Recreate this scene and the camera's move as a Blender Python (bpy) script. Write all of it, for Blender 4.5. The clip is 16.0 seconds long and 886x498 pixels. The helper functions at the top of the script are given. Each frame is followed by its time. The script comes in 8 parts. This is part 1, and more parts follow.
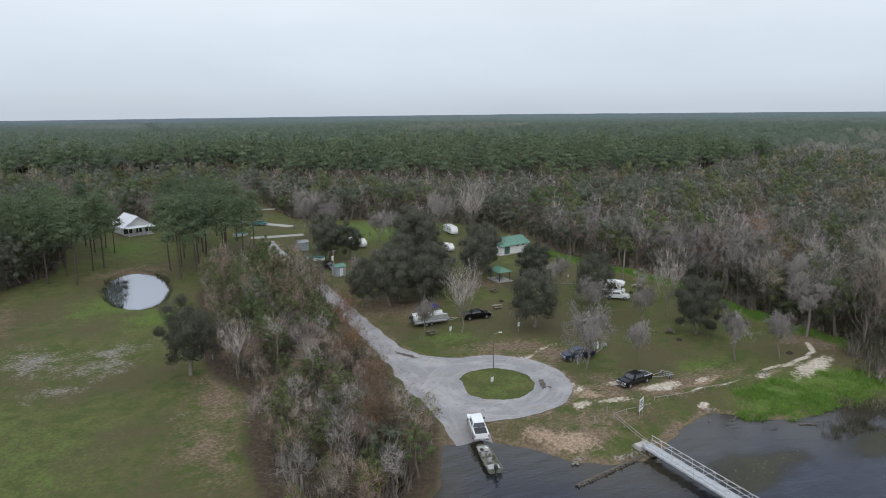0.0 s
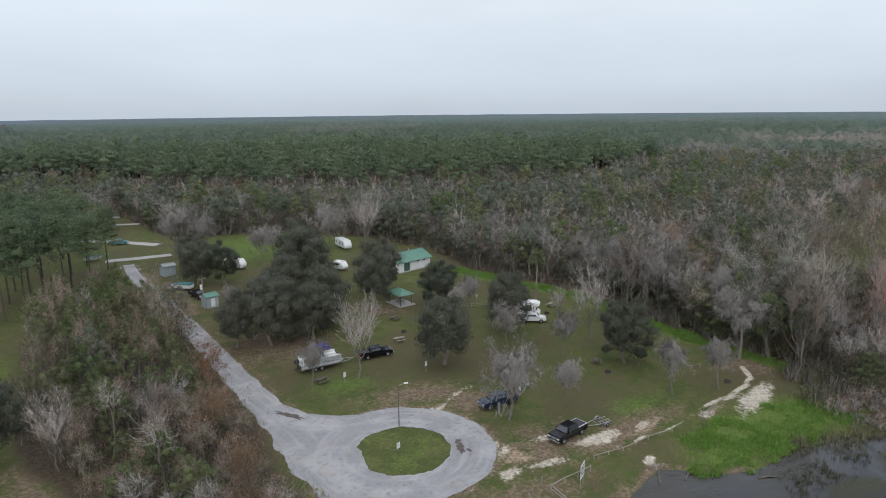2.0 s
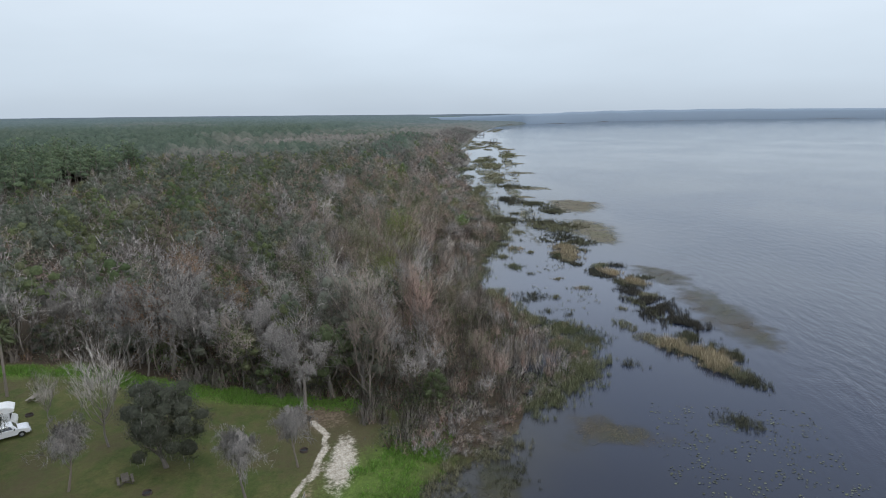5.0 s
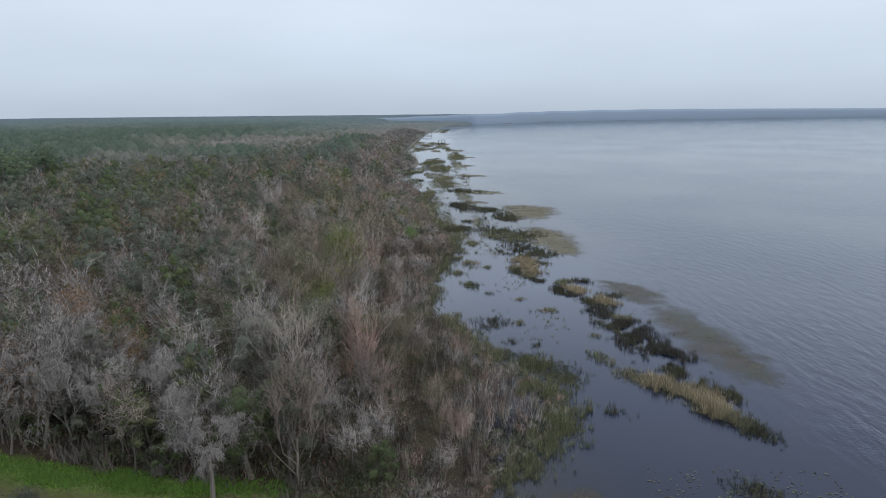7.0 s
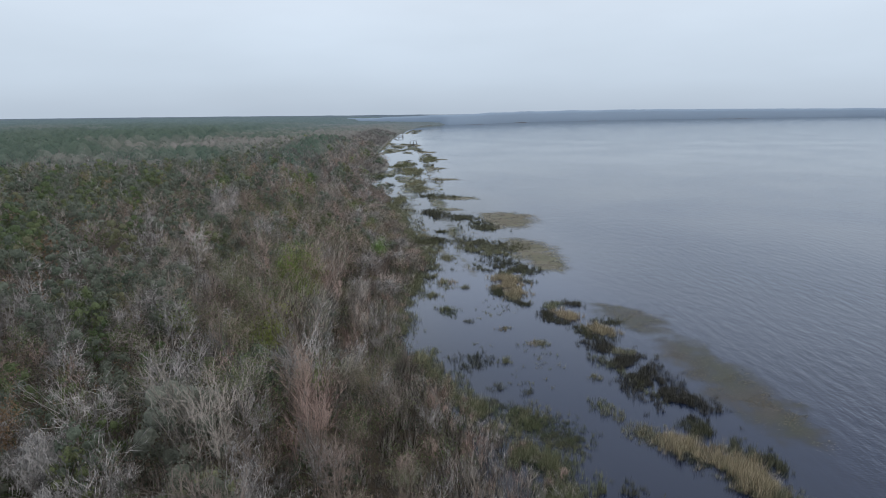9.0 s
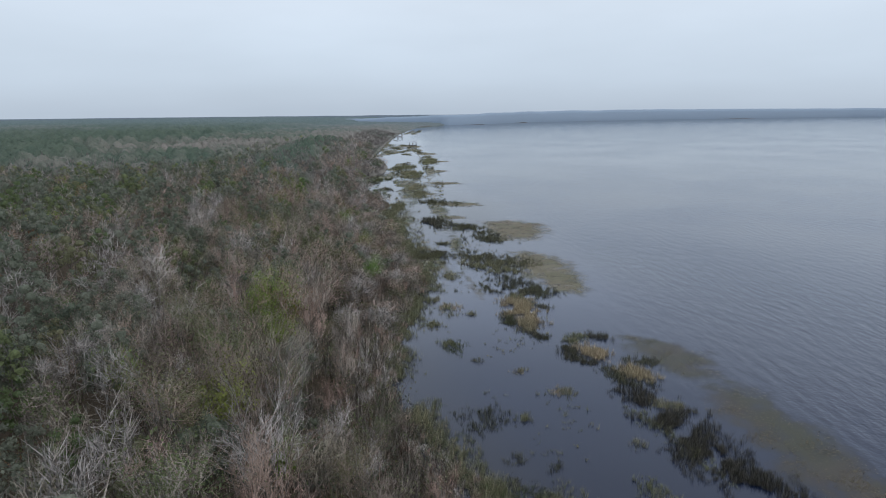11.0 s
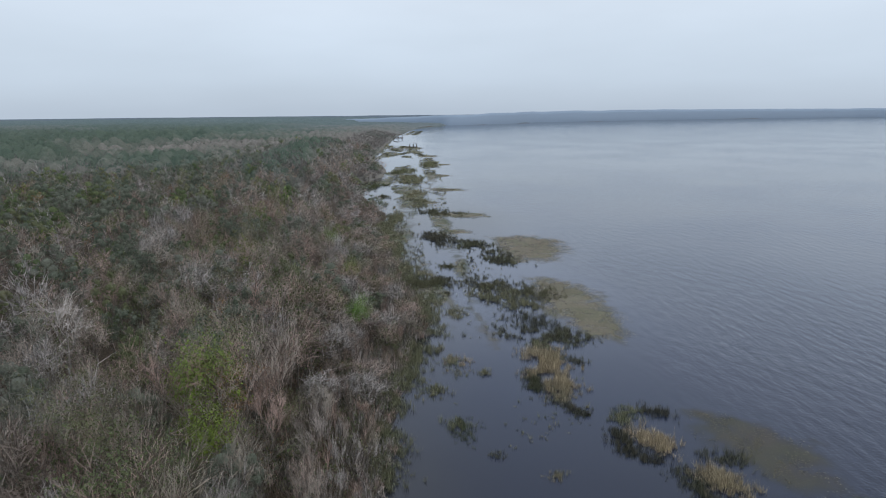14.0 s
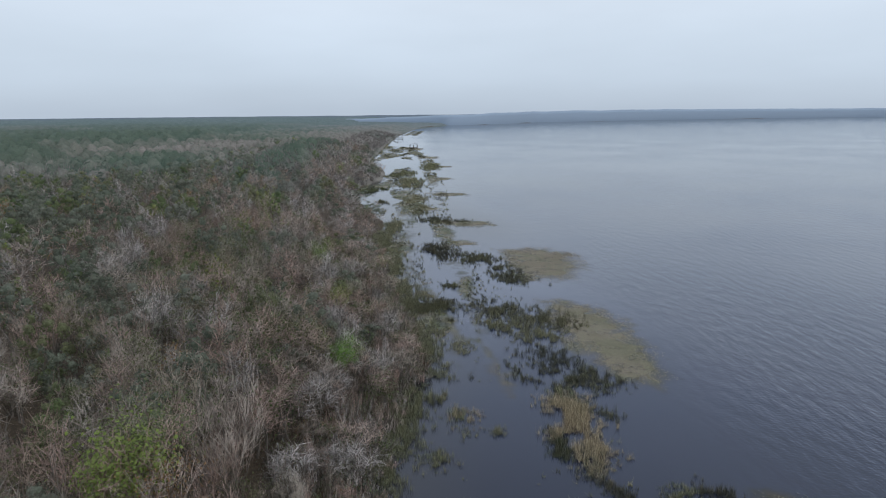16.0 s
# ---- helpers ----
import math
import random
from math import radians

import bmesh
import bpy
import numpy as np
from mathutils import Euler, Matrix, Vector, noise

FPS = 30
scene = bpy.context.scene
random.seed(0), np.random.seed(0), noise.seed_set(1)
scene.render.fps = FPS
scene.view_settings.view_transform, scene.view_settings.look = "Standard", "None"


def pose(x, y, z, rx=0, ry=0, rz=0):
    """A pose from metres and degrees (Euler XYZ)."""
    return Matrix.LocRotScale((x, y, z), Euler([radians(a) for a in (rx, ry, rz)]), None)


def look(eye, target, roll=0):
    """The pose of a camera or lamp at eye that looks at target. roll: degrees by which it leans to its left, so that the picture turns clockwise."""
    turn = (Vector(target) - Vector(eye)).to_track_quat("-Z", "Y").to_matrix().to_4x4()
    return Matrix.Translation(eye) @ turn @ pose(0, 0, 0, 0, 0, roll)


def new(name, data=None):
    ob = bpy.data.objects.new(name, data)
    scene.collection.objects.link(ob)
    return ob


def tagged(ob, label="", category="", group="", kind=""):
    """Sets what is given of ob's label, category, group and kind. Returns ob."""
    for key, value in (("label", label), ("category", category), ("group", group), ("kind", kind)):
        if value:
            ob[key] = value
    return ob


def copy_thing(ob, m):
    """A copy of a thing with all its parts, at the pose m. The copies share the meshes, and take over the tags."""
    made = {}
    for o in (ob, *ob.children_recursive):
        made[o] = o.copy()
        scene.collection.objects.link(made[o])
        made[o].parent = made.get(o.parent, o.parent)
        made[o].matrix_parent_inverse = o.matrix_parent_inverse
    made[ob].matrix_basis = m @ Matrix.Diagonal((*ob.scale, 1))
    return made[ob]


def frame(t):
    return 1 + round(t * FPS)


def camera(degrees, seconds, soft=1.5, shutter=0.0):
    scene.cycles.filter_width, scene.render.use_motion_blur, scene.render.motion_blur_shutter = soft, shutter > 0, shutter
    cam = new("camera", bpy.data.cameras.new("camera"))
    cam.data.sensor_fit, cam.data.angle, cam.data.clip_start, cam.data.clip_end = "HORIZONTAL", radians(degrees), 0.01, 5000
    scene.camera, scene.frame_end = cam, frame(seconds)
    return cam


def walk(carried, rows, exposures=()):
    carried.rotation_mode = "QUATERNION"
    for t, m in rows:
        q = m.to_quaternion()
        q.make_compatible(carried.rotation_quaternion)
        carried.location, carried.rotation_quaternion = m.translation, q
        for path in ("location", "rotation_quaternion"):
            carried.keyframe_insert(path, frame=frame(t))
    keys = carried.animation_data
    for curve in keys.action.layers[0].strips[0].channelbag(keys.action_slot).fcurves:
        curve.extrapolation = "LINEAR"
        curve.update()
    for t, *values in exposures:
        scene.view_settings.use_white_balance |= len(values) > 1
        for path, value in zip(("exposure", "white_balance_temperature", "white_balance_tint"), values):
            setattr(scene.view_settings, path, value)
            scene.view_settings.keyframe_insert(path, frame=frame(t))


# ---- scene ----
cam = camera(68.83, 16.0, soft=1.0)
ROWS = [
    (0.0, 0.42, -1.26, 41.98, -28.15, -12.10, 0.51),
    (0.5, 2.62, 2.87, 41.95, -28.04, -12.08, 0.50),
    (1.0, 5.00, 7.22, 41.95, -28.07, -12.07, 0.48),
    (1.5, 7.61, 11.38, 41.98, -34.07, -12.10, 0.48),
    (2.0, 10.65, 15.65, 41.93, -37.55, -12.10, 0.50),
    (2.5, 13.78, 19.87, 41.89, -39.05, -12.11, 0.48),
    (3.0, 17.12, 23.70, 41.85, -42.43, -12.12, 0.47),
    (3.5, 20.65, 27.25, 41.87, -48.58, -12.13, 0.47),
    (4.0, 24.16, 30.36, 41.98, -58.51, -12.16, 0.52),
    (4.5, 27.87, 32.67, 41.93, -70.54, -12.14, 0.49),
    (5.0, 32.08, 34.08, 41.81, -81.07, -12.13, 0.42),
    (5.2, 33.85, 34.45, 41.85, -82.50, -12.13, 0.43),
    (7.3, 54.15, 37.03, 41.90, -86.15, -12.13, 0.45),
    (7.5, 56.11, 37.27, 41.90, -86.60, -12.13, 0.45),
    (8.0, 61.25, 37.67, 41.94, -87.87, -12.14, 0.47),
    (8.5, 66.40, 37.79, 41.94, -88.16, -12.13, 0.46),
    (9.0, 71.63, 38.03, 41.94, -88.16, -12.12, 0.48),
    (11.5, 97.87, 39.65, 41.87, -88.20, -12.10, 0.50),
    (12.0, 103.09, 39.87, 41.87, -88.14, -12.11, 0.49),
    (12.5, 108.25, 40.24, 41.88, -88.17, -12.11, 0.49),
    (13.0, 113.36, 40.58, 41.87, -88.16, -12.09, 0.49),
    (13.5, 118.59, 40.93, 41.89, -88.15, -12.10, 0.51),
    (14.0, 123.67, 41.05, 41.84, -88.10, -12.09, 0.49),
    (14.5, 128.91, 41.36, 41.82, -88.11, -12.09, 0.48),
    (15.0, 134.08, 41.75, 41.88, -88.14, -12.12, 0.52),
    (15.5, 138.95, 42.07, 41.96, -88.13, -12.13, 0.53),
    (16.0, 143.30, 42.22, 41.98, -88.04, -12.11, 0.48),
]
walk(cam, [(t, pose(x, y, z, 90 + pitch, roll, yaw)) for t, x, y, z, yaw, pitch, roll in ROWS], [(0.0, 0.13, 6600, 11), (3.0, 0.13, 6550, 11), (4.5, 0.12, 6420, 10), (8.0, 0.0, 6300, 11), (16.0, 0.0, 6300, 11)])

# ---- sky and light: overcast winter day ----
world = bpy.data.worlds.new("overcast_sky")
scene.world = world
world.use_nodes = True
wn, wl = world.node_tree.nodes, world.node_tree.links
wn.clear()
w_out = wn.new("ShaderNodeOutputWorld")
w_bg = wn.new("ShaderNodeBackground")
w_co = wn.new("ShaderNodeTexCoord")
w_sep = wn.new("ShaderNodeSeparateXYZ")
w_ramp = wn.new("ShaderNodeValToRGB")
w_noise = wn.new("ShaderNodeTexNoise")
w_map = wn.new("ShaderNodeMapping")
w_sky = wn.new("ShaderNodeTexSky")
w_sky.sky_type, w_sky.sun_disc = "NISHITA", False
w_sky.sun_elevation, w_sky.sun_rotation = radians(48), radians(200)
w_mix = wn.new("ShaderNodeMix")
w_mix.data_type = "RGBA"
w_cloud = wn.new("ShaderNodeMix")
w_cloud.data_type, w_cloud.blend_type = "RGBA", "MULTIPLY"
w_skys = wn.new("ShaderNodeVectorMath")
w_skys.operation = "SCALE"
w_skys.inputs["Scale"].default_value = 0.1
els = w_ramp.color_ramp.elements
els[0].position, els[0].color = 0.0, (0.50, 0.58, 0.67, 1)
els[1].position, els[1].color = 1.0, (1.16, 1.24, 1.32, 1)
for pos_, col_ in ((0.04, (0.575, 0.665, 0.762, 1)), (0.10, (0.65, 0.74, 0.832, 1)), (0.17, (0.745, 0.83, 0.917, 1)), (0.26, (0.94, 1.08, 1.31, 1)), (0.42, (0.80, 0.93, 1.17, 1)), (0.6, (0.90, 0.99, 1.12, 1))):
    e_ = els.new(pos_)
    e_.color = col_
w_map.inputs["Scale"].default_value = (1, 1, 4)
w_noise.inputs["Scale"].default_value = 2.2
w_noise.inputs["Detail"].default_value = 4
w_cr = wn.new("ShaderNodeMapRange")
w_cr.inputs["To Min"].default_value, w_cr.inputs["To Max"].default_value = 0.86, 1.12
wl.new(w_co.outputs["Generated"], w_sep.inputs[0])
wl.new(w_sep.outputs["Z"], w_ramp.inputs[0])
wl.new(w_co.outputs["Generated"], w_map.inputs[0])
wl.new(w_map.outputs[0], w_noise.inputs["Vector"])
wl.new(w_noise.outputs["Fac"], w_cr.inputs["Value"])
w_cloud.inputs["Factor"].default_value = 1.0
wl.new(w_ramp.outputs[0], w_cloud.inputs["A"])
wl.new(w_cr.outputs[0], w_cloud.inputs["B"])
wl.new(w_sky.outputs[0], w_skys.inputs[0])
w_mix.inputs["Factor"].default_value = 0.06
wl.new(w_cloud.outputs["Result"], w_mix.inputs["A"])
wl.new(w_skys.outputs[0], w_mix.inputs["B"])
wl.new(w_mix.outputs["Result"], w_bg.inputs["Color"])
w_bg.inputs["Strength"].default_value = 1.0
wl.new(w_bg.outputs[0], w_out.inputs[0])

sun = new("sun", bpy.data.lights.new("sun", "SUN"))
sun.data.energy, sun.data.angle, sun.data.color = 0.7, radians(25), (1.0, 0.97, 0.92)
sun.matrix_world = look((-30, -60, 90), (40, 60, 0))


# ---- materials ----
def nodes_of(name):
    m = bpy.data.materials.new(name)
    m.use_nodes = True
    n, l = m.node_tree.nodes, m.node_tree.links
    return m, n, l, n["Principled BSDF"]


def noise_node(n, l, vec, scale, detail=4.0, rough=0.55):
    t = n.new("ShaderNodeTexNoise")
    t.inputs["Scale"].default_value, t.inputs["Detail"].default_value, t.inputs["Roughness"].default_value = scale, detail, rough
    l.new(vec, t.inputs["Vector"])
    return t.outputs["Fac"]


def math_node(n, l, op, a, b=None, clamp=False):
    t = n.new("ShaderNodeMath")
    t.operation, t.use_clamp = op, clamp
    for i, v in enumerate((a, b)):
        if v is None:
            continue
        if isinstance(v, (int, float)):
            t.inputs[i].default_value = v
        else:
            l.new(v, t.inputs[i])
    return t.outputs[0]


def range_node(n, l, v, a, b, c=0.0, d=1.0):
    t = n.new("ShaderNodeMapRange")
    t.interpolation_type = "SMOOTHSTEP"
    l.new(v, t.inputs["Value"])
    for key, x in zip(("From Min", "From Max", "To Min", "To Max"), (a, b, c, d)):
        t.inputs[key].default_value = x
    return t.outputs[0]


def mix_node(n, l, fac, a, b, kind="MIX"):
    t = n.new("ShaderNodeMix")
    t.data_type, t.blend_type = "RGBA", kind
    for key, v in (("Factor", fac), ("A", a), ("B", b)):
        if isinstance(v, (int, float)):
            t.inputs[key].default_value = v
        elif isinstance(v, tuple):
            t.inputs[key].default_value = (*v, 1)
        else:
            l.new(v, t.inputs[key])
    return t.outputs["Result"]


def attr_node(n, key):
    t = n.new("ShaderNodeAttribute")
    t.attribute_name = key
    return t.outputs["Fac"]


def bump_node(n, l, height, strength, dist, b):
    t = n.new("ShaderNodeBump")
    t.inputs["Strength"].default_value, t.inputs["Distance"].default_value = strength, dist
    l.new(height, t.inputs["Height"])
    l.new(t.outputs[0], b.inputs["Normal"])


def surface(name, c1, c2, scale=3.0, rough=0.7, metal=0.0, bump=0.15, coat=0.0, fleck=0.15):
    """A worn surface: two tones in blotches, a finer grain over them, and a fine relief."""
    m, n, l, b = nodes_of(name)
    co = n.new("ShaderNodeTexCoord").outputs["Object"]
    big, fine = noise_node(n, l, co, scale), noise_node(n, l, co, scale * 9, 6, 0.7)
    col = mix_node(n, l, range_node(n, l, big, 0.35, 0.65), c1, c2)
    col = mix_node(n, l, fleck, col, mix_node(n, l, range_node(n, l, fine, 0.3, 0.7), tuple(0.45 * v for v in c1), tuple(min(1, 1.25 * v) for v in c2)))
    l.new(col, b.inputs["Base Color"])
    b.inputs["Metallic"].default_value = metal
    l.new(range_node(n, l, fine, 0.2, 0.8, rough - 0.1, min(1, rough + 0.1)), b.inputs["Roughness"])
    b.inputs["Coat Weight"].default_value = coat
    if bump:
        bump_node(n, l, fine, bump, 0.02, b)
    return m


def foliage(name, cols, rough=0.75, spread=0.35, thin=0.0, mottle=0.0):
    """Leaves, twigs or blades: the hue goes from plant to plant, the tone from leaf to leaf and, with mottle, from spray to spray."""
    m, n, l, b = nodes_of(name)
    info, geo = n.new("ShaderNodeObjectInfo"), n.new("ShaderNodeNewGeometry")
    pick = math_node(n, l, "FRACT", math_node(n, l, "ADD", attr_node(n, "tint"), info.outputs["Random"]))
    ramp = n.new("ShaderNodeValToRGB")
    e = ramp.color_ramp.elements
    e[0].color, e[1].color = (*cols[0], 1), (*cols[-1], 1)
    for i, c in enumerate(cols[1:-1]):
        e.new((i + 1) / (len(cols) - 1)).color = (*c, 1)
    l.new(pick, ramp.inputs[0])
    tone = range_node(n, l, geo.outputs["Random Per Island"], 0, 1, 1 - spread, 1 + spread)
    if mottle:
        spray = noise_node(n, l, n.new("ShaderNodeTexCoord").outputs["Object"], 1.5, 4, 0.75)
        tone = math_node(n, l, "MULTIPLY", tone, range_node(n, l, spray, 0.3, 0.7, 1 - mottle, 1 + mottle))
        bump_node(n, l, spray, 0.9, 0.7, b)
    sc = n.new("ShaderNodeVectorMath")
    sc.operation = "SCALE"
    l.new(ramp.outputs[0], sc.inputs[0])
    l.new(tone, sc.inputs["Scale"])
    l.new(sc.outputs[0], b.inputs["Base Color"])
    b.inputs["Roughness"].default_value = rough
    b.inputs["Specular IOR Level"].default_value = 0.25
    if thin:
        tr, mx, out = n.new("ShaderNodeBsdfTranslucent"), n.new("ShaderNodeMixShader"), n["Material Output"]
        l.new(sc.outputs[0], tr.inputs["Color"])
        mx.inputs[0].default_value = thin
        l.new(b.outputs[0], mx.inputs[1])
        l.new(tr.outputs[0], mx.inputs[2])
        l.new(mx.outputs[0], out.inputs["Surface"])
    return m


M_BARK = foliage("bark_grey_brown", [(0.13, 0.11, 0.09), (0.20, 0.175, 0.15), (0.16, 0.13, 0.10)], 0.9, 0.2)
M_PINEBARK = foliage("dark_pine_bark", [(0.075, 0.058, 0.047), (0.10, 0.08, 0.065)], 0.95, 0.2)
M_TWIG = foliage("bare_twigs_brown", [(0.275, 0.212, 0.168), (0.445, 0.322, 0.265), (0.415, 0.352, 0.292), (0.23, 0.184, 0.15), (0.39, 0.27, 0.218), (0.325, 0.285, 0.218), (0.405, 0.345, 0.297)], 0.9, 0.2, 0.2)
M_TWIG_GREY = foliage("bare_twigs_grey", [(0.33, 0.298, 0.27), (0.46, 0.412, 0.378), (0.26, 0.232, 0.205)], 0.9, 0.3, 0.15)
M_MOSS = foliage("spanish_moss_grey", [(0.25, 0.228, 0.205), (0.31, 0.285, 0.26), (0.22, 0.203, 0.18)], 0.95, 0.3, 0.25)
M_OAK = foliage("evergreen_oak_leaves", [(0.124, 0.13, 0.092), (0.152, 0.155, 0.112), (0.112, 0.125, 0.09)], 0.7, 0.16, 0.42, 0.3)
M_OLIVE = foliage("olive_leaves", [(0.125, 0.16, 0.068), (0.18, 0.198, 0.09), (0.115, 0.155, 0.065), (0.198, 0.19, 0.107), (0.15, 0.19, 0.078)], 0.75, 0.16, 0.38, 0.3)
M_GREYGREEN = foliage("grey_green_leaves", [(0.155, 0.174, 0.122), (0.19, 0.202, 0.15), (0.135, 0.158, 0.109), (0.206, 0.208, 0.16)], 0.75, 0.16, 0.38, 0.3)
M_RUST = foliage("rusty_autumn_leaves", [(0.25, 0.13, 0.07), (0.27, 0.175, 0.08), (0.21, 0.125, 0.08)], 0.8, 0.2, 0.3, 0.3)
M_SPRING = foliage("fresh_yellow_green_leaves", [(0.169, 0.221, 0.039), (0.221, 0.234, 0.065), (0.13, 0.247, 0.039)], 0.7, 0.3, 0.4)
M_PINE = foliage("pine_needles", [(0.12, 0.163, 0.092), (0.175, 0.225, 0.122), (0.105, 0.145, 0.088)], 0.75, 0.15, 0.38, 0.35)
M_PALM = foliage("palm_fronds", [(0.11, 0.13, 0.06), (0.14, 0.15, 0.08)], 0.6, 0.4)
M_REED = foliage("dry_reeds_tan", [(0.50, 0.40, 0.265), (0.40, 0.33, 0.21), (0.36, 0.305, 0.195)], 0.9, 0.35, 0.25)
M_RUSH = foliage("dark_green_rushes", [(0.086, 0.087, 0.057), (0.117, 0.116, 0.066), (0.078, 0.072, 0.057)], 0.85, 0.35, 0.2)
M_SEDGE = foliage("olive_sedge", [(0.25, 0.24, 0.14), (0.30, 0.275, 0.17), (0.20, 0.21, 0.11), (0.27, 0.25, 0.165)], 0.85, 0.3, 0.25)
M_MAT = foliage("floating_weed_tan", [(0.21, 0.18, 0.13), (0.235, 0.198, 0.145), (0.195, 0.178, 0.12)], 0.9, 0.08)
M_MATDARK = foliage("half_sunken_brown_weed", [(0.115, 0.098, 0.066), (0.135, 0.112, 0.072), (0.10, 0.096, 0.06)], 0.9, 0.15)
M_WEED = foliage("lush_green_weeds", [(0.131, 0.274, 0.039), (0.182, 0.344, 0.055), (0.141, 0.213, 0.055), (0.223, 0.293, 0.089)], 0.7, 0.3, 0.35)
M_PAD = foliage("lily_pads", [(0.075, 0.085, 0.045), (0.115, 0.11, 0.065)], 0.4, 0.5)
# both greyed, the green also bluer: distance haze put into the base colours
M_FARWOOD = foliage("hazed_distant_woods", [(0.088, 0.121, 0.095), (0.118, 0.148, 0.115), (0.099, 0.134, 0.106), (0.132, 0.146, 0.122)], 0.9, 0.08, 0.4)
M_FARBROWN = foliage("hazed_distant_bare_woods", [(0.205, 0.186, 0.166), (0.25, 0.216, 0.20), (0.182, 0.178, 0.15)], 0.9, 0.08, 0.4)
M_SUNK = foliage("sunken_brown_weed", [(0.085, 0.08, 0.055), (0.10, 0.09, 0.06)], 0.9, 0.3)
# aerial haze is put into these two blue-grey base colours
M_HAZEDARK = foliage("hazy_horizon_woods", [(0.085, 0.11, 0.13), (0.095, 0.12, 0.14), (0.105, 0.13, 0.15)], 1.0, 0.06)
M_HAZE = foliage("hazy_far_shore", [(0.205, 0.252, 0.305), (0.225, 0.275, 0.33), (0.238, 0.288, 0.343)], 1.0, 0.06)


def ground_material():
    m, n, l, b = nodes_of("lawn_sand_and_leaf_litter")
    co = n.new("ShaderNodeTexCoord").outputs["Object"]
    n1, n2, n3, n4 = noise_node(n, l, co, 0.045, 5), noise_node(n, l, co, 0.35, 6, 0.65), noise_node(n, l, co, 2.2, 6, 0.7), noise_node(n, l, co, 9.0, 4, 0.7)
    grass = mix_node(n, l, range_node(n, l, n2, 0.35, 0.65), (0.068, 0.087, 0.027), (0.11, 0.109, 0.043))
    brown = mix_node(n, l, range_node(n, l, n3, 0.3, 0.7), (0.104, 0.084, 0.047), (0.08, 0.078, 0.038))
    col = mix_node(n, l, range_node(n, l, math_node(n, l, "ADD", n1, math_node(n, l, "MULTIPLY", math_node(n, l, "SUBTRACT", n2, 0.5), 0.5)), 0.41, 0.63), grass, brown)
    wob = math_node(n, l, "ADD", math_node(n, l, "MULTIPLY", math_node(n, l, "SUBTRACT", n2, 0.5), 1.1), math_node(n, l, "MULTIPLY", math_node(n, l, "SUBTRACT", n3, 0.5), 0.9))

    def layer(col, key, tone_a, tone_b, lo=0.35, hi=0.6, much=1.0):
        f = math_node(n, l, "ADD", attr_node(n, key), math_node(n, l, "MULTIPLY", wob, much))
        f = math_node(n, l, "MULTIPLY", range_node(n, l, f, lo, hi), range_node(n, l, attr_node(n, key), 0.0, 0.12))
        return mix_node(n, l, f, col, mix_node(n, l, range_node(n, l, n3, 0.3, 0.7), tone_a, tone_b))

    col = layer(col, "lush", (0.082, 0.125, 0.028), (0.105, 0.15, 0.036), 0.3, 0.85)
    col = layer(col, "dirt", (0.125, 0.088, 0.058), (0.20, 0.155, 0.11), 0.3, 0.8)
    col = layer(col, "litter", (0.055, 0.042, 0.03), (0.085, 0.065, 0.045), 0.3, 0.7, 0.6)
    col = layer(col, "pale", (0.17, 0.16, 0.135), (0.26, 0.245, 0.22), 0.4, 0.95, 1.3)
    col = layer(col, "clay", (0.25, 0.18, 0.125), (0.36, 0.275, 0.205), 0.42, 0.72, 0.6)
    col = layer(col, "sand", (0.37, 0.315, 0.25), (0.56, 0.505, 0.43), 0.42, 0.72, 0.6)
    col = mix_node(n, l, 0.6, col, mix_node(n, l, range_node(n, l, n4, 0.25, 0.75), (0.33, 0.33, 0.33), (0.67, 0.67, 0.65)), "OVERLAY")
    col = mix_node(n, l, 0.5, col, mix_node(n, l, range_node(n, l, n3, 0.3, 0.7), (0.36, 0.36, 0.37), (0.64, 0.63, 0.6)), "OVERLAY")
    l.new(col, b.inputs["Base Color"])
    b.inputs["Roughness"].default_value = 0.95
    b.inputs["Specular IOR Level"].default_value = 0.15
    bump_node(n, l, math_node(n, l, "ADD", n3, n4), 0.6, 0.12, b)
    return m


def water_material(name, deep, waves, rough):
    m, n, l, b = nodes_of(name)
    co = n.new("ShaderNodeTexCoord").outputs["Object"]
    mp = n.new("ShaderNodeMapping")
    mp.inputs["Rotation"].default_value = (0, 0, radians(35))
    mp.inputs["Scale"].default_value = (0.36, 1.0, 1.0)
    l.new(co, mp.inputs[0])
    a, c, calm = noise_node(n, l, mp.outputs[0], 0.55, 3, 0.5), noise_node(n, l, co, 2.6, 3, 0.5), noise_node(n, l, co, 0.012, 3)
    h = math_node(n, l, "MULTIPLY", math_node(n, l, "ADD", a, math_node(n, l, "MULTIPLY", c, 0.25)), math_node(n, l, "MULTIPLY", attr_node(n, "chop"), range_node(n, l, calm, 0.3, 0.7, 0.5, 1.0)))
    bump_node(n, l, h, 1.0, waves, b)
    open_water = mix_node(n, l, range_node(n, l, calm, 0.3, 0.7), deep, tuple(1.35 * v for v in deep))
    shallow = mix_node(n, l, noise_node(n, l, co, 0.18, 5, 0.65), (0.022, 0.019, 0.013), (0.045, 0.04, 0.026))
    l.new(mix_node(n, l, attr_node(n, "shoal"), open_water, shallow), b.inputs["Base Color"])
    b.inputs["Roughness"].default_value, b.inputs["IOR"].default_value = rough, 1.33
    return m


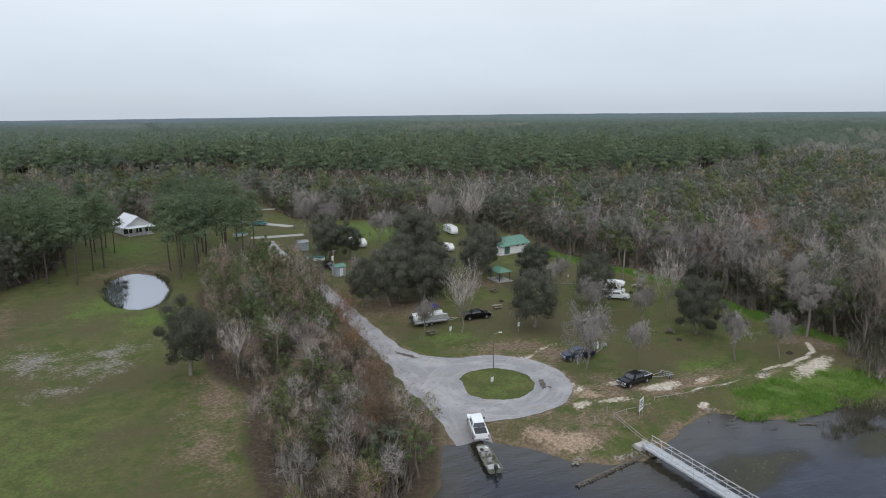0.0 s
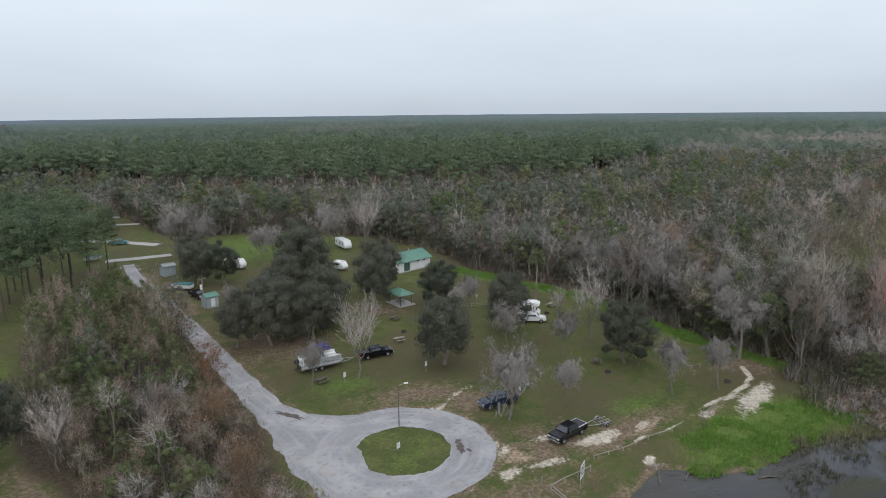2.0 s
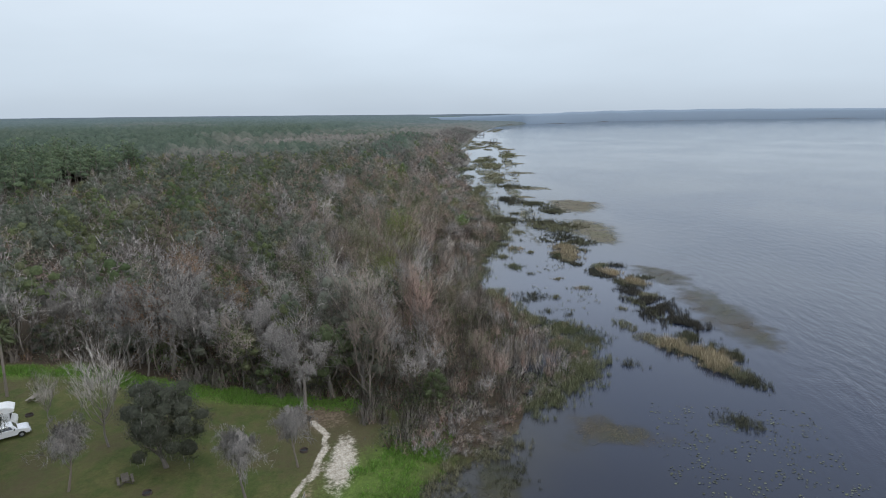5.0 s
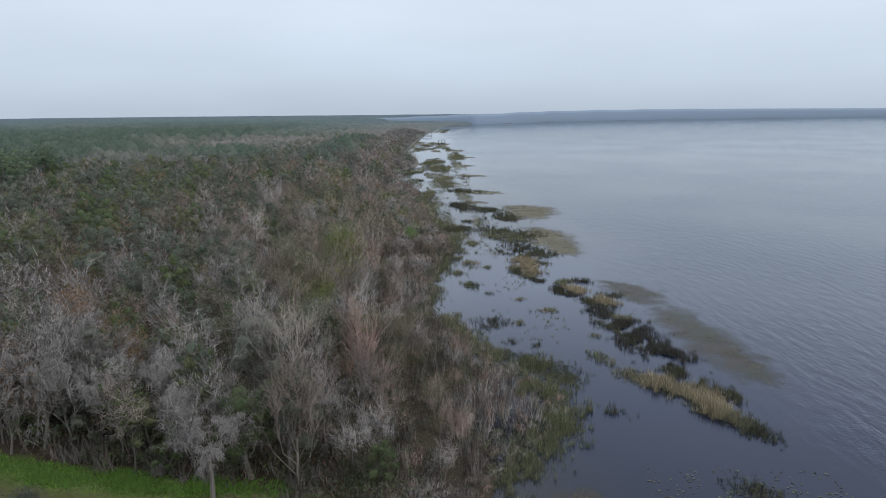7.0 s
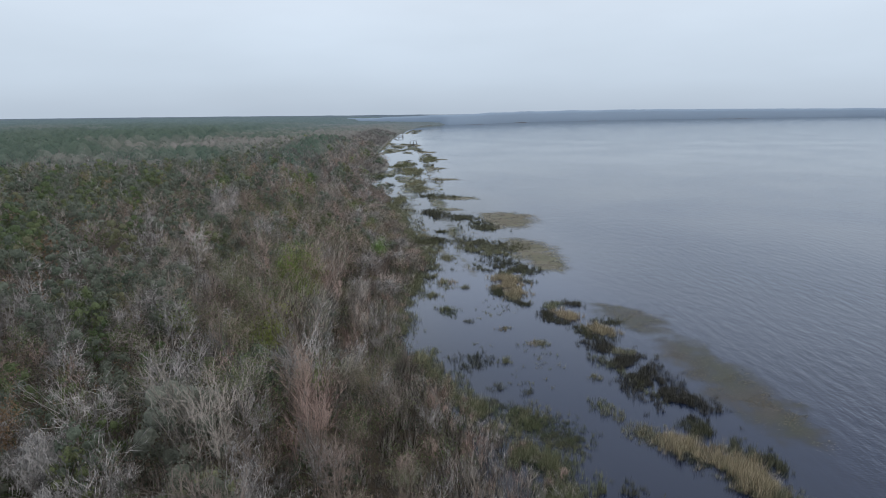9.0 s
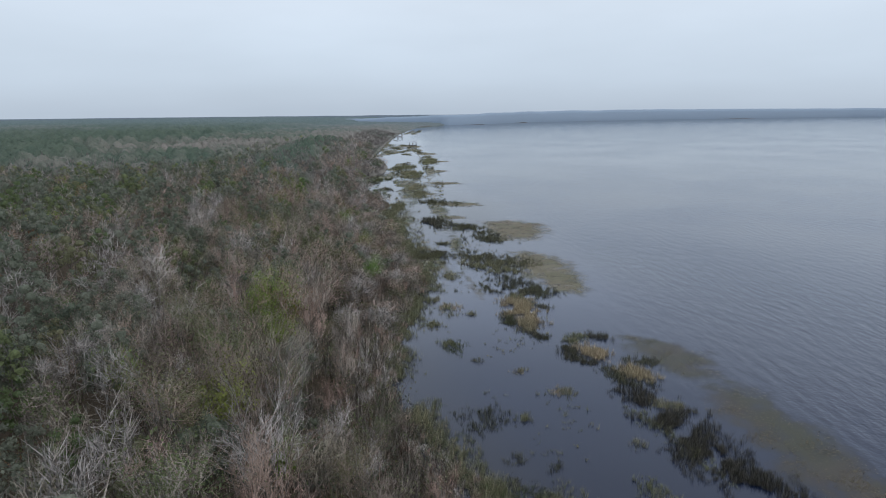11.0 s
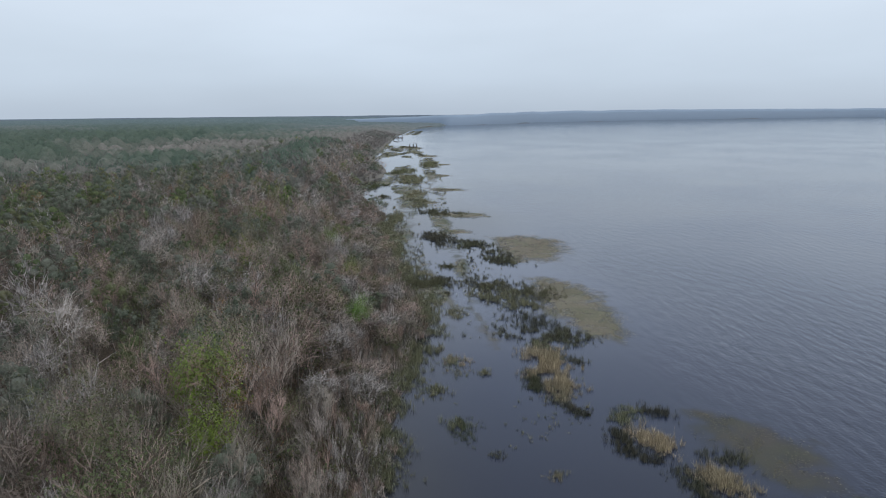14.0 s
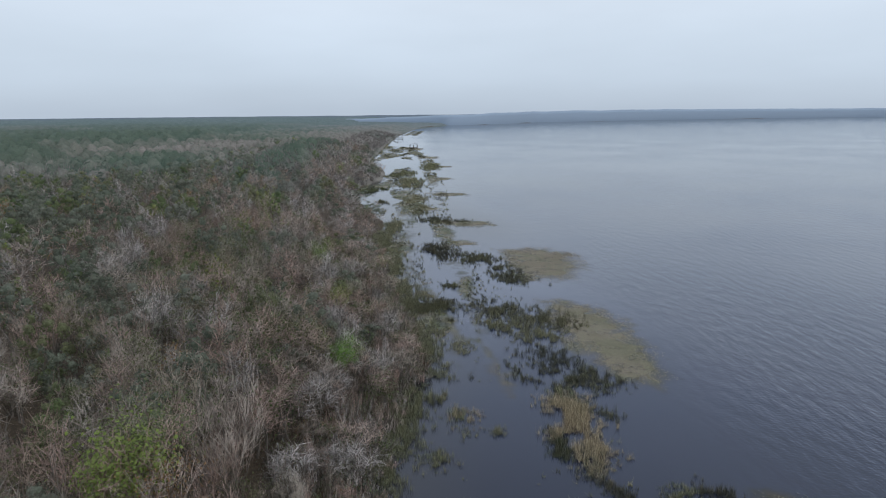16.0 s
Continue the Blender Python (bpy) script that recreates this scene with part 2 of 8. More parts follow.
def road_material():
    m, n, l, b = nodes_of("worn_grey_asphalt")
    co = n.new("ShaderNodeTexCoord").outputs["Object"]
    n1, n2, n3 = noise_node(n, l, co, 0.22, 5), noise_node(n, l, co, 1.4, 6, 0.7), noise_node(n, l, co, 14, 3)
    v = n.new("ShaderNodeTexVoronoi")
    v.feature = "DISTANCE_TO_EDGE"
    v.inputs["Scale"].default_value = 0.33
    l.new(co, v.inputs["Vector"])
    crack = range_node(n, l, math_node(n, l, "ADD", v.outputs["Distance"], math_node(n, l, "MULTIPLY", n2, 0.05)), 0.03, 0.06)
    cb = n.new("ShaderNodeCombineXYZ")
    l.new(math_node(n, l, "MULTIPLY", attr_node(n, "across"), 1.1), cb.inputs[0])
    l.new(math_node(n, l, "MULTIPLY", attr_node(n, "along"), 0.09), cb.inputs[1])
    streak = noise_node(n, l, cb.outputs[0], 1.0, 5, 0.65)
    col = mix_node(n, l, range_node(n, l, n1, 0.4, 0.62), (0.25, 0.245, 0.25), (0.34, 0.33, 0.33))
    col = mix_node(n, l, range_node(n, l, n2, 0.5, 0.68), col, (0.21, 0.20, 0.195))
    col = mix_node(n, l, range_node(n, l, streak, 0.46, 0.66, 0.0, 0.55), col, (0.37, 0.362, 0.365))
    col = mix_node(n, l, range_node(n, l, streak, 0.3, 0.45, 0.5, 0.0), col, (0.22, 0.21, 0.205))
    col = mix_node(n, l, range_node(n, l, noise_node(n, l, co, 0.5, 5, 0.65), 0.56, 0.7, 0.0, 0.6), col, (0.36, 0.31, 0.26))
    col = mix_node(n, l, 0.3, col, mix_node(n, l, n3, (0.3, 0.3, 0.3), (0.7, 0.7, 0.7)), "OVERLAY")
    col = mix_node(n, l, math_node(n, l, "MULTIPLY", math_node(n, l, "SUBTRACT", 1.0, crack), 0.05), col, (0.10, 0.095, 0.09))
    l.new(col, b.inputs["Base Color"])
    b.inputs["Roughness"].default_value = 0.9
    bump_node(n, l, n2, 0.3, 0.03, b)
    return m


def canopy_material():
    """Closed crowns of far woods: green or bare brown crown by crown, hazed in the colour with distance, with clumps of
    leaf and twig as relief.
    """
    m, n, l, b = nodes_of("hazed_distant_canopy")
    co = n.new("ShaderNodeTexCoord").outputs["Object"]
    n1, n2 = noise_node(n, l, co, 0.9, 5, 0.65), noise_node(n, l, co, 0.22, 4)
    green = mix_node(n, l, attr_node(n, "tone"), (0.056, 0.081, 0.06), (0.098, 0.127, 0.092))
    brown = mix_node(n, l, attr_node(n, "tone"), (0.145, 0.136, 0.115), (0.22, 0.20, 0.175))
    col = mix_node(n, l, attr_node(n, "bare"), green, brown)
    # distance haze, painted as a blue-grey blend over the crown colours
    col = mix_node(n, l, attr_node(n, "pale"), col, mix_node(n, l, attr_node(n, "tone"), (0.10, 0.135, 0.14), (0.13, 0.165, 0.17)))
    col = mix_node(n, l, 0.45, col, mix_node(n, l, range_node(n, l, n1, 0.3, 0.7), (0.3, 0.3, 0.3), (0.68, 0.68, 0.66)), "OVERLAY")
    l.new(col, b.inputs["Base Color"])
    b.inputs["Roughness"].default_value = 0.95
    b.inputs["Specular IOR Level"].default_value = 0.1
    bump_node(n, l, math_node(n, l, "ADD", n1, n2), 0.8, 1.3, b)
    return m


M_CANOPY = canopy_material()


def weed_sheet(name, c1, c2, thick=0.85):
    """Matted weed lying in the water's surface, thinning to nothing at its rim."""
    m, n, l, b = nodes_of(name)
    co = n.new("ShaderNodeTexCoord").outputs["Object"]
    n1, n2, n3 = noise_node(n, l, co, 0.28, 6, 0.6), noise_node(n, l, co, 3.0, 5, 0.7), noise_node(n, l, co, 0.12, 3)
    l.new(mix_node(n, l, range_node(n, l, math_node(n, l, "ADD", n3, math_node(n, l, "MULTIPLY", math_node(n, l, "SUBTRACT", n2, 0.5), 0.6)), 0.35, 0.65), c1, c2), b.inputs["Base Color"])
    b.inputs["Roughness"].default_value = 0.8
    b.inputs["Specular IOR Level"].default_value = 0.2
    f = math_node(n, l, "ADD", attr_node(n, "cover"), math_node(n, l, "MULTIPLY", math_node(n, l, "SUBTRACT", n1, 0.5), 1.9))
    f = math_node(n, l, "ADD", f, math_node(n, l, "MULTIPLY", math_node(n, l, "SUBTRACT", n2, 0.5), 0.7))
    l.new(math_node(n, l, "MULTIPLY", range_node(n, l, f, 0.2, 1.1, 0.0, thick), range_node(n, l, attr_node(n, "cover"), 0.0, 0.12)), b.inputs["Alpha"])
    return m


M_SHEET = weed_sheet("floating_weed_sheet_tan", (0.20, 0.172, 0.122), (0.152, 0.148, 0.09))
M_SHEETDARK = weed_sheet("half_sunken_weed_sheet", (0.118, 0.098, 0.07), (0.098, 0.094, 0.054), 0.52)
M_SHEETSEDGE = weed_sheet("thin_sedge_sheet", (0.175, 0.155, 0.105), (0.085, 0.095, 0.052), 0.78)
M_SHEETOLIVE = weed_sheet("sunken_olive_weed_sheet", (0.06, 0.062, 0.04), (0.085, 0.08, 0.05), 0.7)
M_GROUND, M_ROAD = ground_material(), road_material()
M_LAKE = water_material("dark_lake_water", (0.003, 0.0062, 0.0185), 0.39, 0.03)
M_LAKE.node_tree.nodes["Principled BSDF"].inputs["IOR"].default_value = 1.4
M_POND = water_material("still_pond_water", (0.06, 0.065, 0.07), 0.004, 0.03)
M_POND.node_tree.nodes["Principled BSDF"].inputs["IOR"].default_value = 2.8
M_CONCRETE = surface("weathered_concrete", (0.42, 0.40, 0.37), (0.34, 0.32, 0.30), 1.2, 0.9)
M_WHITE = surface("white_paint", (0.78, 0.78, 0.77), (0.70, 0.70, 0.68), 1.0, 0.4, bump=0.03, fleck=0.06)
M_CREAM = surface("white_wall_paint", (0.70, 0.70, 0.68), (0.62, 0.63, 0.62), 0.7, 0.8, bump=0.1)
M_GREENROOF = surface("green_metal_roof", (0.075, 0.20, 0.145), (0.11, 0.235, 0.175), 0.6, 0.5, bump=0.05)
M_GREENPAINT = surface("dark_green_paint", (0.045, 0.10, 0.075), (0.06, 0.12, 0.09), 1.2, 0.6)
M_BLUEGREY = surface("blue_grey_siding", (0.30, 0.35, 0.39), (0.36, 0.40, 0.43), 1.0, 0.8)
M_METALROOF = surface("white_metal_roof", (0.74, 0.75, 0.78), (0.66, 0.67, 0.70), 0.5, 0.4, bump=0.03)
M_WOOD = surface("grey_weathered_wood", (0.23, 0.20, 0.165), (0.31, 0.275, 0.23), 2.0, 0.9, bump=0.3)
M_DARKWOOD = surface("dark_damp_wood", (0.09, 0.075, 0.06), (0.13, 0.11, 0.09), 2.0, 0.9, bump=0.3)
M_ALU = surface("brushed_aluminium", (0.62, 0.63, 0.64), (0.52, 0.53, 0.54), 2.0, 0.45, 0.6, 0.05)
M_STEEL = surface("galvanised_steel", (0.34, 0.35, 0.36), (0.27, 0.28, 0.29), 2.0, 0.5, 0.5, 0.05)
M_BLACKPAINT = surface("black_car_paint", (0.009, 0.0095, 0.011), (0.007, 0.007, 0.008), 1.0, 0.18, 0.0, 0.0, 0.0, 0.05)
M_BLUEPAINT = surface("dark_blue_car_paint", (0.012, 0.02, 0.042), (0.018, 0.026, 0.05), 1.0, 0.35, 0.0, 0.0, 0.25, 0.05)
M_WHITEPAINT = surface("white_car_paint", (0.76, 0.77, 0.78), (0.72, 0.73, 0.74), 1.0, 0.25, 0.0, 0.0, 0.8, 0.03)
M_GLASS = surface("tinted_glass", (0.02, 0.023, 0.027), (0.03, 0.033, 0.037), 1.0, 0.12, 0.0, 0.0, 1.0, 0.0)
for m_ in (M_BLACKPAINT, M_BLUEPAINT):
    m_.node_tree.nodes["Principled BSDF"].inputs["Specular IOR Level"].default_value = 0.22
M_RUBBER = surface("black_rubber", (0.02, 0.02, 0.02), (0.03, 0.03, 0.03), 4.0, 0.9)
M_DARK = surface("dark_plastic", (0.025, 0.025, 0.027), (0.04, 0.04, 0.042), 3.0, 0.7)
M_CHROME = surface("chrome", (0.6, 0.6, 0.61), (0.5, 0.5, 0.51), 4.0, 0.25, 0.9, 0.0)
M_LAMPGLASS = surface("clear_lamp_glass", (0.6, 0.6, 0.58), (0.5, 0.5, 0.48), 4.0, 0.15)
M_RED = surface("red_lamp_glass", (0.32, 0.02, 0.015), (0.25, 0.02, 0.015), 4.0, 0.2)
M_BOAT = surface("drab_green_hull_paint", (0.13, 0.14, 0.10), (0.18, 0.18, 0.14), 2.0, 0.6)
M_CANVAS = surface("royal_blue_canvas", (0.022, 0.02, 0.16), (0.03, 0.03, 0.20), 1.5, 0.8)
M_TEAL = surface("teal_boat_cover", (0.06, 0.19, 0.20), (0.08, 0.23, 0.24), 1.0, 0.7)
M_GREYCOVER = surface("pale_grey_vinyl", (0.40, 0.40, 0.39), (0.30, 0.30, 0.29), 2.5, 0.6)
M_ROCK = surface("pale_rubble", (0.27, 0.25, 0.215), (0.19, 0.175, 0.15), 2.5, 0.95, bump=0.6)
M_WHITEBARK = foliage("pale_bare_wood", [(0.40, 0.355, 0.315), (0.46, 0.41, 0.365)], 0.9, 0.3)
M_MUD = surface("damp_dark_mud", (0.07, 0.055, 0.045), (0.10, 0.08, 0.065), 1.5, 0.7)
M_RUST_IRON = surface("rusty_iron", (0.09, 0.06, 0.045), (0.06, 0.05, 0.045), 5.0, 0.9)


# ---- meshes from arrays ----
def mesh_from(name, V, F, mats, mids=None, tint=None, smooth=False, floats=None):
    V, F = np.asarray(V, np.float32), np.asarray(F, np.int32)
    soft = V[:, 3:] if V.shape[1] == 6 and np.any(V[:, 3:]) else None
    V = np.ascontiguousarray(V[:, :3])
    smooth = smooth or soft is not None
    me = bpy.data.meshes.new(name)
    k = F.shape[1]
    me.vertices.add(len(V))
    me.vertices.foreach_set("co", V.ravel())
    me.loops.add(F.size)
    me.loops.foreach_set("vertex_index", F.ravel())
    me.polygons.add(len(F))
    me.polygons.foreach_set("loop_start", np.arange(0, F.size, k, dtype=np.int32))
    me.polygons.foreach_set("loop_total", np.full(len(F), k, np.int32))
    for m in mats:
        me.materials.append(m)
    if mids is not None:
        me.polygons.foreach_set("material_index", np.asarray(mids, np.int32))
    me.polygons.foreach_set("use_smooth", np.full(len(F), smooth))
    cols = dict(floats or {})
    if tint is not None:
        cols["tint"] = tint
    for key, val in cols.items():
        me.attributes.new(key, "FLOAT", "POINT").data.foreach_set("value", np.asarray(val, np.float32))
    me.update(calc_edges=True)
    me.validate()
    if soft is not None:
        me.normals_split_custom_set_from_vertices(soft)
    return me


def smoothstep(a, b, x):
    t = np.clip((x - a) / (b - a), 0, 1)
    return t * t * (3 - 2 * t)


def wavy(x, y, scale, seed=0.0):
    """A smooth uneven field between -1 and 1."""
    a = np.sin(x * scale * 1.0 + 1.7 * np.sin(y * scale * 0.7 + seed) + seed)
    b = np.sin(y * scale * 1.3 + 1.3 * np.sin(x * scale * 0.9 + 2.1 * seed) + 2 * seed)
    c = np.sin((x + y) * scale * 2.3 + seed * 3) * np.sin((x - y) * scale * 1.9 + seed)
    return (a + b + 0.7 * c) / 2.7


# ---- the lie of the land ----
SHORE_A = [(-5000, 20), (-400, 30), (-50, 42), (20, 48), (31, 57), (34, 63), (36, 66), (41, 65), (45, 59), (48, 54), (52, 51.5), (56, 50.5), (61, 52), (65, 54), (73, 55.5), (76, 52), (81, 48.5), (88, 48), (94, 49)]
SHORE_B = [(98, 46), (103, 42), (112, 37), (120, 36), (132, 39), (144, 37), (150, 38), (168, 45), (186, 51), (208, 53), (228, 52), (242, 49.5), (260, 53), (287, 59), (318, 65), (360, 74), (380, 72), (400, 78), (430, 88), (452, 94), (475, 99)]
SHORE_C = [(500, 101), (550, 95), (590, 99), (623, 116), (690, 124), (780, 130), (960, 142), (1247, 158), (1530, 160), (1850, 152), (2010, 92), (2070, 0), (2370, -190), (2670, -660), (2990, -1600), (3080, -5200)]
SHORE = np.array(SHORE_A + SHORE_B + SHORE_C, float)
POND = (6.0, 165.0, 7.2, 19.0)


def shore_y(x):
    return np.interp(x, SHORE[:, 0], SHORE[:, 1])


def inland(x, y):
    return np.where(x > 2650, np.maximum(y - shore_y(x), (x - 2865) * 0.9 + 25 * wavy(x, y, 0.004)), y - shore_y(x) + 0.8 * wavy(x, y, 0.35, 2.0) + 0.35 * wavy(x, y, 1.1, 5.0))


def height(x, y):
    x, y = np.asarray(x, float), np.asarray(y, float)
    h = np.clip(0.17 * inland(x, y), -1.6, 1.2)
    p = np.hypot((x - POND[0]) / POND[2], (y - POND[1]) / POND[3])
    h = np.where(h > 1.0, h - 1.3 * (1 - smoothstep(0.75, 1.12, p)), h)
    return h + 0.05 * wavy(x, y, 0.16, 1.0) * (h > 0.5)


def near_line(x, y, pts):
    """Distance to a broken line."""
    best = np.full(np.shape(x), 1e9)
    for (ax, ay), (bx, by) in zip(pts[:-1], pts[1:]):
        dx, dy = bx - ax, by - ay
        u = np.clip(((x - ax) * dx + (y - ay) * dy) / (dx * dx + dy * dy), 0, 1)
        best = np.minimum(best, np.hypot(x - ax - u * dx, y - ay - u * dy))
    return best


def inside(x, y, poly):
    res = np.zeros(np.shape(x), bool)
    for (ax, ay), (bx, by) in zip(poly, poly[1:] + poly[:1]):
        cross = (ay > y) != (by > y)
        res ^= cross & (x < (bx - ax) * (y - ay) / ((by - ay) or 1e-9) + ax)
    return res


CLEARING = [(113, 20), (113, 62), (115, 74), (117, 88), (123, 107), (121, 120), (117, 144), (123, 169), (119, 197), (104, 221), (88, 230), (72, 234), (66, 250), (66, 300), (57, 300), (55, 262),
            (30, 250), (20, 262), (-2, 262), (-9, 236), (-12, 190), (-24, 175), (-30, 140), (-33, 100), (-35, 60), (-35, 20)]
RING, R_IN, R_OUT = (50.7, 76.3), 5.8, 11.4
ROAD_LINE = [(39.0, 60.0, 2.3), (39.8, 66.0, 2.4), (41.2, 73.0, 3.4), (42.0, 81.0, 4.4), (42.6, 88.0, 3.7), (42.0, 98.0, 2.3), (42.6, 112.0, 2.0), (44.0, 140.0, 1.9), (45.0, 164.0, 1.8), (45.3, 190.0, 1.6), (47, 205, 1.4)]
TRACK = [(47, 150), (49.8, 170), (50, 178)]
THICKET = [(14, 56), (14, 74), (18, 90), (15, 100), (14, 112), (17, 128), (19, 150), (24, 162), (38, 160), (42.5, 146), (42, 132), (40, 116), (38.5, 104), (37.5, 92), (35, 82), (35, 74), (35.5, 69), (33, 64), (30, 59), (22, 51)]


def spaced(*runs):
    """Grid lines in runs of (from, to, step)."""
    return np.unique(np.concatenate([np.arange(a, b, s) for a, b, s in runs] + [[runs[-1][1]]]).round(3))


def outward(a, b, first, grow):
    out, s, x = [], first, 0.0
    while x < b - a:
        out.append(x)
        x += s
        s *= grow
    return np.array(out + [b - a])


GX = np.unique(np.concatenate([-35 - outward(0, 4900, 3, 1.25), spaced((-35, 30, 1.2), (30, 116, 0.75), (116, 300, 2.0), (300, 500, 4.0)), 500 + outward(0, 4450, 8, 1.13)]))
GY = np.unique(np.concatenate([15 - outward(0, 4900, 3, 1.25), spaced((15, 110, 0.75), (110, 190, 1.3)), 190 + outward(0, 4750, 3, 1.14)]))
X, Y = np.meshgrid(GX, GY)
H = height(X, Y)
GV = np.stack([X, Y, H], -1).reshape(-1, 3)
nx, ny = len(GX), len(GY)
idx = np.arange(nx * ny).reshape(ny, nx)
GF = np.stack([idx[:-1, :-1], idx[:-1, 1:], idx[1:, 1:], idx[1:, :-1]], -1).reshape(-1, 4)


def blob(cx, cy, rx, ry, ang=0.0):
    """1 in the middle of an ellipse, 0.5 at its rim, falling off outside."""
    c, s = math.cos(radians(ang)), math.sin(radians(ang))
    u, v = (X - cx) * c + (Y - cy) * s, -(X - cx) * s + (Y - cy) * c
    return np.clip(1.0 - 0.5 * np.hypot(u / rx, v / ry), 0, 1)


def strip(pts, w):
    return np.clip(1.0 - 0.5 * near_line(X, Y, pts) / w, 0, 1)


most = lambda *a: np.maximum.reduce(a)
in_clear = inside(X, Y, CLEARING)
in_thick = inside(X, Y, THICKET)
D_ring = np.hypot(X - RING[0], Y - RING[1])
sand = most(strip([(108, 64), (105, 61), (101, 60), (96, 59.5), (91, 60)], 0.42), blob(98.8, 57.0, 6.5, 1.7, 12), strip([(93, 60), (81, 59.3), (72, 60.5)], 0.3) * 0.85, blob(71.8, 63.3, 3.6, 1.2, -8), blob(62, 63.2, 4.0, 0.9, -15) * 0.85, blob(57.5, 64.3, 2.6, 1.3, 0) * 0.75,
            blob(48.6, 54.6, 1.3, 0.6) * 0.6, np.clip(1 - 0.5 * np.abs(near_line(X, Y, [p[:2] for p in ROAD_LINE]) - 2.0) / 0.5, 0, 1) * (Y > 92) * 0.6, blob(66.5, 67.5, 3.5, 0.9, -20) * 0.8, blob(60, 68.5, 2.5, 0.9, 30) * 0.7, blob(79, 62, 3, 0.8, 8) * 0.8, blob(53, 52.2, 1.6, 0.5) * 0.8, blob(88.5, 58.5, 1.5, 0.8), blob(73.5, 57, 1.2, 0.6), np.clip(1 - 0.5 * (np.abs(D_ring - R_OUT - 0.2) / 0.35), 0, 1) * 0.62, strip([(60, 82), (66, 85), (70, 86)], 1.0) * 0.6)
dirt = most(np.clip(1 - 0.5 * np.abs(inland(X, Y) - 0.6) / 0.9, 0, 1) * 0.85 * (X > 30) * (X < 82), blob(56, 60, 9, 3.5, -10) * 0.72, blob(62, 88, 8, 3.2, -25), blob(66, 82, 4.5, 3, -30), blob(76, 62.5, 10, 2.4), blob(47.5, 59.5, 4.5, 3), blob(52, 57, 4, 2.5), blob(54, 122, 8, 10) * 0.9, blob(79, 127, 5, 5) * 0.9, blob(66, 66, 7, 5) * 0.85, blob(38, 66, 5, 4),
            np.clip(1 - 0.5 * (np.abs(D_ring - R_OUT) / 1.2), 0, 1) * 0.8, strip([p[:2] for p in ROAD_LINE], 3.6) * 0.75, strip(TRACK, 2.4) * 0.9, blob(6, 182, 10, 8) * 0.8, blob(13, 92, 4, 12) * 0.8, blob(9, 78, 5, 12) * 0.66, blob(-22, 150, 6, 14) * 0.7, blob(20, 140, 4, 16) * 0.7, blob(112, 63, 5, 4), blob(107, 66, 3, 1.3))
clay = most(blob(47.8, 60.0, 3.4, 1.3, -50) * 0.9, blob(49.8, 57.4, 3.8, 1.9, -40), blob(60.5, 66.5, 4.5, 2.2, -20) * 0.7, blob(79, 61.5, 6, 1.2, 5) * 0.75, blob(90, 58.5, 5, 1.0, 8) * 0.7)
lush = most(strip([(113.5, 62), (114, 75), (115, 88), (119, 108), (115, 125), (112, 145)], 2.6), blob(90, 53, 11, 4, 0), blob(83, 52.5, 7, 3), blob(99, 51, 6, 4), blob(54, 98, 6, 4) * 0.8, blob(84, 66, 6, 3) * 0.8, blob(8, 138, 8, 9) * 0.85, blob(-12, 84, 12, 22) * 0.62, blob(0, 150, 12, 10) * 0.8, blob(88, 205, 20, 24) * 0.95,
            blob(6, 215, 9, 18) * 0.85, blob(50.7, 76.3, 5.2, 5.2) * 0.75, blob(37, 67, 3, 3) * 0.8)
lush = lush * (D_ring > 5.0) + (D_ring <= 5.0) * (0.42 + 0.2 * wavy(X, Y, 0.6, 3))
pale = most(blob(-13, 122, 7, 9, 30), blob(-2, 113, 6, 5), blob(0, 120, 8, 4, 20), blob(-9, 106, 5, 3), blob(7, 88, 3, 1.2, 40) * 0.8)
pale = pale * 0.75
litter = np.where(in_clear & ~in_thick, 0.0, 1.0)
litter = np.where(in_clear & ~in_thick, most(strip(THICKET + THICKET[:1], 2.0) * 0.8, strip([(18, 92), (16, 110), (18, 140)], 4) * 0.6, smoothstep(101, 106, X) * (1 - smoothstep(47, 52, Y))), litter)
ground = tagged(new("ground", mesh_from("ground", GV, GF, [M_GROUND], smooth=True, floats={k: v.ravel() for k, v in (("sand", sand), ("dirt", dirt), ("lush", lush), ("pale", pale), ("litter", litter), ("clay", clay))})),
                "flat lakeside ground of winter lawn, sand and leaf litter", "ground", kind="structure")

# lake: calm among the plants, ruffled in the open
LX = np.unique(np.concatenate([-outward(0, 4900, 40, 1.4), spaced((0, 500, 6)), 500 + outward(0, 4450, 20, 1.25)]))
LY = np.unique(np.concatenate([-30 - outward(0, 4900, 12, 1.3), spaced((-30, 100, 5)), [140, 200]]))
WX, WY = np.meshgrid(LX, LY)
off = -(inland(WX, WY))
chop = np.where(WX < 95, smoothstep(0, 14, off) * 0.5 + 0.3, 0.05 + 0.75 * smoothstep(34, 62, off))
chop = chop * (1 - 0.6 * smoothstep(190, 620, WX))
widx = np.arange(WX.size).reshape(WX.shape)
WF = np.stack([widx[:-1, :-1], widx[:-1, 1:], widx[1:, 1:], widx[1:, :-1]], -1).reshape(-1, 4)
lake = tagged(new("water", mesh_from("lake", np.stack([WX, WY, 0 * WX], -1).reshape(-1, 3), WF, [M_LAKE], floats={"chop": chop.ravel(), "shoal": ((1 - smoothstep(2, 16, off)) * (1 - 0.6 * smoothstep(90, 130, WX))).ravel()})),
              "wide dark lake, glassy by the marsh and rippled further out", "lake", kind="structure")

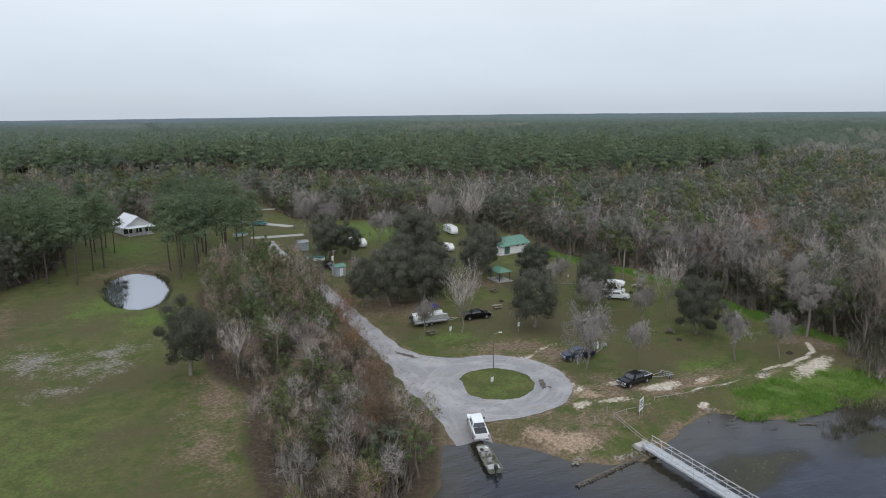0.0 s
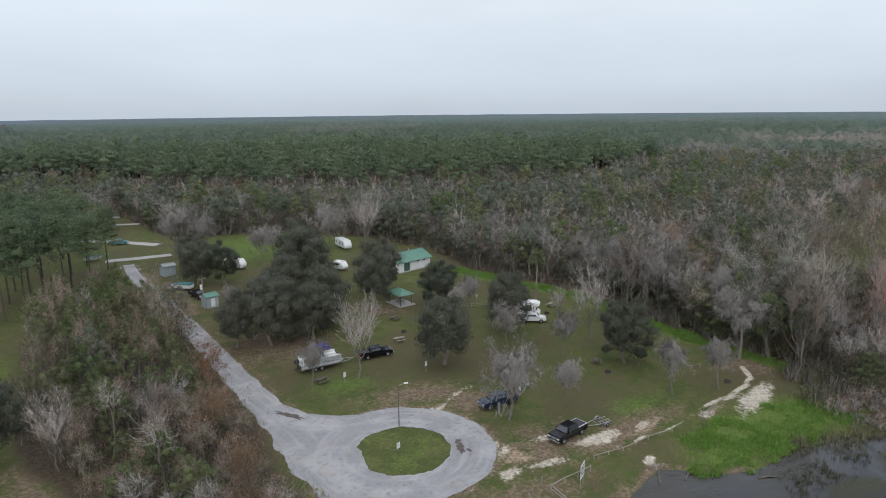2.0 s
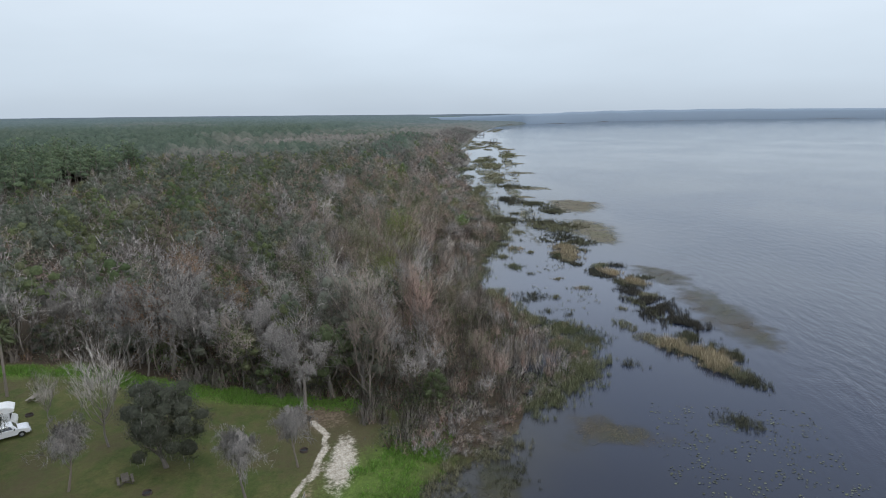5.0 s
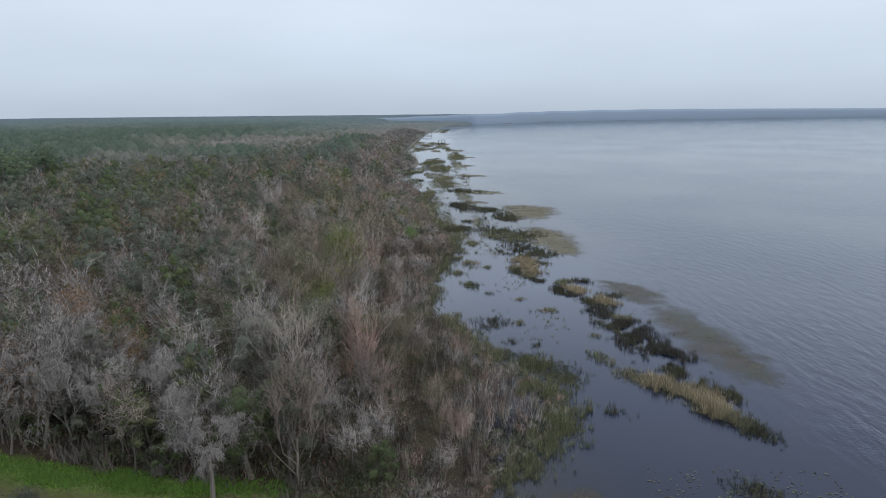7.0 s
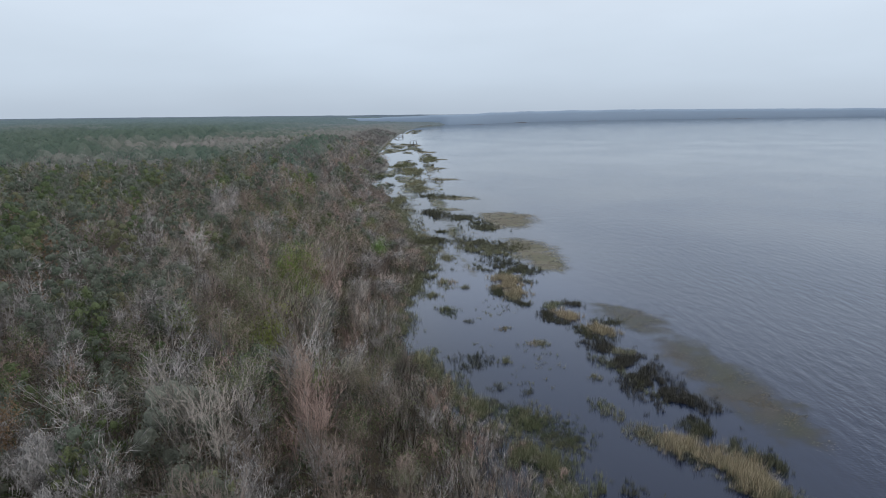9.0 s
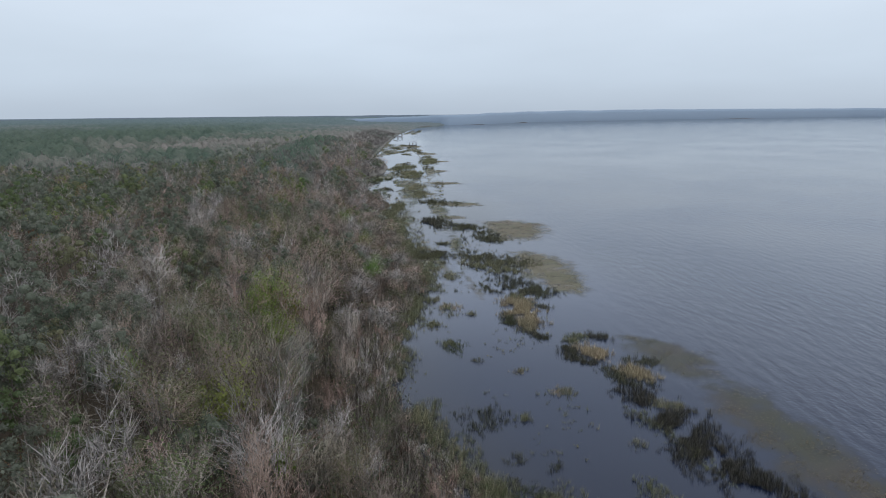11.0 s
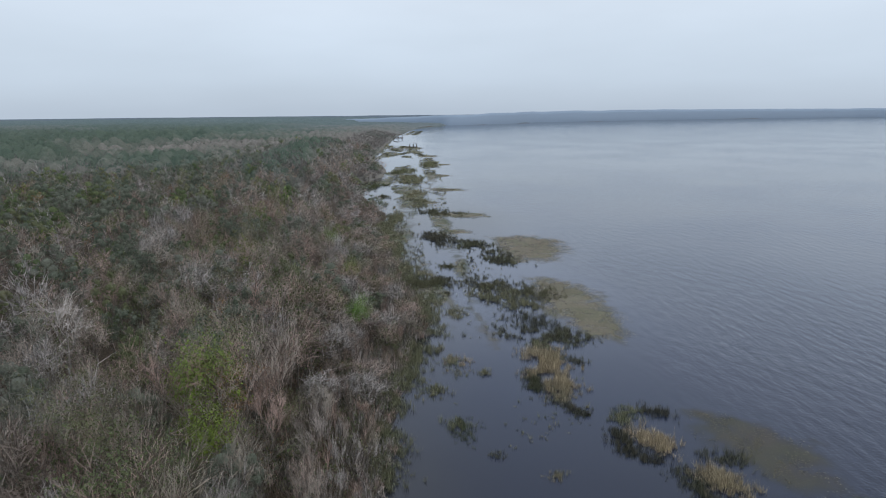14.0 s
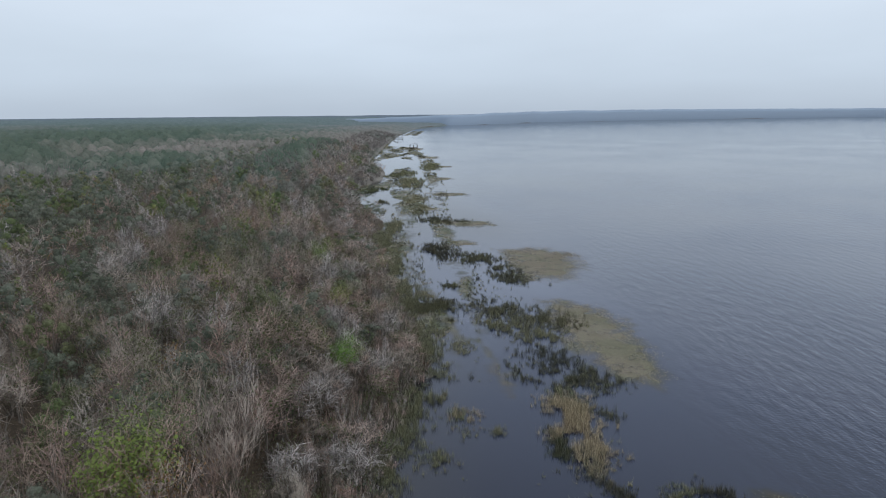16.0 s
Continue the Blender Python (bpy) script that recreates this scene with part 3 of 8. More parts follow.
an = np.linspace(0, 2 * math.pi, 73)[:-1]
pv = np.stack([POND[0] + POND[2] * 1.08 * np.cos(an), POND[1] + POND[3] * 1.06 * np.sin(an), np.full(72, 0.62)], -1)
pond = tagged(new("pond_water", mesh_from("pond", np.vstack([pv, [[POND[0], POND[1], 0.62]]]), np.array([(i, (i + 1) % 72, 72) for i in range(72)]), [M_POND], floats={"chop": np.ones(73)})),
              "small still pond reflecting the white sky", "pond", kind="structure")


# ---- road with its turning circle ----
def ribbon(line, lift, wob, seed):
    P = np.array(line, float)
    s = np.concatenate([[0], np.cumsum(np.hypot(*np.diff(P[:, :2], axis=0).T))])
    u = np.linspace(0, s[-1], int(s[-1] / 0.7))
    c = np.stack([np.interp(u, s, P[:, k]) for k in range(3)], -1)
    for _ in range(12):
        c[1:-1] = (c[:-2] + 2 * c[1:-1] + c[2:]) / 4
    t = np.gradient(c[:, :2], axis=0)
    t /= np.linalg.norm(t, axis=1)[:, None]
    nrm = np.stack([-t[:, 1], t[:, 0]], -1)
    cols = []
    for k in np.linspace(-1, 1, 7):
        w = c[:, 2] * (1 + wob * wavy(u, u * 0 + seed + k, 0.9, seed) * (abs(k) > 0.9))
        p = c[:, :2] + nrm * (k * w)[:, None]
        cols.append(np.column_stack([p, height(p[:, 0], p[:, 1]) + lift]))
    V = np.stack(cols, 1)
    i = np.arange(V.shape[0] * 7).reshape(-1, 7)
    lane = np.stack([(np.linspace(-1, 1, 7)[None] * c[:, 2:3]).ravel(), np.repeat(u, 7)], -1)
    return np.hstack([V.reshape(-1, 3), lane]), np.stack([i[:-1, :-1], i[:-1, 1:], i[1:, 1:], i[1:, :-1]], -1).reshape(-1, 4)


def annulus(lift):
    a = np.linspace(0, 2 * math.pi, 241)
    rows = []
    for k in np.linspace(0, 1, 9):
        r = R_IN + (R_OUT - R_IN) * k + ((0.2 * wavy(np.cos(a) * 9, np.sin(a) * 9, 0.9, k * 5) + 0.08 * wavy(np.cos(a) * 9, np.sin(a) * 9, 2.6, k * 3)) if k in (0, 1) else 0)
        p = np.column_stack([RING[0] + r * np.cos(a), RING[1] + r * np.sin(a)])
        rows.append(np.column_stack([p, height(p[:, 0], p[:, 1]) + lift]))
    V = np.stack(rows, 1)
    i = np.arange(V.shape[0] * 9).reshape(-1, 9)
    lane = np.stack([np.tile(np.linspace(0, 1, 9) * (R_OUT - R_IN), len(a)), np.repeat(np.abs(a - 3.14) * 8, 9)], -1)
    return np.hstack([V.reshape(-1, 3), lane]), np.stack([i[:-1, :-1], i[:-1, 1:], i[1:, 1:], i[1:, :-1]], -1).reshape(-1, 4)


def joined(parts):
    V, F, n = [], [], 0
    for v, f in parts:
        V.append(v)
        F.append(f + n)
        n += len(v)
    return np.vstack(V), np.vstack(F)


RV, RF = joined([ribbon(ROAD_LINE, 0.05, 0.16, 1.0), annulus(0.062), ribbon([(42.0, 70, 1.5), (44.5, 68.0, 2.2), (48, 66.5, 1.5)], 0.07, 0.05, 3.0), ribbon([(43.5, 92, 2.0), (46.5, 87.5, 2.6), (51, 86.2, 1.4)], 0.074, 0.05, 4.0)])
road = tagged(new("road", mesh_from("road", RV[:, :3], RF, [M_ROAD], smooth=True, floats={"across": RV[:, 3], "along": RV[:, 4]})), "worn pale grey asphalt lane ending in a turning circle and boat ramp", "road", kind="structure")
DV, DF = joined([ribbon([(38, 256, 1.9), (49, 246, 1.9), (61, 229, 1.9)], 0.06, 0.08, 2.0), ribbon([(43, 214, 1.9), (51, 212, 2.0), (60, 211, 1.8)], 0.065, 0.08, 6.0), ribbon([(48, 284, 1.6), (66, 275, 1.6)], 0.06, 0.05, 5.0)])
tagged(new("driveway", mesh_from("driveway", DV[:, :3], DF, [M_CONCRETE], smooth=True)), "pale sandy driveways among the far campsites", "driveway", kind="structure")

# standing water between the trees, drawn as a pale matt ribbon
TV, TF = ribbon([(427, 118, 1.0), (431, 120.5, 2.0), (438, 122, 1.4), (447, 126, 1.0)], 0.3, 0.2, 9.0)
tagged(new("pale_strip", mesh_from("pale_strip", TV[:, :3], TF, [M_CONCRETE], smooth=True)), "pale strip in a gap of the lakeside woods", "track", kind="structure")
FV, FF = ribbon([(62, 296, 1.5), (72, 540, 1.6), (79, 721, 1.9), (103, 1300, 3.0), (118, 1700, 3.4)], 0.08, 0.04, 7.0)
tagged(new("far_road", mesh_from("far_road", FV[:, :3], FF, [M_ROAD], smooth=True, floats={"across": FV[:, 3], "along": FV[:, 4]})), "straight pale road running away through the far woods", "road", kind="structure")

# damp mud on the asphalt beside the grass circle
for x_, y_, a_, b_, r_ in ((56.5, 72.4, 1.3, 0.5, 60), (57.2, 73.7, 0.7, 0.35, 20), (56.9, 71.2, 0.5, 0.25, 80), (43.6, 93.6, 2.2, 0.5, -65)):
    t_ = np.linspace(0, 2 * math.pi, 25)[:-1]
    q_ = 1 + 0.35 * wavy(np.cos(t_) * 3, np.sin(t_) * 3, 1.3, x_) + 0.2 * np.sin(t_ * 7 + x_)
    u_, w_ = a_ * q_ * np.cos(t_), b_ * q_ * np.sin(t_)
    c_, s_ = math.cos(radians(r_)), math.sin(radians(r_))
    px_, py_ = x_ + u_ * c_ - w_ * s_, y_ + u_ * s_ + w_ * c_
    mv = np.column_stack([np.append(px_, x_), np.append(py_, y_), np.append(height(px_, py_), height(x_, y_)) + 0.085])
    tagged(new("mud_patch", mesh_from("mud_patch", mv, np.array([(i, (i + 1) % 24, 24) for i in range(24)]), [M_MUD], smooth=True)), "damp dark mud patch on the asphalt", "mud", kind="structure")


# ---- plants built from arrays of triangles ----
class Geo:
    def __init__(self, seed):
        self.rng, self.V, self.F, self.M, self.n = np.random.default_rng(seed), [], [], [], 0

    def add(self, V, F, m, N=None):
        self.V.append(np.hstack([V, np.zeros_like(V) if N is None else N]))
        self.F.append(F + self.n)
        self.M.append(np.full(len(F), m))
        self.n += len(V)

    def side(self, D):
        r = self.rng.normal(size=D.shape)
        s = np.cross(D, r)
        return s / (np.linalg.norm(s, axis=1)[:, None] + 1e-9)

    def prisms(self, P, Q, r0, r1, m, sides=4):
        D = Q - P
        D = D / (np.linalg.norm(D, axis=1)[:, None] + 1e-9)
        a = self.side(D)
        b = np.cross(D, a)
        N = len(P)
        r0, r1 = np.broadcast_to(r0, N)[:, None], np.broadcast_to(r1, N)[:, None]
        ring = []
        for base, r in ((P, r0), (Q, r1)):
            for k in range(sides):
                t = 2 * math.pi * k / sides
                ring.append(base + r * (a * math.cos(t) + b * math.sin(t)))
        V = np.stack(ring, 1).reshape(-1, 3)
        f = []
        for k in range(sides):
            j = (k + 1) % sides
            f += [(k, j, sides + j), (k, sides + j, sides + k)]
        F = (np.arange(N)[:, None, None] * 2 * sides + np.array(f)[None]).reshape(-1, 3)
        self.add(V, F, m)

    def facing(self, A, B, C, N, m):
        """Single triangles turned towards N and shaded as part of the crown's rounded surface."""
        flip = ((np.cross(B - A, C - A) * N).sum(1) < 0)[:, None]
        A, B = np.where(flip, B, A), np.where(flip, A, B)
        self.add(np.stack([A, B, C], 1).reshape(-1, 3), np.arange(3 * len(A)).reshape(-1, 3), m, np.repeat(N, 3, 0))

    def spikes(self, P, Q, w, m, N=None):
        w = np.broadcast_to(w, len(P))[:, None] / 2
        if N is None:
            s = self.side(Q - P) * w
            self.add(np.stack([P - s, P + s, Q], 1).reshape(-1, 3), np.arange(3 * len(P)).reshape(-1, 3), m)
        else:
            s = np.cross(Q - P, N + self.rng.normal(size=N.shape) * 0.3)
            s = s / (np.linalg.norm(s, axis=1)[:, None] + 1e-9) * w
            self.facing(P - s, P + s, Q, N, m)

    def round_normal(self, P, mid, r, h, up=0.08, jitter=0.15):
        N = (P - np.array([0, 0, mid])) / np.array([r, r, h]) + np.array([0, 0, up]) + self.rng.normal(size=P.shape) * jitter
        return N / (np.linalg.norm(N, axis=1)[:, None] + 1e-9)

    def cards(self, C, size, m, flat=0.0, N=None, jitter=0.55):
        """Small leaf sprays at C; with N they lie across that direction, more or less."""
        n = len(C)
        size = np.broadcast_to(size, n)[:, None] * self.rng.uniform(0.6, 1.3, (n, 1))
        a = self.rng.normal(size=(n, 3))
        a[:, 2] *= 1 - flat
        b = self.rng.normal(size=(n, 3))
        b[:, 2] *= 1 - flat
        soft = None
        if N is not None:
            soft = N / (np.linalg.norm(N, axis=1)[:, None] + 1e-9) + self.rng.normal(size=(n, 3)) * 0.12
            soft /= np.linalg.norm(soft, axis=1)[:, None]
            N = N + self.rng.normal(size=(n, 3)) * jitter
            N = N / (np.linalg.norm(N, axis=1)[:, None] + 1e-9)
            a -= N * (a * N).sum(1)[:, None]
            b -= N * (b * N).sum(1)[:, None]
        a /= np.linalg.norm(a, axis=1)[:, None] + 1e-9
        b = b - a * (a * b).sum(1)[:, None]
        b /= np.linalg.norm(b, axis=1)[:, None] + 1e-9
        tri = C - a * size * 0.6 - b * size * 0.45, C + a * size * 0.6 - b * size * 0.35, C + b * size * 0.75
        if soft is not None:
            self.facing(*tri, soft, m)
        else:
            self.add(np.stack(tri, 1).reshape(-1, 3), np.arange(3 * n).reshape(-1, 3), m)

    def lumps(self, C, R, m, mid, k=6, rough=0.16):
        """The leafy or twiggy inside of crowns: uneven, open-bottomed clumps at C with the radii R (n x 3), shaded as one rounded crown round mid."""
        U = [(0.0, 0.0, 1.0)]
        for z, w, turn in ((0.66, 0.74, 0.0), (0.1, 1.0, 0.5), (-0.5, 0.8, 0.0)):
            U += [(w * math.cos(2 * math.pi * (j + turn) / k), w * math.sin(2 * math.pi * (j + turn) / k), z) for j in range(k)]
        U = np.array(U)
        F = [(0, 1 + j, 1 + (j + 1) % k) for j in range(k)]
        for i in range(2):
            for j in range(k):
                a, b = 1 + i * k + j, 1 + i * k + (j + 1) % k
                c, d = a + k, b + k
                F += [(a, c, b), (b, c, d)] if i == 0 else [(a, c, d), (a, d, b)]
        n, nv = len(C), len(U)
        turn = self.rng.uniform(0, 6.28, n)
        ct, st = np.cos(turn)[:, None], np.sin(turn)[:, None]
        W = np.stack([U[None, :, 0] * ct - U[None, :, 1] * st, U[None, :, 0] * st + U[None, :, 1] * ct, np.repeat(U[None, :, 2], n, 0)], -1)
        V = C[:, None] + W * R[:, None, :] * self.rng.uniform(1 - rough, 1 + rough, (n, nv, 1))
        away = C - np.asarray(mid, float)
        away = away / (np.linalg.norm(away, axis=1)[:, None] + 1e-6)
        N = W + 0.6 * away[:, None] + self.rng.normal(0, 0.12, W.shape)
        N /= np.linalg.norm(N, axis=2)[:, :, None]
        FF = (np.arange(n)[:, None, None] * nv + np.array(F)[None]).reshape(-1, 3)
        self.add(V.reshape(-1, 3), FF, m, N.reshape(-1, 3))

    def grow(self, P, Q, k, ratio, wild, up, lo=0.35):
        """k side shoots from each of the segments."""
        N = len(P)
        D = np.repeat(Q - P, k, 0)
        ln = np.linalg.norm(D, axis=1)[:, None]
        u = self.rng.uniform(lo, 1.0, (N * k, 1))
        o = np.repeat(P, k, 0) + D * u
        d = D / (ln + 1e-9) + self.rng.normal(size=(N * k, 3)) * wild + np.array([0, 0, up])
        d /= np.linalg.norm(d, axis=1)[:, None]
        return o, o + d * ln * ratio * self.rng.uniform(0.6, 1.25, (N * k, 1))

    def done(self):
        return np.vstack(self.V), np.vstack(self.F), np.concatenate(self.M)


def frame_of_limbs(g, h, spread, n1, bole, rt, low=0.3, rise=0.9, sides=(6, 4)):
    """Trunk (material 0) and main limbs; gives the limbs' ends."""
    rng = g.rng
    z = np.array([0, 0.35, 0.7, 1.0]) * h * bole
    p = np.column_stack([np.cumsum(rng.normal(0, 0.02 * h, 4)) * (z > 0), np.cumsum(rng.normal(0, 0.02 * h, 4)) * (z > 0), z])
    r = rt * np.array([1.25, 0.9, 0.72, 0.5])
    g.prisms(p[:-1], p[1:], r[:-1], r[1:], 0, sides[0])
    az = np.arange(n1) * 2.4 + rng.uniform(0, 6)
    u = np.linspace(low, 1.0, n1)
    o = np.column_stack([np.interp(u * h * bole, z, p[:, k]) for k in range(3)])
    tip_r = spread * rng.uniform(0.55, 1.0, n1) * (1.1 - 0.5 * u)
    q = np.column_stack([o[:, 0] + tip_r * np.cos(az), o[:, 1] + tip_r * np.sin(az), np.minimum(o[:, 2] + (h - o[:, 2]) * rise * rng.uniform(0.45, 1.0, n1), h)])
    bend = (o + q) / 2 + (q - o) * np.array([0.16, 0.16, -0.14]) + rng.normal(0, 0.03, (n1, 3)) * spread
    a, b = np.stack([o, bend], 1).reshape(-1, 3), np.stack([bend, q], 1).reshape(-1, 3)
    g.prisms(a, b, rt * np.tile((0.42, 0.28), n1), rt * np.tile((0.28, 0.12), n1), 0, sides[1])
    return bend, q


def bare_tree(seed, h=12, spread=3.2, n=(8, 5, 5, 4), bole=0.6, rt=0.16, w=0.06, moss=0, leaves=0, leaf_size=0.3, up=0.35, wild=0.55, low=0.3, sides=(6, 4), far=False, rise=0.9, reach=1.0):
    g = Geo(seed)
    P, Q = frame_of_limbs(g, h, spread, n[0], bole, rt, low, rise, sides)
    P2, Q2 = g.grow(P, Q, n[1], reach, wild, up, 0.0)
    if far:
        g.spikes(P2, Q2, w * 1.5, 1, g.round_normal(Q2, h * 0.55, spread, h * 0.45))
    else:
        g.prisms(P2, Q2, rt * 0.16, rt * 0.06, 1, 3)
    P3, Q3 = g.grow(P2, Q2, n[2], 0.6, wild, up * 0.8)
    g.spikes(P3, Q3, w * 1.3, 1, g.round_normal(Q3, h * 0.55, spread, h * 0.45))
    E = Q3
    if n[3]:
        P4, Q4 = g.grow(P3, Q3, n[3], 0.6, wild * 1.1, up * 0.6)
        g.spikes(P4, Q4, w, 1, g.round_normal(Q4, h * 0.55, spread, h * 0.45))
        E = Q4
    if moss:
        B = np.vstack([P2, Q2, Q3])
        o = B[g.rng.integers(0, len(B), moss)] + g.rng.normal(0, 0.15, (moss, 3))
        ln = g.rng.uniform(0.12, 0.6, (moss, 1)) * g.rng.uniform(0.6, 1.6, (moss, 1))
        g.spikes(o, o - np.hstack([g.rng.normal(0, 0.4, (moss, 2)) * ln, ln]), g.rng.uniform(0.035, 0.1, moss), 2, g.round_normal(o, h * 0.5, spread, h * 0.5))
        g.cards(o[::3] + g.rng.normal(0, 0.1, o[::3].shape), 0.1, 2)
    if leaves:
        o = E[g.rng.integers(0, len(E), leaves)] + g.rng.normal(0, 0.35, (leaves, 3))
        g.cards(o, leaf_size, 3, 0.0, g.round_normal(o, h * 0.5, spread, h * 0.45), 0.45)
    return g.done()


def fuzzy_tree(seed, h=12, spread=3.0, clumps=6, twigs=240, w=0.07, moss=0, leaves=0, leaf_size=0.4, bole=0.5):
    """A bare crown seen from some way off: limbs, dense bundles of twigs and a haze of fine ends."""
    g = Geo(seed)
    rng = g.rng
    frame_of_limbs(g, h * 0.8, spread * 0.8, 5, bole, 0.15, 0.4, 0.9, (4, 3))
    k = np.arange(clumps) + 0.5
    ph, th = np.arccos(1 - 1.15 * k / clumps), k * 2.4 + rng.uniform(0, 6)
    c = np.column_stack([np.sin(ph) * np.cos(th) * spread * 0.66, np.sin(ph) * np.sin(th) * spread * 0.66, h * (0.5 + 0.3 * np.cos(ph))]) * np.column_stack([rng.uniform(0.7, 1.1, (clumps, 2)), rng.uniform(0.9, 1.06, clumps)])
    rad = np.column_stack([spread * rng.uniform(0.3, 0.46, clumps)] * 2 + [h * rng.uniform(0.13, 0.2, clumps)])
    j = rng.integers(0, clumps, twigs)
    d = rng.normal(size=(twigs, 3)) * np.array([1, 1, 0.8]) + 0.7 * (c[j] - np.array([0, 0, h * 0.45])) / np.array([spread, spread, h * 0.4]) + np.array([0, 0, 0.45])
    d /= np.linalg.norm(d, axis=1)[:, None]
    o = c[j] + rng.normal(0, 0.32, (twigs, 3)) * rad[j]
    N = d + 0.8 * (o - np.array([0, 0, h * 0.4])) / np.array([spread, spread, h * 0.4])
    g.spikes(o, o + d * rng.uniform(0.09, 0.2, (twigs, 1)) * h, w * rng.uniform(0.6, 1.4, twigs), 1, N / np.linalg.norm(N, axis=1)[:, None])
    if moss:
        j = rng.integers(0, clumps, moss)
        o = c[j] + rng.normal(0, 0.6, (moss, 3)) * rad[j] - np.array([0, 0, 0.3])
        g.spikes(o, o - np.column_stack([rng.normal(0, 0.15, (moss, 2)), rng.uniform(0.5, 1.8, moss)]), 0.16, 2, g.round_normal(o, h * 0.5, spread, h * 0.5))
    if leaves:
        j = rng.integers(0, clumps, leaves)
        d = rng.normal(size=(leaves, 3)) + np.array([0, 0, 0.4])
        d /= np.linalg.norm(d, axis=1)[:, None]
        g.cards(c[j] + d * rad[j] * rng.uniform(0.85, 1.15, (leaves, 1)), leaf_size, 3, 0.0, d, 0.4)
    return g.done()


def leafy_tree(seed, h=12, spread=5, leaves=1500, size=0.4, bole=0.35, rt=0.28, lobes=16, flat=0.75, n2=4, base=0.25, moss=0, n1=8, sides=(6, 4), depth=1.55, core=0.0):
    """A rounded evergreen crown of many small leaf sprays gathered in lobes, with gaps between them."""
    g = Geo(seed)
    P, Q = frame_of_limbs(g, h * 0.8, spread * 0.75, n1, bole / 0.8, rt, 0.5, 0.9, sides)
    if n2:
        P2, Q2 = g.grow(P, Q, n2, 0.9, 0.6, 0.2, 0.0)
        g.prisms(P2, Q2, rt * 0.15, rt * 0.05, 0, 3)
    rng = g.rng
    k = np.arange(lobes) + 0.5
    ph = np.arccos(1 - depth * k / lobes)
    th = k * 2.4
    c = np.column_stack([np.sin(ph) * np.cos(th) * spread, np.sin(ph) * np.sin(th) * spread, np.cos(ph) * h * (1 - base) * 0.5]) * rng.uniform(0.5, 0.98, (lobes, 1))
    c[:, 2] += h * (base + (1 - base) * 0.5)
    rad = spread * rng.uniform(0.2, 0.46, lobes)
    j = rng.integers(0, lobes, leaves)
    d = rng.normal(size=(leaves, 3))
    d /= np.linalg.norm(d, axis=1)[:, None]
    o = c[j] + d * (rad[j] * rng.uniform(0.3, 1.08, leaves) ** 0.45)[:, None] * np.array([1, 1, flat])
    out = (o - np.array([0, 0, h * 0.45])) / np.array([spread, spread, h * 0.5])
    g.cards(o, size, 1, 0.0, d * 0.8 + out * 0.9, 0.3)
    if core:
        g.lumps(c, rad[:, None] * core * np.array([1, 1, flat]), 1, (0, 0, h * 0.4), 5)
    if moss:
        o = o[rng.integers(0, leaves, moss)]
        ln = rng.uniform(0.3, 1.1, (moss, 1))
        g.spikes(o, o - np.hstack([rng.normal(0, 0.1, (moss, 2)), ln]), 0.1, 2)
    return g.done()


def pine_tree(seed, h=19, leaves=900, size=0.42, crown=0.38, spread=2.8, n1=16, core=0.0):
    g = Geo(seed)
    rng = g.rng
    z = np.array([0, 0.3, 0.65, 1.0]) * h
    p = np.column_stack([np.cumsum(rng.normal(0, 0.18, 4)), np.cumsum(rng.normal(0, 0.18, 4)), z])
    p[:, :2] -= p[0, :2]
    r = np.array([0.24, 0.19, 0.14, 0.04])
    g.prisms(p[:-1], p[1:], r[:-1], r[1:], 0, 6)
    u = np.linspace(1 - crown, 0.99, n1)
    az = np.arange(n1) * 2.4
    o = np.column_stack([np.interp(u * h, z, p[:, k]) for k in range(3)])
    ln = spread * (1.12 - 0.75 * (u - 1 + crown) / crown) * rng.uniform(0.6, 1.0, n1)
    q = o + np.column_stack([ln * np.cos(az), ln * np.sin(az), 0.35 * ln])
    g.prisms(o, q, 0.06, 0.02, 0, 3)
    j = rng.integers(0, n1, leaves)
    t = rng.uniform(0.35, 1.08, (leaves, 1))
    c = o[j] + (q - o)[j] * t + rng.normal(0, 1, (leaves, 3)) * np.array([0.55, 0.55, 0.3]) * (spread / 2.8)
    if core:
        keep = rng.permutation(n1)[:max(5, int(n1 * 0.6))]
        tips = (o + (q - o) * 0.72)[keep]
        rr_ = np.maximum(ln[keep], 0.9)[:, None] * core * rng.uniform(0.8, 1.2, (len(keep), 1))
        g.lumps(tips, rr_ * np.array([1, 1, 0.55]), 1, (p[2, 0], p[2, 1], h * (1 - crown)), 5)
    mid = np.column_stack([np.interp(c[:, 2], z, p[:, k]) for k in range(2)])
    g.cards(c, size, 1, 0.0, np.column_stack([(c[:, :2] - mid) / spread, np.full(leaves, 0.7)]), 0.3)
    return g.done()


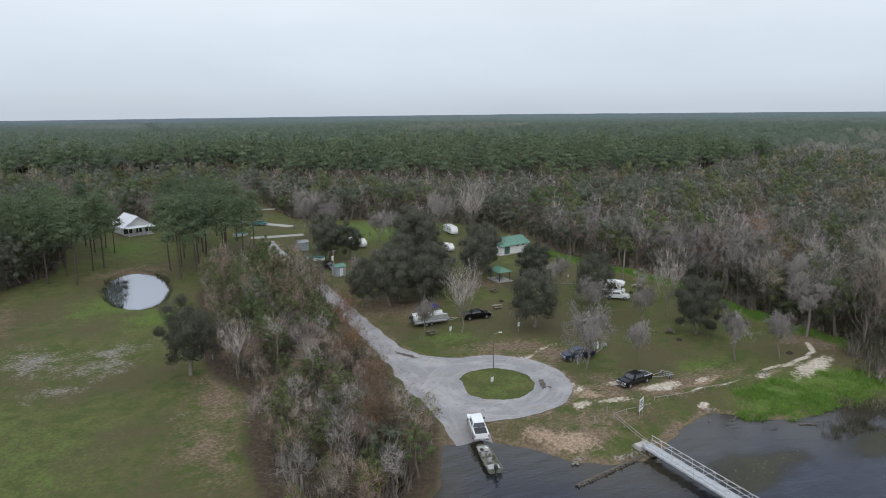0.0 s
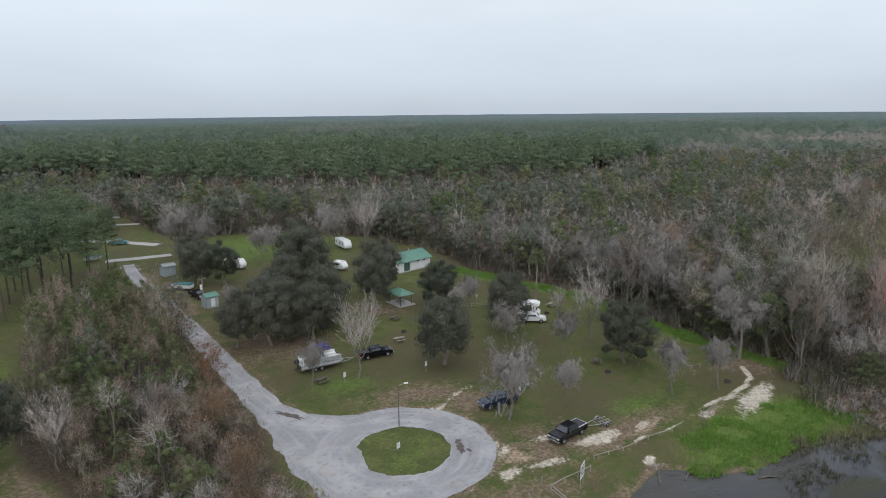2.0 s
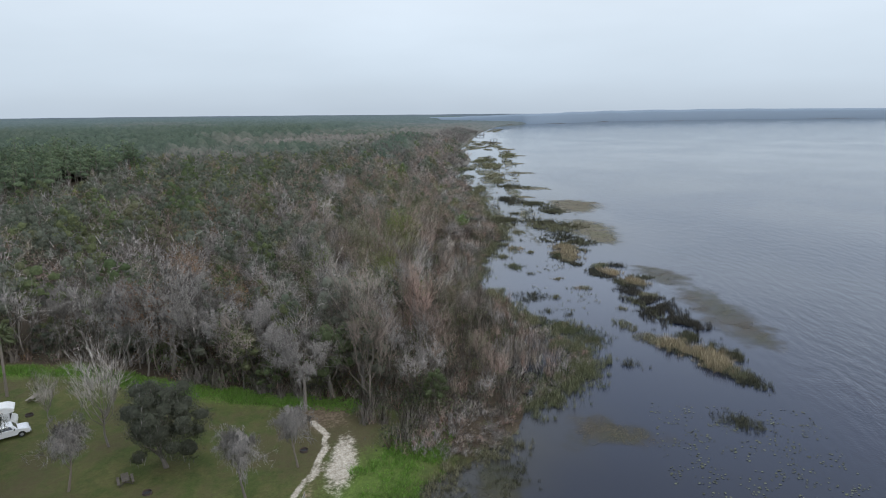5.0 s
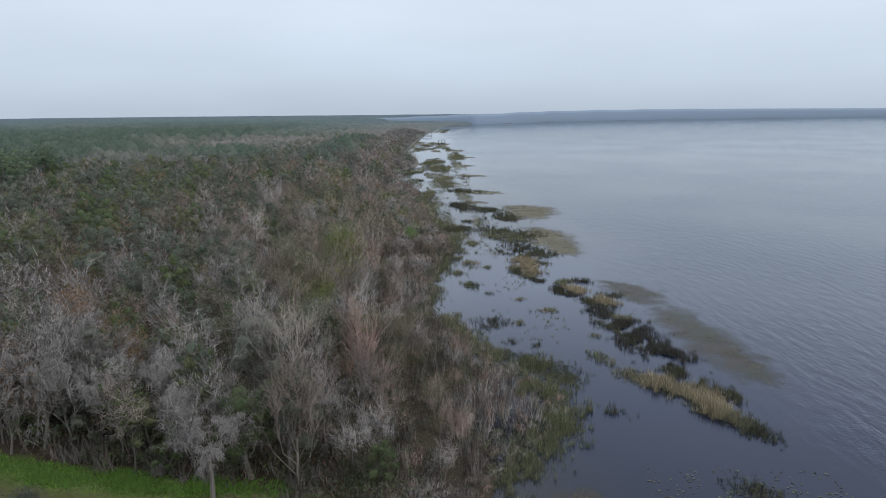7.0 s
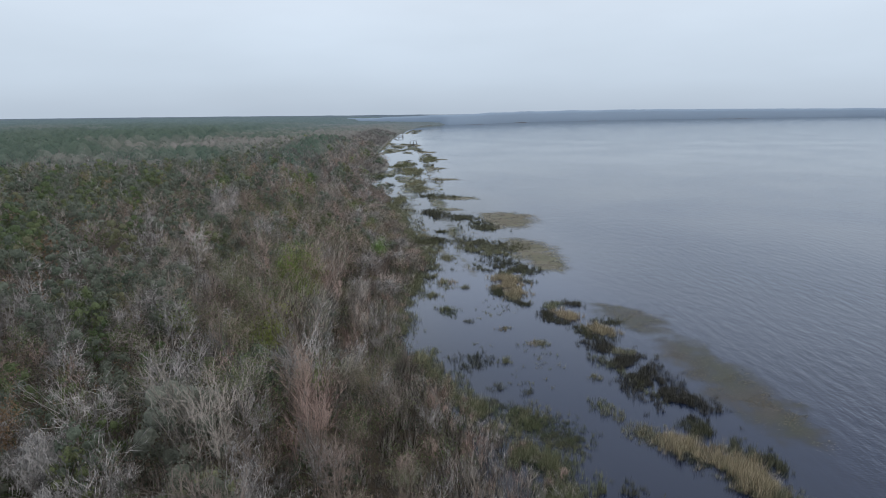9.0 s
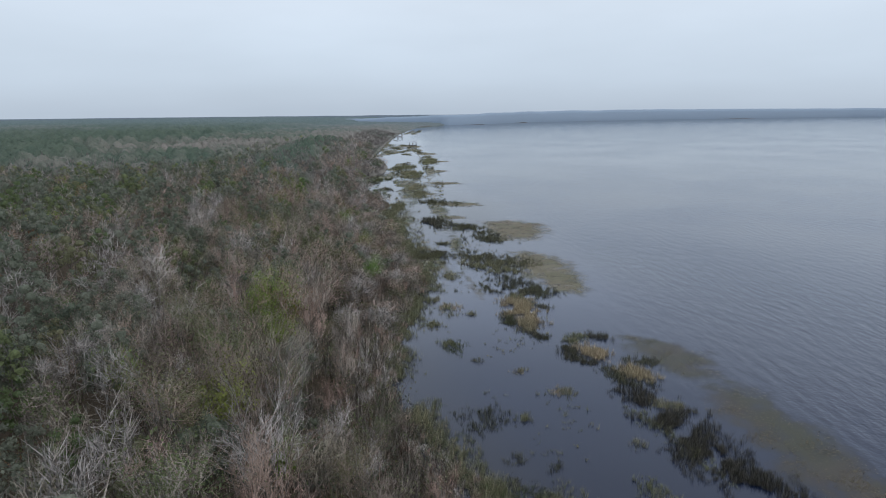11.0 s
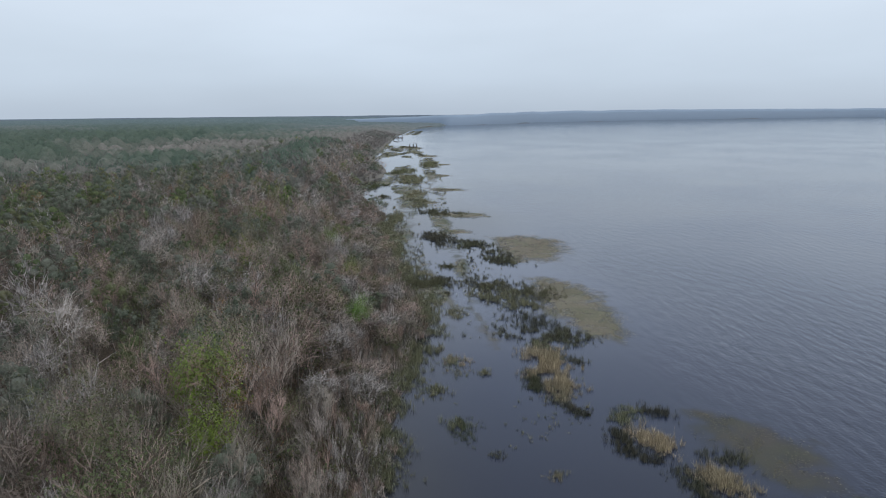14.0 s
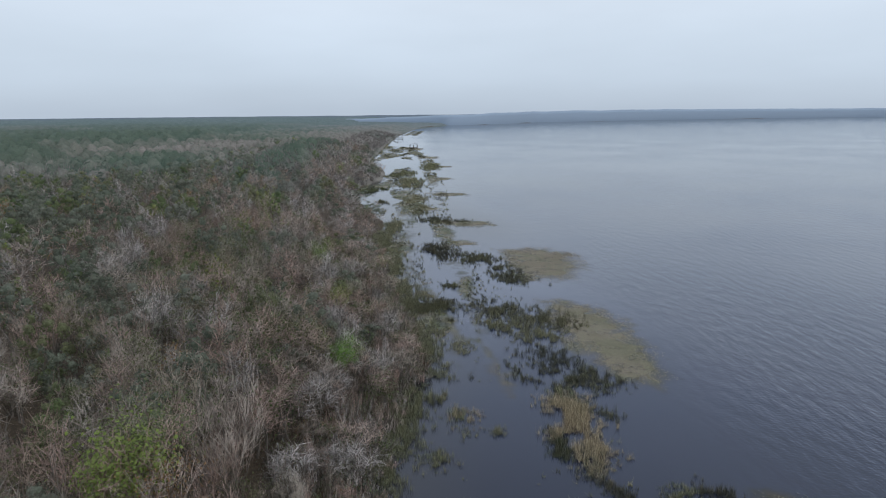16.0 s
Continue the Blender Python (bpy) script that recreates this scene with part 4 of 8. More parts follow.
def palm_tree(seed, h=9.5, fronds=34):
    g = Geo(seed)
    rng = g.rng
    z = np.array([0, 0.4, 0.8, 1.0]) * h
    p = np.column_stack([0.12 * np.sin(z), 0.1 * np.cos(z) - 0.1, z])
    g.prisms(p[:-1], p[1:], np.array([0.24, 0.19, 0.18]), np.array([0.19, 0.18, 0.2]), 0, 7)
    top = p[-1]
    for k in range(fronds):
        a, e = k * 2.4, rng.uniform(-0.7, 1.3)
        d = np.array([math.cos(a) * math.cos(e), math.sin(a) * math.cos(e), math.sin(e)])
        ln = rng.uniform(0.8, 1.2)
        stem = top + d * ln
        g.spikes(top[None], stem[None], 0.06, 1)
        m = 12
        fan = d + rng.normal(0, 0.42, (m, 3)) - np.array([0, 0, 0.25])
        g.spikes(np.repeat(stem[None], m, 0), stem + fan * rng.uniform(0.6, 1.0, (m, 1)), 0.16, 1)
    return g.done()


def shrub(seed, h=2.0, spread=1.4, twigs=30, leaves=40, size=0.35):
    g = Geo(seed)
    rng = g.rng
    o = rng.normal(0, 0.25, (twigs, 3)) * spread
    o[:, 2] = 0
    q = o + np.column_stack([rng.normal(0, 0.45, (twigs, 2)) * spread, rng.uniform(0.5, 1.0, twigs) * h])
    g.spikes(o, q, 0.07, 0, g.round_normal(q, 0.4 * h, spread, h * 0.6))
    if leaves:
        c = o[rng.integers(0, twigs, leaves)] + rng.normal(0, 0.5, (leaves, 3)) * spread
        c[:, 2] = np.abs(rng.normal(0.55, 0.25, leaves)) * h
        g.cards(c, size, 1, 0.0, g.round_normal(c, 0.3 * h, spread, h * 0.6), 0.5)
    return g.done()


def scatter_mesh(name, kinds, mats, picks, xy, rot, size, tall, tint, z=None, smooth=False):
    """One mesh of many plants: kinds are (V, F, slots) with slots already in mats."""
    Vs, Fs, Ms, Ts, n = [], [], [], [], 0
    z = height(xy[:, 0], xy[:, 1]) if z is None else z
    for k, (V, F, M) in enumerate(kinds):
        w = np.flatnonzero(picks == k)
        if not len(w):
            continue
        c, s = np.cos(rot[w])[:, None], np.sin(rot[w])[:, None]
        x = (V[None, :, 0] * c - V[None, :, 1] * s) * size[w][:, None] + xy[w, 0][:, None]
        y = (V[None, :, 0] * s + V[None, :, 1] * c) * size[w][:, None] + xy[w, 1][:, None]
        zz = V[None, :, 2] * (size[w] * tall[w])[:, None] + z[w][:, None] - 0.05
        cols = [x, y, zz]
        if V.shape[1] == 6:
            cols += [V[None, :, 3] * c - V[None, :, 4] * s, V[None, :, 3] * s + V[None, :, 4] * c, np.repeat(V[None, :, 5], len(w), 0)]
        Vs.append(np.stack(cols, -1).reshape(-1, len(cols)))
        Fs.append((F[None] + (np.arange(len(w)) * len(V))[:, None, None]).reshape(-1, 3) + n)
        Ms.append(np.tile(M, len(w)))
        Ts.append(np.repeat(tint[w], len(V)))
        n += len(w) * len(V)
    return mesh_from(name, np.vstack(Vs), np.vstack(Fs), mats, np.concatenate(Ms), np.concatenate(Ts), smooth)


def remap(geo, slots):
    V, F, M = geo
    return V, F, np.array(slots)[M]


# slots of the woods' shared material list
WOOD_MATS = [M_BARK, M_TWIG, M_TWIG_GREY, M_MOSS, M_OAK, M_OLIVE, M_RUST, M_SPRING, M_PINE, M_FARWOOD, M_FARBROWN, M_GREYGREEN]


def tree_thing(name, geo, mats, label, category, group, where, rot=0.0, size=1.0, limbs=0):
    """A single tree: an Empty at its foot with trunk and crown."""
    V, F, M = geo
    root = tagged(new(name), label, category, group)
    pieces = [("trunk", M == 0), ("crown", M != 0)]
    if limbs:
        wood = np.flatnonzero(M == 0)
        pieces[0] = ("trunk", wood[:36])
        pieces += [("limb", wood[36 + 16 * k:52 + 16 * k]) for k in range(limbs)]
    for part_name, sel in pieces:
        f = F[sel]
        used, inv = np.unique(f.ravel(), return_inverse=True)
        me = mesh_from(part_name, V[used], inv.reshape(-1, 3), mats, M[sel])
        ob = new(part_name, me)
        ob.parent = root
    root.matrix_basis = pose(where[0], where[1], float(height(*where)) - 0.05, 0, 0, rot) @ Matrix.Scale(size, 4)
    return root


def copy_tree(root, where, rot, size):
    root_copy = copy_thing(root, pose(where[0], where[1], float(height(*where)) - 0.05, 0, 0, rot))
    root_copy.scale = (size, size, size)
    return root_copy


# ---- the park's own trees ----
T_OAK = [leafy_tree(11, 12, 4.3, 14000, 0.17, bole=0.3, base=0.06, depth=1.85, lobes=30, flat=0.9, moss=420, core=0.5), leafy_tree(12, 12, 4.0, 12500, 0.17, bole=0.3, base=0.08, depth=1.85, lobes=26, flat=0.95, moss=320, core=0.5), leafy_tree(13, 12, 4.7, 15000, 0.17, bole=0.28, base=0.06, depth=1.85, lobes=32, flat=0.8, moss=300, core=0.58)]
OAK_MATS = [M_BARK, M_OAK, M_MOSS]
T_MOSS = [bare_tree(21, 10, 2.6, (14, 6, 6, 4), 0.6, 0.15, 0.032, moss=6500, up=-0.05, wild=0.75, low=0.3, rise=0.75), bare_tree(22, 8, 1.25, (11, 6, 6, 4), 0.72, 0.12, 0.03, moss=4200, up=-0.15, wild=0.75, low=0.4, rise=0.75), bare_tree(23, 9.5, 3.0, (16, 6, 5, 4), 0.45, 0.13, 0.036, moss=200, up=0.35, wild=0.42, low=0.55, rise=0.95)]
MOSS_MATS = [M_BARK, M_TWIG_GREY, M_MOSS, M_OLIVE]
PALE_MATS = [M_BARK, M_WHITEBARK, M_MOSS, M_OLIVE]
T_BIGMOSS = bare_tree(24, 13, 5.6, (14, 8, 6, 4), 0.74, 0.26, 0.034, moss=9000, up=-0.22, wild=0.6, low=0.55, rise=0.5)
T_PINE = [pine_tree(31, 20, 3600, 0.3, 0.52, 4.4, 22, 0.3), pine_tree(32, 20, 3400, 0.3, 0.56, 4.8, 22, 0.3), pine_tree(33, 20, 3600, 0.3, 0.48, 5.2, 22, 0.3)]

oaks = []
OAK_SPOTS = [(71.3, 94.8, 13.0, 0), (10.2, 102.8, 13.0, 1), (52.6, 121, 13.5, 2), (60.0, 119, 12.0, 0), (47.5, 124, 10.5, 1), (65.5, 125, 12.5, 2), (56, 128, 13, 0), (79.3, 128.6, 13.0, 1), (86, 138, 13.5, 2), (91.2, 100.8, 12.5, 0), (94.8, 77.0, 11.5, 2), (73.2, 152.4, 16.5, 1), (78, 158, 15, 0),
             (90.5, 121.5, 10.5, 2), (55.5, 172, 12.0, 0), (61, 168, 11, 1), (58, 181, 12, 2), (66, 144, 12, 0), (72, 139, 11, 1)]
for i, (x, y, h, k) in enumerate(OAK_SPOTS):
    src = next((o for o, kk in oaks if kk == k), None)
    if src is None:
        oaks.append((tree_thing("oak_tree", T_OAK[k], OAK_MATS, "dark evergreen oak with a dense rounded crown on the lawn", "tree", "park oaks", (x, y), 40 * i, h / 12), k))
    else:
        copy_tree(src, (x, y), 77 * i, h / 12)
mosses = {}
MOSS_SPOTS = [(66.2, 73.9, 10.6, 0), (74.9, 71.6, 7.6, 1), (88.6, 84.8, 8.5, 1), (98.1, 86.8, 11.2, 2), (90.0, 64.8, 8.6, 1), (97.0, 61.7, 8.2, 1), (57.5, 98.8, 10.5, 2), (50.2, 100.2, 7.6, 1), (85.3, 94.7, 8.0, 0), (51.2, 136.1, 8.0, 1), (60.5, 206, 15, 0), (66, 202, 13, 0),
              (106.5, 179, 14.5, 2), (112, 186, 13, 2), (101, 190, 13, 0), (77.2, 186, 10, 0), (82, 189, 9, 0), (87.5, 112, 7, 1), (92, 114, 8, 1), (103, 99, 5.5, 2), (16.5, 97, 8.0, 2)]
for i, (x, y, h, k) in enumerate(MOSS_SPOTS):
    if k not in mosses:
        mosses[k] = tree_thing("bare_tree", T_MOSS[k], PALE_MATS if k == 2 else MOSS_MATS, ("bare grey tree hung with spanish moss", "slim bare tree with drooping grey moss", "leafless pale tree with upswept twigs")[k], "tree", "bare park trees", (x, y), 50 * i, h / (10, 8, 10)[k])
    else:
        copy_tree(mosses[k], (x, y), 67 * i, h / (10, 8, 10)[k])
bigmoss = tree_thing("mossy_cypress", T_BIGMOSS, MOSS_MATS, "tall bare tree with wide limbs heavy with grey moss", "tree", "", (110.8, 66.0), 30, 0.92, 14)
copy_tree(bigmoss, (123, 84), 160, 0.95)
for i, (x, y, top) in enumerate(((120.4, 91.6, 16.7), (126.5, 79.5, 12.8), (130, 88.9, 13.6), (122.4, 100.2, 15.2), (130, 119, 12.8), (121, 75, 10.5), (137, 97, 14.5), (128, 130, 12), (131, 152, 13), (122, 65, 9.5))):
    copy_tree(mosses[i % 2], (x, y), 83 * i, (top - 1.0) / (10, 8)[i % 2])
palm = tree_thing("palm_tree", palm_tree(41), [M_BARK, M_PALM], "cabbage palm with a slim trunk and round head", "palm", "palms", (109.2, 111.2), 0, 1.0)
for x, y, s in ((131, 113, 0.95), (127, 104, 0.7), (121.5, 98, 0.6)):
    copy_tree(palm, (x, y), 90, s)
pines = {}
PINE_SPOTS = [(-0.5, 191.5, 19.5, 0), (-3.2, 189.5, 18.5, 1), (14.9, 179.2, 19.5, 2), (16.2, 168.3, 20, 0), (20.4, 169.1, 20, 1), (-6.6, 175.3, 20, 2), (18, 182, 19, 0), (22, 178, 20, 2), (25, 186, 20.5, 1), (20, 193, 19, 0), (28, 176, 19, 2), (31, 188, 20, 0), (34, 180, 18, 1), (26, 199, 20, 2), (22, 208, 19, 0),
              (33, 202, 20, 1), (38, 211, 19, 2), (-9, 186, 20, 0), (-13, 180, 19, 1), (-16, 187, 20, 2), (-10, 197, 20, 1), (-15, 201, 21, 0), (-20, 194, 20, 2), (-12, 212, 20, 0), (-19, 209, 19, 1), (27, 216, 20, 0), (20, 222, 19, 1), (34, 224, 20, 2), (-24, 184, 18, 1), (-13, 224, 20, 2), (41, 199, 17, 1), (24, 233, 19, 0), (0.5, 222, 18, 1), (-2.5, 215, 17, 2), (-5, 228, 19, 0), (2.6, 211, 14, 2)]
for i, (x, y, h, k) in enumerate(PINE_SPOTS):
    if k not in pines:
        pines[k] = tree_thing("pine_tree", T_PINE[k], [M_PINEBARK, M_PINE], "tall pine with a bare trunk and tufted green top", "tree", "pines by the pond", (x, y), 31 * i, h / 20)
    else:
        copy_tree(pines[k], (x, y), 59 * i, h / 20)

# ---- woods ----
def wood_kinds(fine):
    """Bare, grey, budding and leafy trees; fine ones for where the camera passes near."""
    if fine:
        bare = [remap(bare_tree(50 + i, 11.5, 3.1 + 0.3 * i, (10, 6, 6, 5), 0.42, 0.13, 0.038, up=0.3 + 0.06 * i, wild=0.44, reach=0.74), (0, 1, 3, 5)) for i in range(4)]
        grey = [remap(bare_tree(60 + i, 12, 3.0, (10, 6, 6, 4), 0.5, 0.14, 0.038, moss=m, up=0.2, wild=0.46, reach=0.74), (0, 2, 3, 5)) for i, m in ((0, 200), (1, 1400))]
        bud = [remap(bare_tree(70 + i, 11, 2.8, (9, 5, 5, 4), 0.45, 0.12, 0.036, leaves=n, leaf_size=0.14, up=0.28, wild=0.46, reach=0.78), (0, 1, 3, slot)) for i, (n, slot) in enumerate(((900, 5), (2400, 5), (2600, 5), (1300, 6)))]
        leaf = [remap(leafy_tree(80 + i, 11, 3.0 + 0.4 * i, 2600, 0.19, lobes=16 + 3 * i, n2=2, base=0.08, flat=0.9, core=0.58), (0, slot)) for i, slot in enumerate((4, 5, 11))]
    else:
        bare = [remap(fuzzy_tree(50 + i, 11.5, 2.9 + 0.25 * i, 7 + i, 520, 0.06), (0, 1, 3, 5)) for i in range(4)]
        grey = [remap(fuzzy_tree(60 + i, 12, 3.0, 8, 460, 0.065, moss=m), (0, 2, 3, 5)) for i, m in ((0, 20), (1, 120))]
        bud = [remap(fuzzy_tree(70 + i, 11, 2.8, 7, 360, 0.06, leaves=n, leaf_size=0.25), (0, 1, 3, slot)) for i, (n, slot) in enumerate(((120, 5), (260, 5), (220, 7), (200, 6)))]
        leaf = [remap(leafy_tree(80 + i, 11, 3.0 + 0.4 * i, 850, 0.26, lobes=14 + i, n2=0, base=0.08, n1=4, sides=(4, 3), flat=0.9, core=0.42), (0, slot)) for i, slot in enumerate((11, 5, 11))]
    return bare + grey + bud + leaf  # 4 bare, 2 grey, 4 in bud, 3 leafy


NEAR, NEXT = wood_kinds(True), wood_kinds(False)
FS = (3, 3)
L_BARE = [remap(fuzzy_tree(90 + i, 12, 3.3, 7, 200, 0.115), (0, 1 + (i > 1), 3, 5)) for i in range(3)]
L_LEAF = [remap(leafy_tree(100 + i, 12, 3.9, 290, 0.38, lobes=11, n2=0, base=0.1, n1=2, sides=FS, depth=1.3, flat=0.85, core=0.5), (0, slot)) for i, slot in enumerate((11, 5, 11))]
L_PINE = [remap(pine_tree(110 + i, (18, 20, 17)[i], 170, 0.6, 0.42, (4.6, 5.0, 4.4)[i], 9, 0.4), (0, 8)) for i in range(3)]
L_BUD = [remap(fuzzy_tree(115 + i, 11, 2.9, 6, 160, 0.1, leaves=110, leaf_size=0.4), (0, 1, 3, (5, 7, 6)[i])) for i in range(3)]
MID = L_BARE + L_LEAF + L_PINE + L_BUD  # 3 bare, 3 leafy, 3 pines, 3 in bud


def lattice(x0, x1, y0, y1, step, seed):
    rng = np.random.default_rng(seed)
    gx, gy = np.meshgrid(np.arange(x0, x1, step), np.arange(y0, y1, step))
    p = np.column_stack([gx.ravel(), gy.ravel()]) + rng.uniform(-0.48, 0.48, (gx.size, 2)) * step
    return p, rng


def choose(rng, weights):
    """Row by row, one column picked by its weight."""
    c = np.cumsum(weights, 1)
    return (rng.uniform(0, 1, (len(c), 1)) * c[:, -1:] > c).sum(1)


LANE = [(73.5, 560), (77.5, 721), (100, 1300), (160, 2600)]


def wooded(p, margin=0.0):
    x, y = p[:, 0], p[:, 1]
    return (~inside(x, y, CLEARING)) & (inland(x, y) > margin) & (near_line(x, y, LANE) > 4 + 0.002 * y)


def near_mix(p, rng):
    x, y = p[:, 0], p[:, 1]
    deep = smoothstep(10, 50, y - shore_y(x)) * 0.8 + 0.35 * wavy(x, y, 0.07, 3)
    a, b, c = wavy(x, y, 0.11, 7.0), wavy(x, y, 0.13, 9.0), wavy(x, y, 0.1, 12.0)
    rim = 1 - smoothstep(3, 13, near_line(x, y, CLEARING[:9]))
    W = np.zeros((len(p), 13))
    for k in range(4):
        W[:, k] = (0.9 - 0.85 * deep + 0.9 * wavy(x, y, 0.12, 20.0 + k)).clip(0.06)
    W[:, 4:6] = (0.25 + 0.5 * b)[:, None].clip(0.04)
    W[:, 6:8] = (1.5 + 1.6 * deep + 1.9 * c)[:, None].clip(0.15)
    W[:, 8], W[:, 9] = (0.25 + 0.4 * c).clip(0.05), (0.08 + 0.4 * a).clip(0.03)
    W[:, 10:13] = (0.4 + (2.4 - 1.5 * smoothstep(200, 250, x)) * deep - 1.2 * a + 1.6 * rim)[:, None].clip(0.08)
    W[:, 5] += 2.0 * rim
    W[:, 4:6] += (2.2 * (1 - smoothstep(150, 195, x)) * smoothstep(62, 80, y))[:, None]
    W[:, 4] += 1.5 * (1 - smoothstep(5, 24, y - shore_y(x)))
    W[:, 0:4] *= (1 - 0.7 * rim)[:, None]
    return choose(rng, W)


def plant(name, kinds, p, picks, rng, smin, smax, label, tall=None, z=None, smooth=False):
    n = len(p)
    size = rng.uniform(smin, smax, n)
    me = scatter_mesh(name, kinds, WOOD_MATS, picks, p, rng.uniform(0, 6.28, n), size, rng.uniform(0.85, 1.15, n) if tall is None else tall, rng.uniform(0, 1, n), z, smooth)
    return tagged(new(name, me), label, "woods", kind="stuff")


# trees that stand singly along the lake, as things of their own
p, rng = lattice(112, 252, 38, 110, 5.5, 7)
p = p[wooded(p, 1.6)]
single = (p[:, 1] - shore_y(p[:, 0]) < 30) & (p[:, 0] < 205) & (p[:, 1] < 84)
p1 = p[single]
k1 = near_mix(p1, rng)
SINGLE_LABEL = ["leafless brown tree in the lakeside woods"] * 4 + ["leafless grey tree in the lakeside woods"] * 2 + ["olive tree in thin winter leaf in the woods"] * 2 + ["tree with fresh yellow-green leaves in the woods", "tree with rusty brown leaves in the woods"] + ["dark evergreen tree in the lakeside woods"] * 3
made_tree = {}
edge = smoothstep(0, 24, p1[:, 1] - shore_y(p1[:, 0]))
for i in range(min(len(p1), 300)):
    k, s = int(k1[i]), rng.uniform(0.78, 1.2) * (0.38 + 0.72 * edge[i]) * (1 + 0.16 * wavy(p1[i, 0], p1[i, 1], 0.25, 3.0))
    if k not in made_tree:
        made_tree[k] = tree_thing("forest_tree", NEAR[k], WOOD_MATS, SINGLE_LABEL[k], "tree", "lakeside woods", p1[i], rng.uniform(0, 360), s)
    else:
        copy_tree(made_tree[k], p1[i], rng.uniform(0, 360), s)
p2 = np.vstack([p[~single], p1[300:]])
q, rng2 = lattice(252, 340, 50, 130, 5.4, 8)
q = q[wooded(q, 0.5)]
thin, _ = lattice(214, 250, 60, 84, 5.0, 9)
p2 = np.vstack([p2, q, thin])
ed2 = smoothstep(0, 24, p2[:, 1] - shore_y(p2[:, 0]))
plant("woods_near_the_lake", NEXT, p2, near_mix(p2, rng2), rng2, 0.75, 1.25, "dense mixed winter woods, bare brown and olive trees", tall=0.42 + 0.68 * ed2)

# thicket between the field and the lane
p, rng = lattice(12, 44, 48, 164, 3.5, 17)
p = p[inside(p[:, 0], p[:, 1], THICKET) & (inland(p[:, 0], p[:, 1]) > 0.3)]
wt = np.tile(np.array([0.6, 0.6, 0.6, 0.6, 0.9, 0.9, 2.2, 3.0, 0.3, 0.6, 0.15, 2.4, 0.15]), (len(p), 1))
wt[:, 11] += (p[:, 1] > 100) * 7.0
wt[:, 9] = np.where(p[:, 1] < 105, 1.2 + (p[:, 0] > 30) * 1.4, 0.2)
wt[:, 0:6] *= np.where(p[:, 1] > 102, 0.3, 1.0)[:, None]
wt[:, 6:8] += (p[:, 1] > 100)[:, None] * 2.0
plant("thicket", NEXT, p, choose(rng, wt), rng, 0.5, 0.82, "tangled thicket of bare and rusty-leaved scrub beside the lane", tall=(0.95 + 0.4 * smoothstep(95, 125, p[:, 1])) * (0.5 + 0.5 * np.maximum(smoothstep(112, 124, p[:, 1]), smoothstep(0.5, 6, near_line(p[:, 0], p[:, 1], THICKET[8:16])))))

# undergrowth in all the near woods
SHRUBS = [remap(shrub(130, 2.2, 1.6, 24, 84, 0.18), (1, 5)), remap(shrub(131, 2.0, 1.5, 24, 84, 0.18), (1, 4)), remap(shrub(132, 2.6, 1.5, 80, 0), (0, 0)), remap(shrub(133, 1.8, 1.4, 30, 60, 0.16), (1, 6))]
p, rng = lattice(110, 330, 36, 125, 3.1, 21)
p = p[wooded(p, -1.0)]
s_in = p[:, 1] - shore_y(p[:, 0])
keep = rng.uniform(0, 1, len(p)) < np.where(s_in < 8, 1.0, 0.3)
p = p[keep]
t_, _ = lattice(12, 44, 48, 164, 2.6, 22)
t_ = t_[inside(t_[:, 0], t_[:, 1], THICKET) & (near_line(t_[:, 0], t_[:, 1], THICKET) > 1.6)]
e_ = rng.uniform((101, 40), (120, 58), (150, 2))
e_ = e_[(e_[:, 1] > 92 - 0.42 * e_[:, 0]) & (inland(e_[:, 0], e_[:, 1]) > -1.5) & ~((e_[:, 0] < 108) & (e_[:, 1] > 53))]
r_ = rng.uniform((-60, 55), (150, 320), (10500, 2))
r_ = r_[wooded(r_) & (near_line(r_[:, 0], r_[:, 1], CLEARING) < 9) & ((r_[:, 0] > 50) | (r_[:, 1] > 120))]
f_ = rng.uniform((112, 38), (260, 84), (1000, 2))
f_ = f_[wooded(f_, 0.0)]
g_ = rng.uniform((394, 104), (462, 134), (420, 2))
g_ = g_[(near_line(g_[:, 0], g_[:, 1], [(404, 113), (428, 119), (452, 127)]) < 11) & (near_line(g_[:, 0], g_[:, 1], [(424, 117), (431, 120.5), (447, 126)]) > 2.5)]
p = np.vstack([p, t_, e_, r_, f_, g_])
plant("undergrowth", SHRUBS, p, rng.choice(4, len(p), p=(0.34, 0.28, 0.34, 0.04)), rng, 0.7, 1.5, "low brown and olive undergrowth below the trees", z=np.maximum(height(p[:, 0], p[:, 1]), -0.1))


# dark evergreen edge of the woods round the lawns, leafy down to the ground
EDGE_KINDS = [remap(leafy_tree(160 + i, 8, 2.9, 480, 0.3, lobes=12, n2=0, base=0.0, n1=3, sides=(3, 3), depth=1.9, core=0.55), (0, slot)) for i, slot in enumerate((4, 11, 5))] + [remap(bare_tree(165, 10, 2.6, (7, 5, 4, 3), 0.5, 0.13, 0.05, moss=500, up=0.2, wild=0.5), (0, 2, 3, 5))]
p, rng = lattice(-60, 150, 60, 320, 3.6, 33)
dist = near_line(p[:, 0], p[:, 1], CLEARING)
p = p[wooded(p, 0.5) & (dist > 0.8) & (dist < 7.5) & ((p[:, 0] > 100) & (p[:, 1] > 64) | (p[:, 1] > 165))]
plant("wood_edge", EDGE_KINDS, p, rng.choice(4, len(p), p=(0.24, 0.2, 0.2, 0.36)), rng, 0.6, 1.25, "dark evergreen trees closing the edge of the woods")


